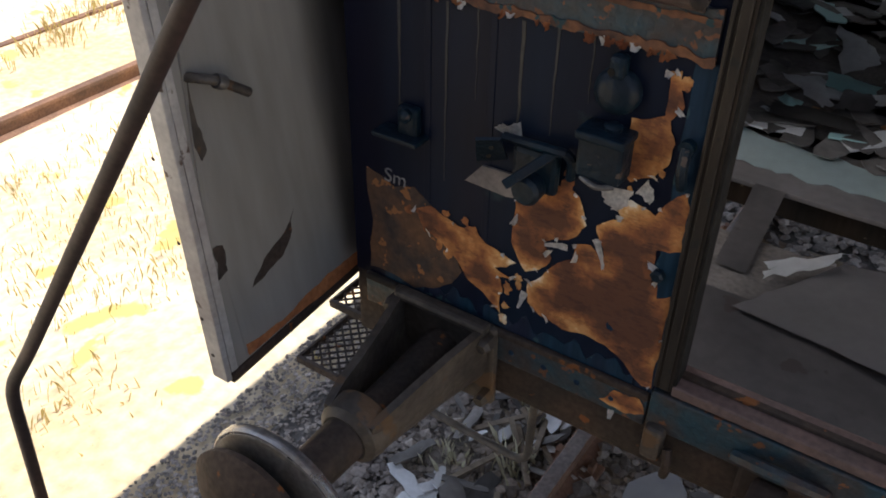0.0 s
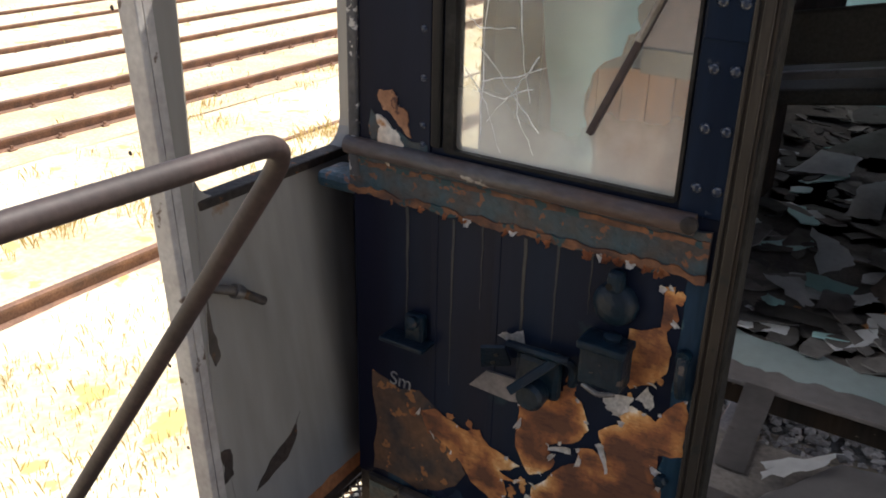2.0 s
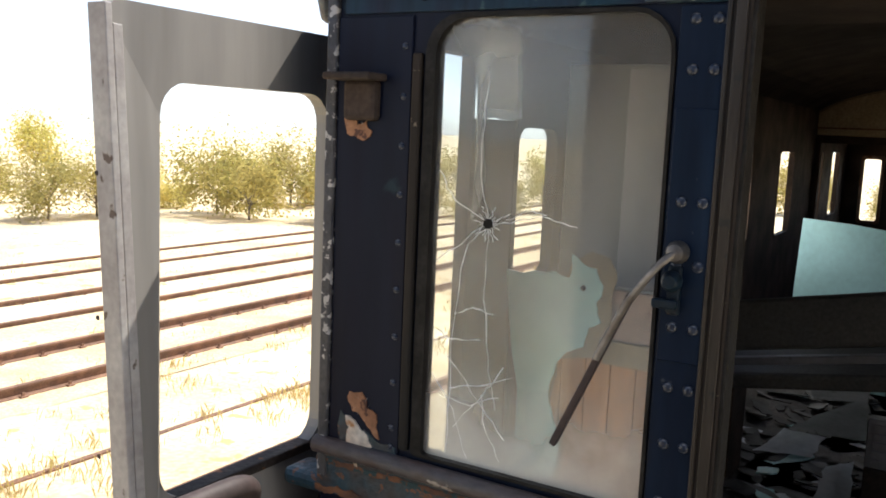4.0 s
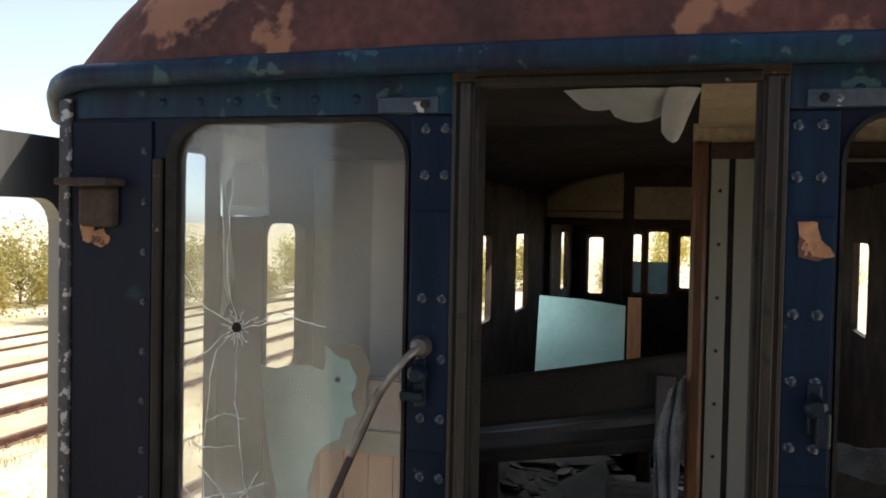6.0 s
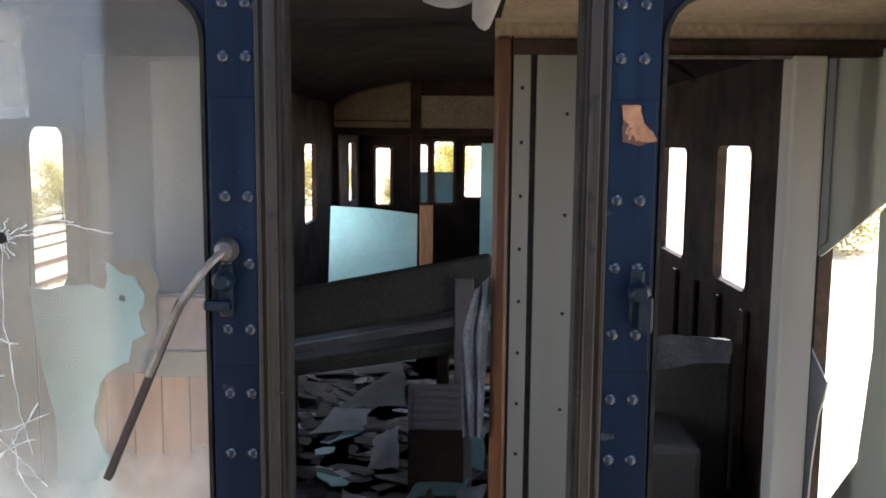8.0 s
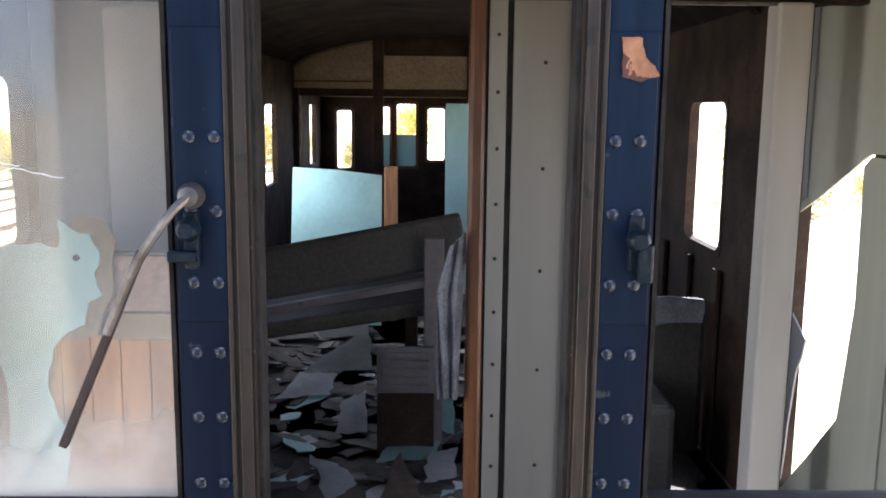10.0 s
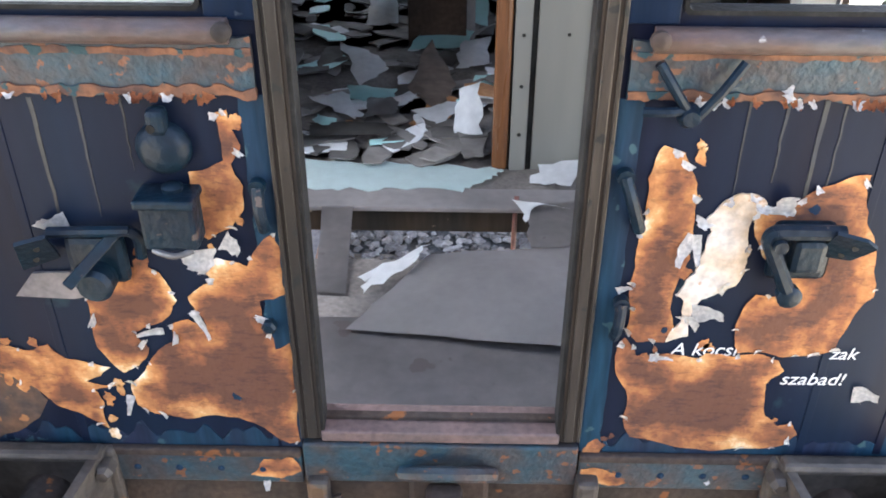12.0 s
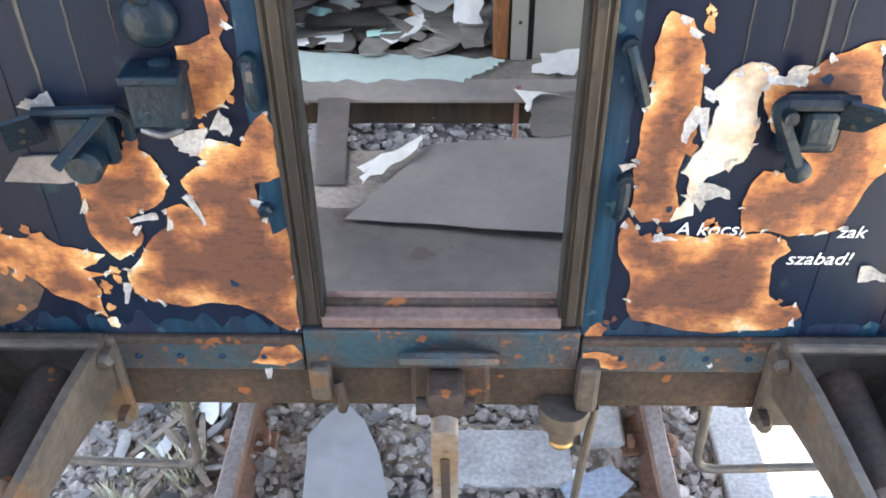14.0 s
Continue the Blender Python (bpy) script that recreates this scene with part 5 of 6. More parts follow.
for a, b in (((0.362, 2.205), (0.43, 2.105)), ((0.345, 2.118), (0.425, 2.122)), ((0.435, 2.105), (0.505, 2.205))):
    under(hook, "arm", tube([(a[0], -0.03, a[1]), ((a[0] + b[0]) / 2, -0.036, (a[1] + b[1]) / 2), (b[0], -0.026, b[1])], 0.009, 8, 3), IRONBLUE, "", True)
under(hook, "hub", lathe([(0.02, 0), (0.022, 0.03), (0.014, 0.045)], (0.425, 0, 2.11), 14), IRONBLUE, "", True)
for x0, z0, x1, z1 in ((0.333, 1.985, 0.37, 1.875), (0.356, 1.705, 0.349, 1.625), (-0.335, 1.955, -0.33, 1.865)):
    h = fitting("door_cleat", "small blue iron cleat beside the doorway", "cleat", ((x0 + x1) / 2, 0, (z0 + z1) / 2))
    under(h, "bar", tube([(x0, -0.015, z0), ((x0 + x1) / 2, -0.028, (z0 + z1) / 2), (x1, -0.015, z1)], 0.012, 8), IRONBLUE, "", True)
    under(h, "boss", lathe([(0.016, 0), (0.016, 0.02)], (x0, -0.002, z0), 10), IRONBLUE, "", True)
nutb = fitting("jamb_bolt", "rusty bolt heads by the doorway", "bolt", (-0.345, 0, 1.62))
under(nutb, "head", lathe([(0.016, 0), (0.016, 0.015), (0.01, 0.02)], (-0.345, -0.003, 1.635), 6), IRONBLUE)
ledge = fitting("marker_lamp_visor", "dark rusty visor of a missing marker lamp", "lamp visor", (-1.08, 0, 3.08))
under(ledge, "visor", box(-1.17, -1.04, -0.075, 0.0, 3.118, 3.135, 0.005), DARKRUST)
under(ledge, "back", box(-1.145, -1.055, -0.03, 0.0, 3.03, 3.12, 0.01), DARKRUST)
blk = fitting("door_stop_block", "weathered green-grey door stop block", "door stop", (-1.27, 0.1, 2.13))
under(blk, "block", box(-1.345, -1.175, 0.02, 0.13, 2.10, 2.145, 0.016), TEAL)
under(blk, "clamp", box(-1.20, -1.13, 0.0, 0.10, 2.12, 2.16, 0.01), DARKRUST)

# ---- lettering ----


def lettering(words, x, z, size, shear=0.0, mat_=LETTER):
    cu = bpy.data.curves.new("lettering", "FONT")
    cu.body, cu.size, cu.shear, cu.extrude = words, size, shear, 0.0004
    tmp = bpy.data.objects.new("tmp", cu)
    scene.collection.objects.link(tmp)
    me = bpy.data.meshes.new_from_object(tmp.evaluated_get(bpy.context.evaluated_depsgraph_get()))
    bpy.data.objects.remove(tmp)
    me.materials.append(mat_)
    ob = new("lettering", me)
    ob.parent = wall_end
    ob.matrix_local = Matrix.Translation((x, -0.0027, z - FLOOR)) @ pose(0, 0, 0, 90)
    ob["label"] = "white stencilled lettering, partly peeled away"
    return ob


lettering("A kocsi", 0.470, 1.571, 0.045, 0.22)
lettering("zak", 0.795, 1.566, 0.042, 0.22)
lettering("szabad!", 0.708, 1.497, 0.045, 0.22)
lettering("Sm", -1.095, 1.61, 0.058, 0.1, LETTERDIM)
for k in range(3):
    wpart("lettering_bar", box(-1.10 + 0.022 * k, -1.084 + 0.022 * k, -0.0012, 0.001, 1.568, 1.588), LETTERDIM)

# ---- open side door ----
side_door = thing("side_door", "dirty white coach door standing wide open, with an empty window", "door", at=(-1.42, -0.13, 1.02))
DX0, DX1 = -1.445, -1.405


def turned(bm):
    for v in bm.verts:
        v.co = Vector((v.co.y, v.co.x, v.co.z))
    return bm


fr = turned(ring(rect_round(-0.455, 0.33, 1.02, 3.25, 0.03), rect_round(-0.325, 0.245, 2.145, 3.095, 0.075), DX0, DX1))
under(side_door, "door_frame", fr, DOORPAINT, "grey-white door frame")
under(side_door, "lower_panel", box(DX1 - 0.004, DX1 + 0.004, -0.385, 0.25, 1.06, 2.09, 0.003), DOORPAINT)
under(side_door, "edge_strip", box(DX0 - 0.006, DX1 + 0.008, -0.470, -0.452, 1.03, 3.24, 0.003), EDGE, "chipped pale door edge")
under(side_door, "inner_strip", box(DX1, DX1 + 0.006, -0.448, -0.425, 1.05, 3.2, 0.002), EDGE)
under(side_door, "bottom_rail", box(DX0 + 0.004, DX1 + 0.007, -0.45, 0.32, 1.012, 1.045, 0.004), DARKRUST)
under(side_door, "window_rail", box(DX0 - 0.004, DX1 + 0.008, -0.327, 0.25, 2.125, 2.150, 0.004), DARKRUST, "rusty window rail")
under(side_door, "rust_stain", slab(outline([(-0.418, 2.07), (-0.37, 2.09), (-0.327, 2.12), (-0.327, 2.215), (-0.35, 2.17), (-0.385, 2.155), (-0.42, 2.15)], 0.14, 3, 4), 0, 0.0015, Matrix.Translation((DX1 + 0.0015, 0, 0)) @ pose(0, 0, 0, 0, 0, 90)), DARKRUST)
under(side_door, "lock_plate", slab(outline([(-0.365, 1.70), (-0.345, 1.72), (-0.345, 1.77), (-0.352, 1.80), (-0.345, 1.92), (-0.362, 1.94), (-0.372, 1.82)], 0.1, 2, 3), 0, 0.006, Matrix.Translation((DX1 + 0.010, 0, 0)) @ pose(0, 0, 0, 0, 0, 90)), GREASE, "black lock plate")
under(side_door, "latch", tube([(DX1, -0.35, 1.925), (DX1 + 0.03, -0.33, 1.92), (DX1 + 0.05, -0.29, 1.90), (DX1 + 0.06, -0.225, 1.845)], 0.013, 10, 4), GREASE, "dark door latch handle", True)
under(side_door, "latch_ring", lathe([(0.019, -0.012), (0.021, 0), (0.019, 0.012)], (DX1 + 0.048, -0.29, 1.90), 14, (0.1, 0.8, -0.5)), STEEL, "", True)
under(side_door, "rust_scar", slab(outline([(-0.315, 1.255), (-0.285, 1.285), (-0.225, 1.325), (-0.17, 1.345), (-0.12, 1.395), (-0.145, 1.33), (-0.19, 1.28), (-0.25, 1.268)], 0.12, 3, 6), 0, 0.002, Matrix.Translation((DX1 + 0.0055, 0, 0)) @ pose(0, 0, 0, 0, 0, 90)), DARKRUST, "scraped rust scar")
under(side_door, "rust_scar", slab(outline([(-0.38, 1.06), (0.24, 1.06), (0.24, 1.10), (0.1, 1.085), (-0.05, 1.10), (-0.2, 1.08), (-0.38, 1.10)], 0.10, 3, 16), 0, 0.002, Matrix.Translation((DX1 + 0.0055, 0, 0)) @ pose(0, 0, 0, 0, 0, 90)), RUST, "rust along the lower edge")
under(side_door, "rust_scar", slab(outline([(-0.41, 1.35), (-0.375, 1.36), (-0.37, 1.44), (-0.40, 1.45)], 0.12, 3, 9), 0, 0.002, Matrix.Translation((DX1 + 0.0055, 0, 0)) @ pose(0, 0, 0, 0, 0, 90)), DARKRUST)
# shade at the hinge stile, put in as a dark navy strip
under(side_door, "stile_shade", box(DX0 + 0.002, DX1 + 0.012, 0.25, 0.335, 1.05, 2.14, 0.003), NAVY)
for zz in (1.12, 1.25, 1.5, 1.75, 2.3, 2.6, 2.9):
    under(side_door, "screw", lathe([(0.006, 0), (0.004, 0.002)], (DX0 + 0.02, -0.470, zz), 8), DARKRUST)

for ch in side_door.children:  # the lower half of the door tucks in like the coach side
    for v in ch.data.vertices:
        if v.co.z < 2.1:
            v.co.x += (2.1 - v.co.z) * 0.13
            v.co.z = 2.1 - (2.1 - v.co.z) * (0.87 - 0.055 * min(1, max(0, (v.co.y + 0.40) / 0.7)))

# ---- buffers, coupling and steps under the end wall ----


def buffer_at(x):
    b = thing("buffer", "greasy rusted side buffer with a round head", "buffer", "buffers", at=(x, 0, 1.175))
    z = 1.175
    under(b, "base_plate", box(x - 0.165, x + 0.165, -0.03, 0.001, z - 0.15, z + 0.12, 0.012), GREASE)
    bm = bmesh.new()
    rings = []
    for d, w, up, lo in ((0.012, 0.150, 0.125, 0.13), (0.05, 0.140, 0.12, 0.125), (0.16, 0.118, 0.105, 0.112), (0.28, 0.100, 0.088, 0.102), (0.36, 0.090, 0.078, 0.095), (0.41, 0.080, 0.066, 0.088), (0.43, 0.074, 0.06, 0.08)):
        prof = []
        for w_, lo_, turn_ in ((w, lo, 1), (w - 0.022, lo - 0.022, -1)):
            row = [(-w_, up)] + [(-w_ * math.cos(math.pi * q / 10), -lo_ * math.sin(math.pi * q / 10)) for q in range(11)] + [(w_, up)]
            prof += row[::turn_]
        rings.append([bm.verts.new((x + px, -d, z + pz)) for px, pz in prof])
    for r0, r1 in zip(rings, rings[1:]):
        for q in range(len(r0)):
            bm.faces.new((r0[q], r0[(q + 1) % len(r0)], r1[(q + 1) % len(r1)], r1[q]))
    bm.faces.new(rings[0])
    bm.faces.new(rings[-1])
    under(b, "housing", bm, GREASE, "open-topped cast casing", True)
    under(b, "nose", lathe([(0.088, 0.37), (0.09, 0.40), (0.084, 0.435), (0.066, 0.45)], (x, 0, z), 24), GREASE, "", True)
    under(b, "inner_tube", cyl((x, -0.01, z - 0.01), (x, -0.40, z - 0.01), 0.058, 0.052, 20), DARKRUST, "rust-brown spring tube", True)
    for s in (-1, 1):
        under(b, "bolt", lathe([(0.022, 0), (0.022, 0.03), (0.014, 0.045)], (x + s * 0.15, -0.03, z + 0.085), 6), GREASE)
        under(b, "bolt", lathe([(0.022, 0), (0.022, 0.03), (0.014, 0.045)], (x + s * 0.15, -0.03, z - 0.105), 6), GREASE)
    under(b, "top_bridge", box(x - 0.145, x + 0.145, -0.055, -0.012, z + 0.105, z + 0.135, 0.012), GREASE)
    under(b, "ram", lathe([(0.06, 0.42), (0.055, 0.64)], (x, 0, z), 22), DARKRUST, "", True)
    under(b, "head", lathe([(0.07, 0.61), (0.16, 0.645), (0.195, 0.655), (0.198, 0.672), (0.19, 0.682), (0.12, 0.690), (0.02, 0.693)], (x, 0, z), 40), STEEL, "round buffer head with worn rim", True)
    under(b, "rim", lathe([(0.199, 0.655), (0.203, 0.660), (0.203, 0.676), (0.198, 0.681)], (x, 0, z), 40), RIM, "bright worn steel rim", True)
    return b


RIM = material("polished_worn_rim", (0.55, 0.55, 0.56), (0.30, 0.28, 0.27), 0.28, 0.8, 9, 60, 0.1)
buffer_at(-0.89)
buffer_at(0.89)


def far_buffer(x):
    b = thing("buffer", "rust-brown round buffer of the neighbouring vehicle", "buffer", "buffers", at=(x, -1.32, 1.16))
    under(b, "head", lathe([(0.02, 0.0), (0.12, 0.004), (0.165, 0.014), (0.17, 0.03), (0.15, 0.045), (0.07, 0.08)], (x, -0.698, 1.165), 40), DARKRUST, "rusty brown buffer head", True)
    under(b, "ram", lathe([(0.055, 0.07), (0.06, 0.30)], (x, -0.698, 1.165), 20), DARKRUST, "", True)
    under(b, "housing", lathe([(0.075, 0.28), (0.10, 0.30), (0.14, 0.62)], (x, -0.698, 1.165), 24), GREASE, "", True)


far_buffer(-0.93)
far_buffer(0.93)

LINKSTEEL = material("worn_ochre_steel", (0.36, 0.34, 0.33), (0.26, 0.19, 0.12), 0.38, 0.4, 5, 50, 0.15, spots=(0.10, 0.06, 0.04), spot_at=0.64, spot_scale=12)
draw = thing("draw_gear", "rusty drawhook with a hanging coupling link", "coupling", at=(0.01, 0, 1.17))
under(draw, "plate", box(-0.07, 0.11, -0.035, 0.001, 1.10, 1.245, 0.012), DARKRUST)
under(draw, "bridge", tube([(-0.085, -0.02, 1.235), (-0.02, -0.05, 1.265), (0.06, -0.05, 1.265), (0.12, -0.02, 1.235)], 0.018, 8, 4), TEAL, "", True)
under(draw, "shank", box(-0.032, 0.052, -0.12, -0.03, 1.14, 1.225, 0.016), DARKRUST)
P = rect_round(-0.03, 0.03, -0.55, 0.03, 0.028)
under(draw, "hook_link", slab(P, -0.028, 0.028, Matrix.Translation((0.008, -0.125, 1.13)) @ pose(0, 0, 0, 14, 0, 0)), LINKSTEEL, "long worn coupling link")
under(draw, "link_slot", slab(rect_round(-0.011, 0.011, -0.40, -0.10, 0.01), -0.031, -0.026, Matrix.Translation((0.008, -0.125, 1.13)) @ pose(0, 0, 0, 14, 0, 0)), DARKRUST)
under(draw, "pin", cyl((-0.055, -0.10, 1.17), (0.075, -0.10, 1.17), 0.02, None, 14), DARKRUST, "", True)
hose = thing("brake_pipe", "dark brake pipe with a brass cap beneath the headstock", "brake pipe", at=(0.29, -0.02, 1.07))
under(hose, "valve_body", lathe([(0.06, -0.02), (0.062, 0.0), (0.055, 0.04), (0.036, 0.065), (0.03, 0.10)], (0.285, -0.02, 1.075), 20, (0, 0, -1)), GREASE, "", True)
under(hose, "cap", lathe([(0.028, 0.0), (0.03, 0.02), (0.022, 0.03)], (0.285, -0.02, 0.985), 16, (0, -0.3, -1)), material("tarnished_brass", (0.42, 0.28, 0.10), (0.28, 0.19, 0.08), 0.4, 0.7, 9, 50, 0.1), "tarnished brass cap", True)
under(hose, "rod", tube([(0.36, 0.0, 1.06), (0.345, -0.01, 0.85), (0.33, -0.01, 0.60), (0.325, 0.0, 0.45)], 0.011, 8, 4), GREASE, "", True)
under(hose, "bracket", box(0.305, 0.355, -0.05, 0.001, 1.09, 1.235, 0.012), GREASE)
chain = thing("hanging_bracket", "rusted bracket and chain end under the doorway", "bracket", at=(-0.26, 0, 1.15))
under(chain, "lug", box(-0.30, -0.25, -0.045, 0.001, 1.12, 1.22, 0.012), GREASE)
under(chain, "chain", tube([(-0.235, -0.03, 1.17), (-0.225, -0.045, 1.13), (-0.232, -0.03, 1.08)], 0.012, 8, 4), DARKRUST, "rusty chain end", True)
for s in (-1, 1):
    st = thing("shunter_step", "bent round-bar shunter's step below the headstock", "step", "shunter's steps", at=(s * 0.9, 0.3, 0.47))
    p = bend((s * 0.742, 0.3, 1.07), (s * 0.755, 0.3, 0.455), (s * 1.14, 0.3, 0.475), 0.07, 6)
    p = p + bend((s * 1.10, 0.3, 0.473), (s * 1.20, 0.3, 0.475), (s * 1.21, 0.3, 1.07), 0.06, 6)[1:]
    under(st, "bar", tube(p, 0.014, 10, 1), GREASE, "", True)
    for k in range(2):
        step = thing("mesh_step", "rusty expanded-metal footstep below the side door", "step", "mesh steps", at=(s * 1.5, 0.35, 0.7))
        y0, y1, z, xa, xb = (0.26, 0.80, 0.82, 1.32, 1.56) if k == 0 else (0.13, 0.80, 0.62, 1.38, 1.62)
        x0, x1 = sorted((s * xa, s * xb))
        bm = box(x0, x1, y0, y0 + 0.016, z - 0.03, z, 0.003)
        box(x0, x1, y1 - 0.016, y1, z - 0.03, z, 0.003, bm)
        box(x0, x0 + 0.012, y0 + 0.016, y1 - 0.016, z - 0.03, z, 0.003, bm)
        box(x1 - 0.012, x1, y0 + 0.016, y1 - 0.016, z - 0.03, z, 0.003, bm)
        under(step, "frame", bm, DARKRUST)
        bm = bmesh.new()
        w = x1 - x0
        d = 0.042
        nmax = int((y1 - y0 + w) / d) + 1
        for i in range(nmax):
            for sg in (0, 1):
                a0, a1 = y0 + i * d - w, y0 + i * d
                pts = []
                for yy, xx in ((a0, x0), (a1, x1)):
                    pts.append((xx if sg == 0 else x0 + x1 - xx, yy))
                (xa_, ya_), (xb_, yb_) = pts
                ta, tb = 0.0, 1.0
                if ya_ < y0:
                    ta = (y0 - ya_) / (yb_ - ya_)
                if yb_ > y1:
                    tb = (y1 - ya_) / (yb_ - ya_)
                if tb - ta < 0.05:
                    continue
                cyl((xa_ + (xb_ - xa_) * ta, ya_ + (yb_ - ya_) * ta, z - 0.012), (xa_ + (xb_ - xa_) * tb, ya_ + (yb_ - ya_) * tb, z - 0.012), 0.0045, None, 5, bm, False)
        under(step, "mesh", bm, DARKRUST, "expanded metal mesh")
        under(step, "hanger", box(*sorted((s * 1.34, s * 1.36)), 0.60, 0.66, z - 0.02, 1.27, 0.003), GREASE)

# ---- the neighbouring vehicle, from which the camera looks ----
rail_h = thing("handrail", "brown painted tubular handrail of the neighbouring vehicle", "handrail", at=(-0.66, -1.5, 1.3))
p = bend((-0.60, -1.98, 2.61), (-0.638, -0.815, 2.566), (-1.38, -0.895, 1.49), 0.085, 10)
p = p[:-1] + bend((-1.34, -0.89, 1.547), (-1.445, -0.905, 1.40), (-1.50, -0.92, 0.70), 0.06, 5)
under(rail_h, "rail_tube", tube(p, 0.0148, 16, 1), PIPE, "", True)
under(rail_h, "lower_bracket", box(-1.60, -1.30, -1.50, -0.90, 0.69, 0.71, 0.004), GREASE)
# unseen wall, platform and canopy added behind the camera; they shade the coach end
wall_b = part("wall_neighbour", box(-1.40, 1.40, -2.06, -2.0, 1.0, 3.7), material("neighbour_wall_paint", (0.07, 0.065, 0.065), (0.045, 0.045, 0.05), 0.6, 0, 3, 40, 0.1, streak=True))
tagged(wall_b, "unseen plain dark wall added on the neighbouring vehicle to shade the coach end", "wall", kind="structure")
part("platform", box(-1.30, 1.30, -2.0, -1.33, 1.10, 1.26, 0.01), GREASE, wall_b)
part("roof_canopy", box(-1.40, 1.40, -2.6, -1.98, 3.7, 3.78, 0.02), DARKRUST, wall_b)

# ---- inside the coach ----


def sheet(name, label, category, corners, mat_, seed, thick=0.006, sag=0.0, n=8, rough=0.02, group=""):
    """A loose board or sheet between four corners (x, y, z), ragged at the edge and bent by sag."""
    rnd = random.Random(seed)
    A, B, C, D = [Vector(c) for c in corners]
    bm = bmesh.new()
    g = []
    for i in range(n + 1):
        row = []
        for j in range(n + 1):
            u, w = i / n, j / n
            p = A.lerp(B, u).lerp(D.lerp(C, u), w)
            p.z += sag * math.sin(math.pi * u) * math.sin(math.pi * w)
            if i in (0, n) or j in (0, n):
                p += Vector((rnd.uniform(-1, 1), rnd.uniform(-1, 1), 0)) * rough
            row.append(bm.verts.new(p))
        g.append(row)
    for i in range(n):
        for j in range(n):
            bm.faces.new((g[i][j], g[i + 1][j], g[i + 1][j + 1], g[i][j + 1]))
    bmesh.ops.solidify(bm, geom=bm.faces[:], thickness=thick)
    ob = part(name, bm, mat_, None, "", abs(sag) > 0)
    return tagged(ob, label, category, group)


Z0 = 1.337
sheet("floor_sheet", "dark grey worn floor covering sheet behind the threshold", "sheet", ((-0.45, 0.10, 1.318), (0.50, 0.10, 1.318), (0.48, 0.44, 1.325), (-0.40, 0.44, 1.325)), LINO, 2, 0.004, 0.0, 6, 0.008)
sheet("bent_board", "large grey bent board lying across the cab floor", "board", ((-0.25, 0.375, 1.335), (0.40, 0.285, 1.352), (0.46, 0.78, 1.35), (-0.05, 0.71, 1.355)), material("smooth_grey_board", (0.33, 0.305, 0.30), (0.25, 0.235, 0.235), 0.35, 0, 2.5, 30, 0.02, grain=0.15), 3, 0.012, 0.035, 10, 0.004)
sheet("white_scrap", "torn white board scrap with a ragged edge", "scrap", ((-0.215, 0.545, 1.335), (-0.10, 0.62, 1.375), (-0.05, 0.725, 1.385), (-0.235, 0.61, 1.345)), WHITEBOARD, 4, 0.005, 0, 6, 0.012)
sheet("leaning_plank", "short dark plank lying over the floor gap", "plank", ((-0.36, 0.55, 1.325), (-0.27, 0.55, 1.325), (-0.30, 1.00, 1.345), (-0.395, 1.00, 1.345)), LINO, 5, 0.015, 0, 3, 0.002)
sheet("mint_strip", "long mint-green laminate strip with a broken front edge", "board", ((-0.60, 1.105, 1.346), (0.06, 1.115, 1.346), (0.19, 1.26, 1.35), (-0.62, 1.335, 1.35)), PALEMINT, 6, 0.008, 0, 16, 0.018)
sheet("white_flap", "folded white flap of torn board", "scrap", ((0.205, 1.03, 1.362), (0.245, 0.90, 1.350), (0.262, 0.985, 1.375), (0.39, 0.955, 1.372)), WHITEBOARD, 7, 0.004, 0.01, 5, 0.008)
sheet("grey_flap", "grey torn covering hanging over the floor gap", "scrap", ((0.25, 0.74, 1.36), (0.54, 0.76, 1.36), (0.56, 1.06, 1.347), (0.235, 1.03, 1.347)), LINO, 8, 0.006, 0.01, 6, 0.008)
bar = part("floor_rod", tube([(0.215, 1.03, 1.14), (0.215, 1.03, 1.30), (0.22, 1.05, 1.36)], 0.008, 8), material("red_brown_rod", (0.17, 0.07, 0.055), (0.12, 0.05, 0.04), 0.5, 0.1), None, "", True)
tagged(bar, "thin red-brown rod standing by the floor beam", "rod")
sheet("mint_scrap", "white and mint scrap by the partition foot", "scrap", ((0.27, 1.17, 1.345), (0.40, 1.13, 1.36), (0.48, 1.24, 1.40), (0.31, 1.26, 1.37)), WHITEBOARD, 9, 0.005, 0, 5, 0.012)

# broken boards strewn over the saloon floor
rnd = random.Random(21)
shapes = []
for k in range(10):
    w, d = rnd.uniform(0.03, 0.15), rnd.uniform(0.02, 0.07)
    pts = [(-w, -d), (w * rnd.uniform(0.1, 0.8), -d * rnd.uniform(0.7, 1.2)), (w, -d * rnd.uniform(0, 0.6)), (w * rnd.uniform(0.5, 1), d), (-w * rnd.uniform(0.0, 0.6), d * rnd.uniform(0.6, 1.1)), (-w * rnd.uniform(0.7, 1.1), d * 0.3)]
    bm = slab(outline(pts, 0.12, 2, k), -0.003, 0.003, pose(0, 0, 0, 90))
    for mname, mt in (("grey", LITTER), ("white", WHITEBOARD), ("mint", MINT), ("wood", PLANK)):
        me = bpy.data.meshes.new("broken_board")
        bm.to_mesh(me)
        me.materials.append(mt)
        shapes.append((mname, me))
    bm.free()
LAB = {"grey": "dirty grey piece of broken board on the floor", "white": "torn white piece of laminate on the debris", "mint": "broken mint-green piece of laminate on the floor", "wood": "splintered piece of bare wood on the floor"}
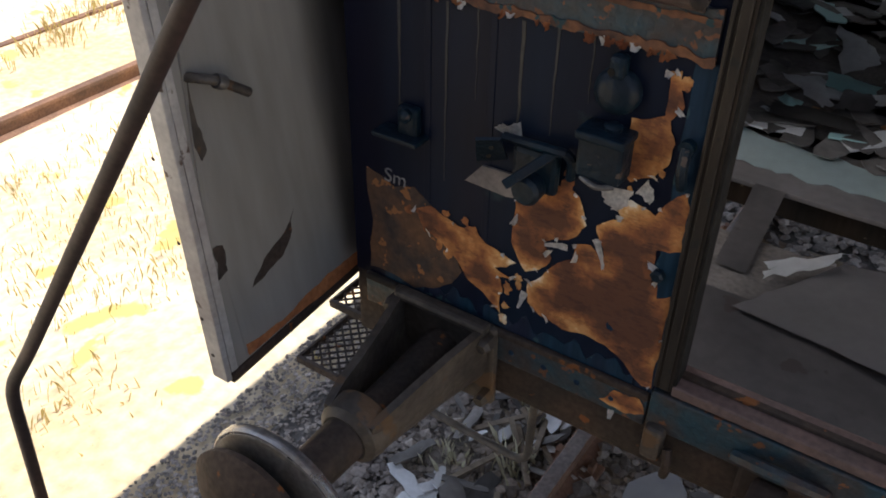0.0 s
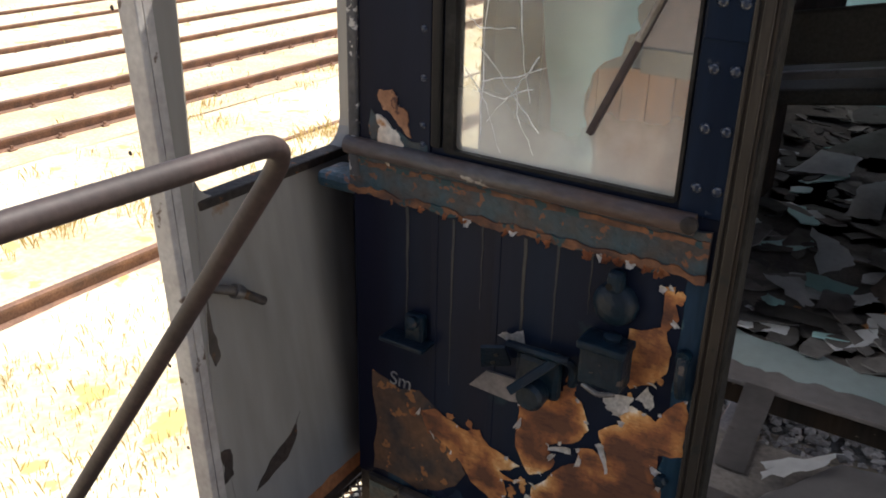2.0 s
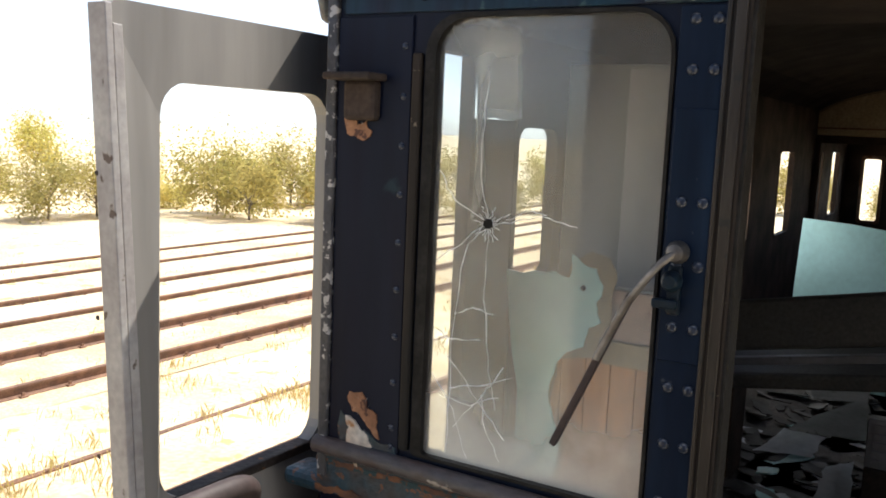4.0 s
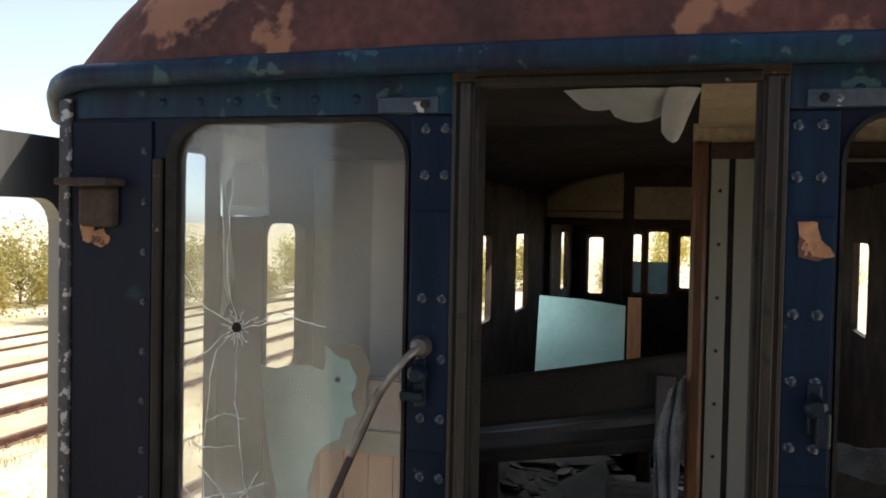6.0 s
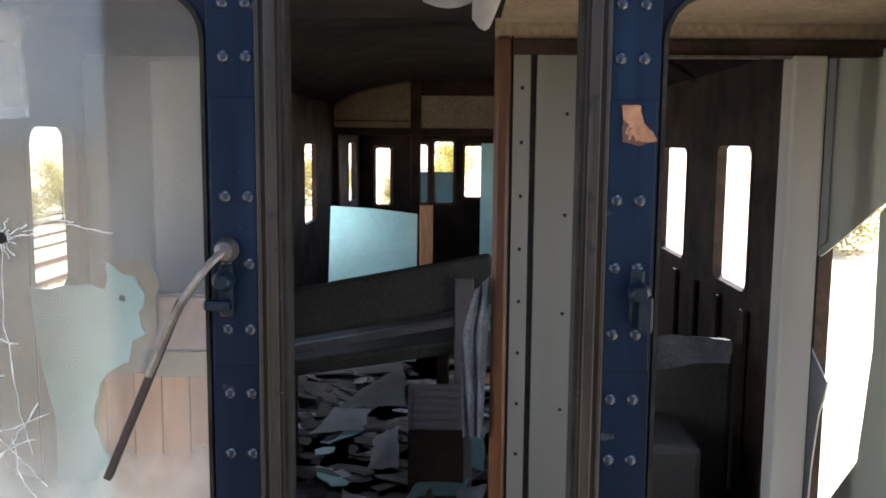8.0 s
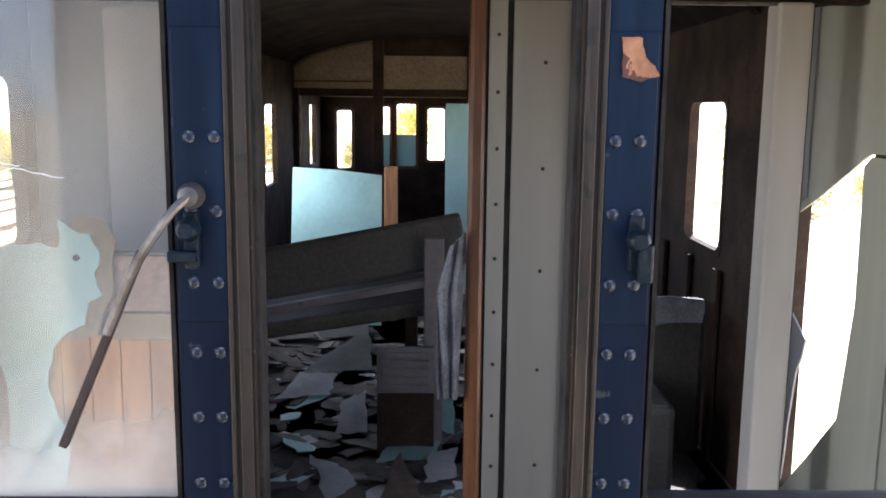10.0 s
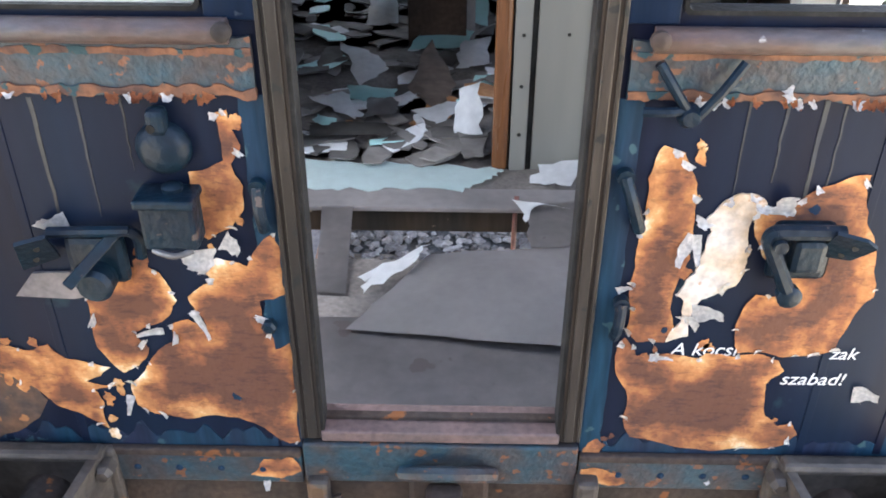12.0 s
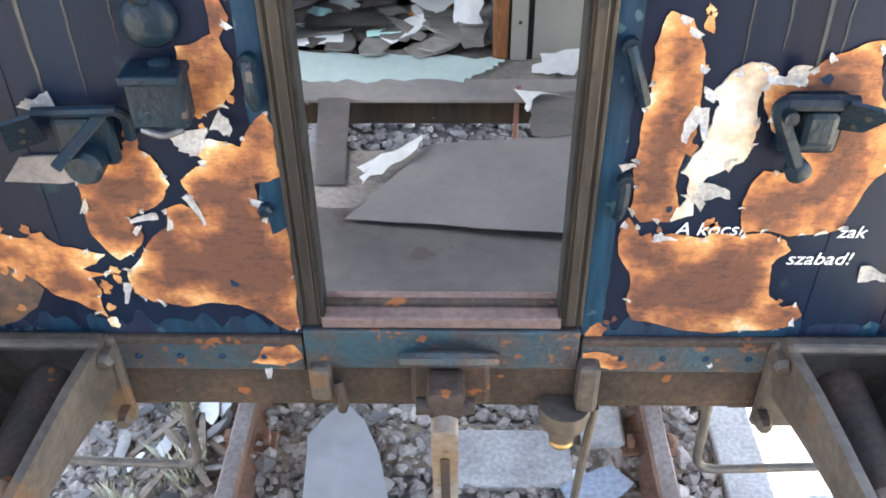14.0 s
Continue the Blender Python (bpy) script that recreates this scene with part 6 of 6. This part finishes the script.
for k in range(290):
    t = rnd.random()
    y = 1.36 + 3.4 * t ** 1.3
    x = rnd.uniform(-0.95, 0.12 if y < 1.55 else 0.75)
    nm, me = rnd.choice(shapes)
    if nm == "wood" and rnd.random() < 0.9 or nm == "mint" and rnd.random() < 0.7 or nm == "white" and rnd.random() < 0.6:
        nm, me = "grey", shapes[rnd.randrange(10) * 4][1]
    heap = 0.12 * max(0, noise.noise((x * 1.6, y * 1.2, 3)))
    ob = new("broken_board", me)
    tilt = 6 + 120 * heap
    ob.matrix_world = pose(x, y, Z0 + 0.014 + heap * rnd.random() + 0.02 * rnd.random(), rnd.uniform(-tilt, tilt), rnd.uniform(-tilt, tilt), rnd.uniform(0, 360))
    tagged(ob, LAB[nm], "board", "broken boards on the floor")
bm = bmesh.new()  # dirt heap that the boards lie on
nx, ny = 40, 60
g = [[bm.verts.new((-1.34 + 2.68 * i / nx, 1.36 + 4.6 * j / ny, Z0 - 0.002 + max(0, 0.115 * noise.noise(((-1.34 + 2.68 * i / nx) * 1.6, (1.36 + 4.6 * j / ny) * 1.2, 3)) + 0.014 * noise.noise((i * 0.9, j * 0.9, 0))))) for i in range(nx + 1)] for j in range(ny + 1)]
for j in range(ny):
    for i in range(nx):
        bm.faces.new((g[j][i], g[j][i + 1], g[j + 1][i + 1], g[j + 1][i]))
heapob = part("debris_heap", bm, FLOORDIRT, None, "", True)
tagged(heapob, "heaped dust and splinters on the saloon floor", "debris", kind="stuff")
# larger boards among the debris
CARD = material("brown_cardboard", (0.30, 0.23, 0.18), (0.2, 0.16, 0.13), 0.8, 0, 4, 20, 0.1)
BIG = [
    ("torn white square board on the debris", WHITEBOARD, (-0.42, 2.71), (-0.27, 2.71), (-0.30, 3.20), (-0.42, 3.06)),
    ("long white board scrap on the debris", WHITEBOARD, (-0.79, 3.18), (-0.51, 3.25), (-0.49, 3.55), (-0.71, 3.55)),
    ("broken mint-green board on the debris", MINT, (-0.05, 2.80), (0.17, 2.70), (0.17, 3.18), (-0.07, 3.18)),
    ("broken mint-green board on the debris", MINT, (-0.20, 2.31), (0.08, 2.34), (0.09, 2.62), (-0.10, 2.57)),
    ("crumpled white sheet on the debris", WHITEBOARD, (-0.37, 1.94), (-0.25, 2.07), (-0.36, 2.23), (-0.49, 2.31)),
    ("brown cardboard sheet on the debris", CARD, (-0.18, 1.87), (-0.04, 1.67), (0.02, 1.90), (-0.09, 2.30)),
    ("torn white triangle of board on the debris", WHITEBOARD, (-0.54, 1.71), (-0.36, 1.56), (-0.32, 1.58), (-0.41, 1.76)),
    ("white board strip on the debris", WHITEBOARD, (-0.14, 1.59), (-0.04, 1.50), (0.10, 1.68), (-0.01, 1.67)),
    ("small pale green board on the debris", MINT, (-0.39, 1.74), (-0.21, 1.75), (-0.22, 1.84), (-0.40, 1.85)),
    ("dark grey board on the debris", LINO, (-0.31, 1.60), (-0.20, 1.61), (-0.21, 1.73), (-0.32, 1.73)),
    ("small white scrap on the debris", WHITEBOARD, (-0.11, 2.86), (-0.06, 2.91), (-0.08, 3.00), (-0.12, 3.06)),
    ("small white scrap on the debris", WHITEBOARD, (-0.08, 2.77), (0.02, 2.70), (0.05, 2.84), (-0.05, 2.85)),
    ("small pale green board on the debris", MINT, (-0.49, 1.46), (-0.40, 1.44), (-0.42, 1.54), (-0.49, 1.56)),
    ("dirty grey board behind the mint strip", LITTER, (-0.50, 1.41), (-0.20, 1.42), (-0.22, 1.50), (-0.50, 1.50)),
    ("wide grey board on the debris", LINO, (-0.74, 3.71), (-0.31, 3.73), (-0.36, 4.45), (-0.55, 4.05)),
    ("wide grey board on the debris", LINO, (-0.79, 4.40), (-0.40, 4.46), (-0.37, 4.75), (-0.68, 4.75)),
    ("torn white sliver of board on the debris", WHITEBOARD, (-0.24, 1.68), (-0.14, 1.72), (-0.12, 1.80), (-0.26, 1.74)),
    ("crumpled white paper by the post", WHITEBOARD, (0.02, 2.10), (0.15, 2.13), (0.16, 2.42), (0.03, 2.33)),
]
for k, (lb, mt, *cn) in enumerate(BIG):
    yc = sum(c[1] for c in cn) / 4
    cs = [(x, y, Z0 + 0.05 + 0.006 * (k % 4) + 0.12 * (y - yc) + rnd.uniform(0, 0.02)) for x, y in cn]
    sheet("loose_board", lb, "board", cs, mt, 90 + k, 0.006, rnd.uniform(0, 0.025), 6, 0.012, "boards on the debris")

bench = thing("overturned_bench", "dark wrecked bench with its back fallen across the aisle", "bench", at=(-0.3, 2.7, Z0))
BENCH = material("dark_olive_leathercloth", (0.10, 0.09, 0.072), (0.07, 0.064, 0.055), 0.5, 0, 3, 60, 0.1)
under(bench, "backrest", box(-0.66, 0.54, -0.025, 0.025, -0.12, 0.12, 0.02, None, Matrix.Translation((-0.33, 2.62, 2.255)) @ pose(0, 0, 0, -8, -11, 0)), BENCH, "dark olive backrest")
under(bench, "edge_rail", box(-0.58, 0.52, -0.03, 0.03, -0.018, 0.018, 0.006, None, Matrix.Translation((-0.33, 2.56, 2.092)) @ pose(0, 0, 0, 0, -10.6, 0)), LINO, "worn grey edge rail")
under(bench, "seat", box(-0.60, 0.52, -0.2, 0.2, -0.04, 0.04, 0.02, None, Matrix.Translation((-0.40, 2.80, 1.99)) @ pose(0, 0, 0, 10, -9, 0)), BENCH)
for x in (-0.85, -0.05):
    under(bench, "leg", box(x - 0.03, x + 0.03, 2.70, 3.0, Z0, 1.99 + 0.16 * x, 0.008), DARKWOOD)
under(bench, "end_board", box(0.01, 0.10, 2.50, 2.53, Z0, 2.37, 0.006), LINO, "grey end board")
crate = thing("slatted_panel", "grey slatted ventilation panel leaning on the bench", "panel", at=(-0.1, 3.1, Z0))
under(crate, "frame", box(-0.20, 0.06, 2.44, 2.47, 1.665, 1.88, 0.006), LINO)
for k in range(5):
    under(crate, "slat", box(-0.175, 0.035, 2.425, 2.44, 1.685 + 0.038 * k, 1.708 + 0.038 * k, 0.003), LINO)
under(crate, "foot", box(-0.20, 0.06, 2.44, 2.47, Z0, 1.66, 0.006), DARKWOOD)

panel = thing("leaning_sheet", "mint-green wall panel leaning upright in the saloon", "panel", at=(-0.72, 5.0, Z0))
P = [Vector(p) for p in ((-0.345, 0, 0.0), (0.335, 0, 0.0), (0.335, 0, 1.125), (0.0, 0, 1.165), (-0.33, 0, 1.183))]
under(panel, "face_sheet", slab(P, -0.006, 0.0, Matrix.Translation((-0.645, 5.0, Z0)) @ pose(0, 0, 0, -12, 0, 2)), MINT)
under(panel, "backing", slab(P, 0.001, 0.014, Matrix.Translation((-0.645, 5.0, Z0)) @ pose(0, 0, 0, -12, 0, 2)), DARKWOOD)
pst = part("aisle_post", box(-0.295, -0.195, 5.15, 5.20, Z0, 2.51, 0.004), PLANK)
tagged(pst, "stripped wooden panel end beside the aisle", "panel")
gp2 = part("green_panel", box(0.175, 0.45, 6.0, 6.03, Z0, 2.98, 0.004), MINT)
tagged(gp2, "pale green partition panel far down the saloon", "panel")
seat = thing("seat", "dark torn seat with grey stuffing in the saloon", "seat", at=(1.0, 2.35, Z0))
under(seat, "base", box(0.62, 1.06, 2.05, 2.55, Z0, 1.74, 0.03), BENCH)
under(seat, "back", box(0.60, 1.33, 2.56, 2.66, Z0, 2.08, 0.03), BENCH)
under(seat, "stuffing", slab(outline([(0.66, 1.98), (1.3, 1.98), (1.3, 2.09), (1.1, 2.10), (0.9, 2.085), (0.7, 2.11)], 0.1, 3, 4), 2.535, 2.556), CLOTH, "torn grey stuffing")
for k in range(5):
    b3 = part("wall_slat", box(1.325, 1.345, 2.0 + 0.45 * k, 2.08 + 0.45 * k, Z0, 2.24, 0.004), DARKWOOD)
    tagged(b3, "dark upright batten on the saloon wall", "batten", "wall battens")
# cloth hanging from the door post
coat = bmesh.new()
g = []
for j in range(15):
    t = j / 14
    row = []
    for i in range(9):
        u = i / 8
        wd = 0.05 + 0.05 * min(1, t * 3) - 0.015 * t
        row.append(coat.verts.new((0.142 - wd * u - 0.02 * t * (1 - u), 1.250 + 0.012 * math.sin(u * 14 + t * 3) + 0.01 * t, 2.58 - 0.54 * t - 0.05 * u * (1 - t))))
    g.append(row)
for a, b in zip(g, g[1:]):
    for i in range(8):
        coat.faces.new((a[i], a[i + 1], b[i + 1], b[i]))
bmesh.ops.solidify(coat, geom=coat.faces[:], thickness=0.004)
co = part("hanging_cloth", coat, CLOTH, None, "", True)
tagged(co, "limp grey cloth hanging from the brown door post", "cloth")
# papers at the foot of the post
sheet("crumpled_paper", "crumpled white and blue paper at the foot of the post", "paper", ((0.02, 1.44, 1.345), (0.11, 1.40, 1.36), (0.11, 1.52, 1.56), (0.03, 1.55, 1.52)), WHITEBOARD, 31, 0.003, 0.02, 6, 0.015)
# boards hanging from the cab ceiling above the doorway
for k, (x, w, ln, rx) in enumerate(((-0.085, 0.13, 0.04, -10), (0.015, 0.17, 0.07, 6), (0.105, 0.08, 0.12, 20))):
    bm = bmesh.new()
    rows_ = []
    for i in range(7):
        t = i / 6
        rows_.append([bm.verts.new(((j / 4 - 0.5) * w * (1 - 0.35 * t ** 3), -0.08 + 0.10 * t + 0.05 * (j / 4 - 0.5) ** 2, -ln * t * t * (1 - 0.9 * (j / 4 - 0.5) ** 2) - 0.008)) for j in range(5)])
    for a, b in zip(rows_, rows_[1:]):
        for j in range(4):
            bm.faces.new((a[j], a[j + 1], b[j + 1], b[j]))
    bmesh.ops.solidify(bm, geom=bm.faces[:], thickness=0.004)
    bmesh.ops.transform(bm, matrix=pose(x, 0.52, 3.384, 0, 0, rx), verts=bm.verts)
    part("hanging_flap", bm, WHITEBOARD, cab_ceiling, "white board hanging loose from the ceiling", True)
for s in (-1, 1):
    part("cab_header", box(*sorted((s * 0.27, s * 1.125)), 0.065, 0.10, 3.27, 3.38, 0.004), CREAM, cab_ceiling)

# ---- ballast, scraps and grass ----


def scatter_stones(name, n, region, size, seed, label):
    """Many small angular stones in one mesh."""
    r = np.random.RandomState(seed)
    base = np.array([(1, 0, 0), (-1, 0, 0), (0, 1, 0), (0, -1, 0), (0, 0, 1), (0, 0, -1), (.7, .7, .5), (-.7, .7, .5), (.7, -.7, .5), (-.7, -.7, .5)])
    faces = [(4, 6, 7), (4, 7, 9), (4, 9, 8), (4, 8, 6), (0, 6, 8), (2, 7, 6), (1, 9, 7), (3, 8, 9), (0, 2, 6), (2, 1, 7), (1, 3, 9), (3, 0, 8)]
    x0, x1, y0, y1 = region
    V, F = [], []
    for i in range(n):
        s = size * r.uniform(0.5, 1.35)
        p = base * (s * np.array([r.uniform(.7, 1.3), r.uniform(.7, 1.2), r.uniform(.5, .9)])) + r.uniform(-.25, .25, (10, 3)) * s
        a = r.uniform(0, 6.28)
        c, q = math.cos(a), math.sin(a)
        p = np.stack([p[:, 0] * c - p[:, 1] * q, p[:, 0] * q + p[:, 1] * c, p[:, 2]], 1)
        x, y = r.uniform(x0, x1), r.uniform(y0, y1)
        p += np.array([x, y, max(terrain(x), -0.004) + s * 0.25 + r.uniform(0, 0.012)])
        V.append(p)
        F += [tuple(10 * i + k for k in f_) for f_ in faces]
    me = bpy.data.meshes.new(name)
    me.from_pydata(np.concatenate(V).tolist(), [], F)
    me.materials.append(STONEVAR)
    ob = new(name, me)
    return tagged(ob, label, "gravel", kind="stuff")


STONEVAR = material("mixed_ballast", (0.40, 0.35, 0.30), (0.24, 0.205, 0.18), 0.9, 0, 5, 60, 0.1)
nt = STONEVAR.node_tree
gi = nt.nodes.new("ShaderNodeNewGeometry")
hs = nt.nodes.new("ShaderNodeHueSaturation")
mr = nt.nodes.new("ShaderNodeMapRange")
mr.inputs[3].default_value, mr.inputs[4].default_value = 0.45, 1.45
bs = nt.nodes["Principled BSDF"].inputs["Base Color"]
src = bs.links[0].from_socket
nt.links.new(gi.outputs["Random Per Island"], mr.inputs[0])
nt.links.new(mr.outputs[0], hs.inputs["Value"])
nt.links.new(src, hs.inputs["Color"])
nt.links.new(hs.outputs[0], bs)
scatter_stones("ballast", 9000, (-1.7, 1.9, -0.9, 3.6), 0.026, 1, "grey crushed stone ballast between and beside the rails")
scatter_stones("ballast", 14000, (-1.5, 1.5, -0.7, 1.9), 0.015, 11, "small dark grey crushed stones filling the track bed")
scatter_stones("fine_gravel", 9000, (-2.14, -1.2, -1.0, 1.6), 0.009, 2, "fine grey gravel beside the track")
scatter_stones("far_ballast", 4000, (-1.3, 1.3, 3.6, 9.0), 0.03, 3, "grey crushed stone ballast under the coach")

pan = part("oval_panel", slab(outline([(-0.13, -0.30), (0.16, -0.32), (0.165, -0.05), (0.13, 0.15), (0.07, 0.31), (-0.01, 0.40), (-0.07, 0.34), (-0.14, 0.24), (-0.135, 0.0)], 0.015, 2, 3), -0.006, 0.006, Matrix.Translation((-0.375, 0.52, 0.05)) @ pose(0, 0, 0, -88, 0, 3)), GREYPANEL)
tagged(pan, "pale rounded panel dropped on the ballast", "panel")
slb = part("concrete_slab", box(0.03, 0.45, 0.56, 0.80, -0.02, 0.055, 0.012), CONCRETE)
tagged(slb, "pale concrete slab lying between the rails", "slab")
sl2 = part("concrete_slab", box(0.50, 0.66, 0.74, 0.92, -0.02, 0.06, 0.012), CONCRETE)
tagged(sl2, "small broken concrete block between the rails", "slab")
sl3 = part("concrete_slab", box(0.98, 1.75, 0.35, 1.3, -0.02, 0.05, 0.012), CONCRETE)
tagged(sl3, "sunlit pale concrete slab beside the rail", "slab")
sl4 = part("board_scrap", slab(outline([(-0.12, -0.06), (0.1, -0.09), (0.13, 0.02), (-0.02, 0.08), (-0.13, 0.05)], 0.06, 2, 3), -0.004, 0.004, Matrix.Translation((0.53, 0.52, 0.06)) @ pose(0, 0, 0, 84, 0, 20)), material("blue_grey_plastic", (0.36, 0.40, 0.47), (0.28, 0.31, 0.36), 0.4, 0, 4, 50, 0.05))
tagged(sl4, "blue-grey plastic scrap on the ballast", "scrap")
rnd = random.Random(8)
for k in range(60):
    nm, me = shapes[rnd.randrange(10) * 4 + (1 if rnd.random() < 0.42 else 0)]
    if k < 42:
        x, y = rnd.uniform(-1.35, -0.84), rnd.uniform(0.1, 1.5)
    else:
        x, y = rnd.uniform(-0.66, 0.66), rnd.uniform(-0.3, 2.6)
    ob = new("board_scrap", me)
    ob.matrix_world = pose(x, y, 0.045, rnd.uniform(-14, 14), rnd.uniform(-14, 14), rnd.uniform(0, 360)) @ Matrix.Diagonal((0.9, rnd.uniform(0.35, 0.9), 1, 1))
    tagged(ob, "white board scrap thrown on the ballast" if nm == "white" else "grey splintered board scrap on the ballast", "scrap", "scraps on the ballast")
for k in range(14):
    x, y, a = rnd.uniform(-1.3, -0.55), rnd.uniform(0.0, 1.4), rnd.uniform(20, 160)
    st_ = part("wood_splinter", box(-0.16, 0.16, -0.012, 0.012, -0.006, 0.006, 0.002, None, pose(x, y, 0.05, rnd.uniform(-8, 8), rnd.uniform(-8, 8), a)), SLEEPER)
    tagged(st_, "thin weathered wood splinter on the ballast", "splinter", "splinters on the ballast")


def grass(name, spots, h, seed, label, mat_=GRASS, blades=26, spread=0.10):
    r = np.random.RandomState(seed)
    V, F = [], []
    for x, y in spots:
        zt = terrain(x)
        for _ in range(blades):
            bx, by = x + r.normal(0, spread), y + r.normal(0, spread)
            a, ln, hh = r.uniform(0, 6.28), r.uniform(.15, .6), h * r.uniform(.4, 1.2)
            w = 0.003 + 0.002 * h / 0.3
            dx, dy = math.cos(a), math.sin(a)
            i = len(V)
            V += [(bx - dy * w, by + dx * w, zt - 0.02), (bx + dy * w, by - dx * w, zt - 0.02), (bx + dx * ln * hh * .4 + dy * w * .6, by + dy * ln * hh * .4 - dx * w * .6, zt + hh * .65), (bx + dx * ln * hh, by + dy * ln * hh, zt + hh)]
            F += [(i, i + 1, i + 2), (i, i + 2, i + 3)]
    me = bpy.data.meshes.new(name)
    me.from_pydata(V, [], F)
    me.materials.append(mat_)
    return tagged(new(name, me), label, "grass", kind="stuff")


r = np.random.RandomState(5)
grass("weeds", [(-7.1 + r.normal(0, 0.22), r.uniform(-3, 24)) for _ in range(150)], 0.13, 6, "dry yellow weeds along the overgrown siding", GRASS, 26, 0.10)
grass("weeds", [(-8.6 + r.normal(0, 0.5), r.uniform(-3, 24)) for _ in range(45)], 0.11, 16, "dry yellow weeds between the sidings", GRASS, 24, 0.12)
grass("short_grass", [(r.uniform(-5.4, -2.6), r.uniform(-2.5, 6)) for _ in range(240)], 0.07, 7, "short dry grass on the sandy ground", GRASS, 16, 0.14)
grass("short_grass", [(r.uniform(-20, -7.5), r.uniform(-2, 34)) for _ in range(300)], 0.08, 9, "sparse dry grass among the sidings", GRASS, 12, 0.2)
grass("pale_tuft", [(-0.93, 0.62), (-1.0, 0.95), (-1.2, 0.5)], 0.13, 8, "bleached grass tufts in the ballast", material("bleached_grass", (0.62, 0.58, 0.42), (0.45, 0.42, 0.28), 0.8, 0, 3, 20, 0), 45, 0.05)

# ---- trees and bushes beyond the yard ----


def tree_mesh(seed, height, width, leaf, n, dark):
    """A tree: tapered trunk with limbs, and a crown of leaf clumps."""
    rr = random.Random(seed)
    tb = bmesh.new()
    cyl((0, 0, 0), (0.1, 0, height * 0.45), 0.09, 0.06, 8, tb)
    tips = []
    for k in range(9):
        a, e = 2 * math.pi * k / 9 + rr.uniform(-.3, .3), rr.uniform(0.5, 0.95)
        z0 = height * rr.uniform(0.18, 0.45)
        tip = Vector((math.cos(a) * width * rr.uniform(.3, .8), math.sin(a) * width * rr.uniform(.3, .8), height * e))
        cyl((0.05, 0, z0), tip, 0.04, 0.012, 6, tb)
        tips.append(tip)
    V, F = [], []
    for k in range(n):
        c = rr.choice(tips)
        d = Vector((rr.gauss(0, 1), rr.gauss(0, 1), rr.gauss(0, 0.9))) * width * rr.choice((0.16, 0.22, 0.34))
        p = c + d
        p.z = max(p.z * 1.3 - height * 0.3, height * 0.02 + abs(rr.gauss(0, 0.12)) * height)
        u = Vector((rr.gauss(0, 1), rr.gauss(0, 1), rr.gauss(0, 1))).normalized() * leaf * rr.uniform(.6, 1.4)
        w = u.orthogonal().normalized() * leaf * rr.uniform(.4, .9)
        i = len(V)
        V += [p - u, p + w, p + u, p - w]
        F.append((i, i + 1, i + 2, i + 3))
    cm = bpy.data.meshes.new("crown")
    cm.from_pydata(V, [], F)
    cm.materials.append(dark)
    t = thing("tree", "leafy green and yellow tree at the edge of the yard", "tree", "trees beyond the yard")
    part("trunk", tb, BARK, t)
    c = new("crown", cm)
    c.parent = t
    return t


t1 = tree_mesh(1, 5.6, 2.6, 0.12, 3200, LEAF)
t2 = tree_mesh(2, 3.6, 2.6, 0.11, 4200, LEAFDARK)
t3 = tree_mesh(3, 2.3, 2.4, 0.10, 4200, LEAF)
rnd = random.Random(12)
spots = []
for k in range(38):
    ang = radians(12 + 66 * k / 37 + rnd.uniform(-1, 1))
    d = rnd.uniform(30, 46)
    spots.append((-d * math.cos(ang), d * math.sin(ang)))
spots += [(rnd.uniform(9, 15), 3.0 + 2.6 * k) for k in range(10)]
spots += [(rnd.uniform(-8, 12), rnd.uniform(40, 60)) for k in range(6)]
first = {}
for k, (x, y) in enumerate(spots):
    src_ = rnd.choice((t1, t2, t2, t2, t2, t3, t3, t3, t3))
    m = Matrix.Translation((x, y, terrain(x) - 0.05)) @ pose(0, 0, 0, 0, 0, rnd.uniform(0, 360)) @ Matrix.Scale(rnd.uniform(0.34, 0.66), 4)
    if src_ not in first:
        first[src_] = 1
        src_.matrix_world = m
    else:
        c = copy_thing(src_, m)
        c.matrix_world = m
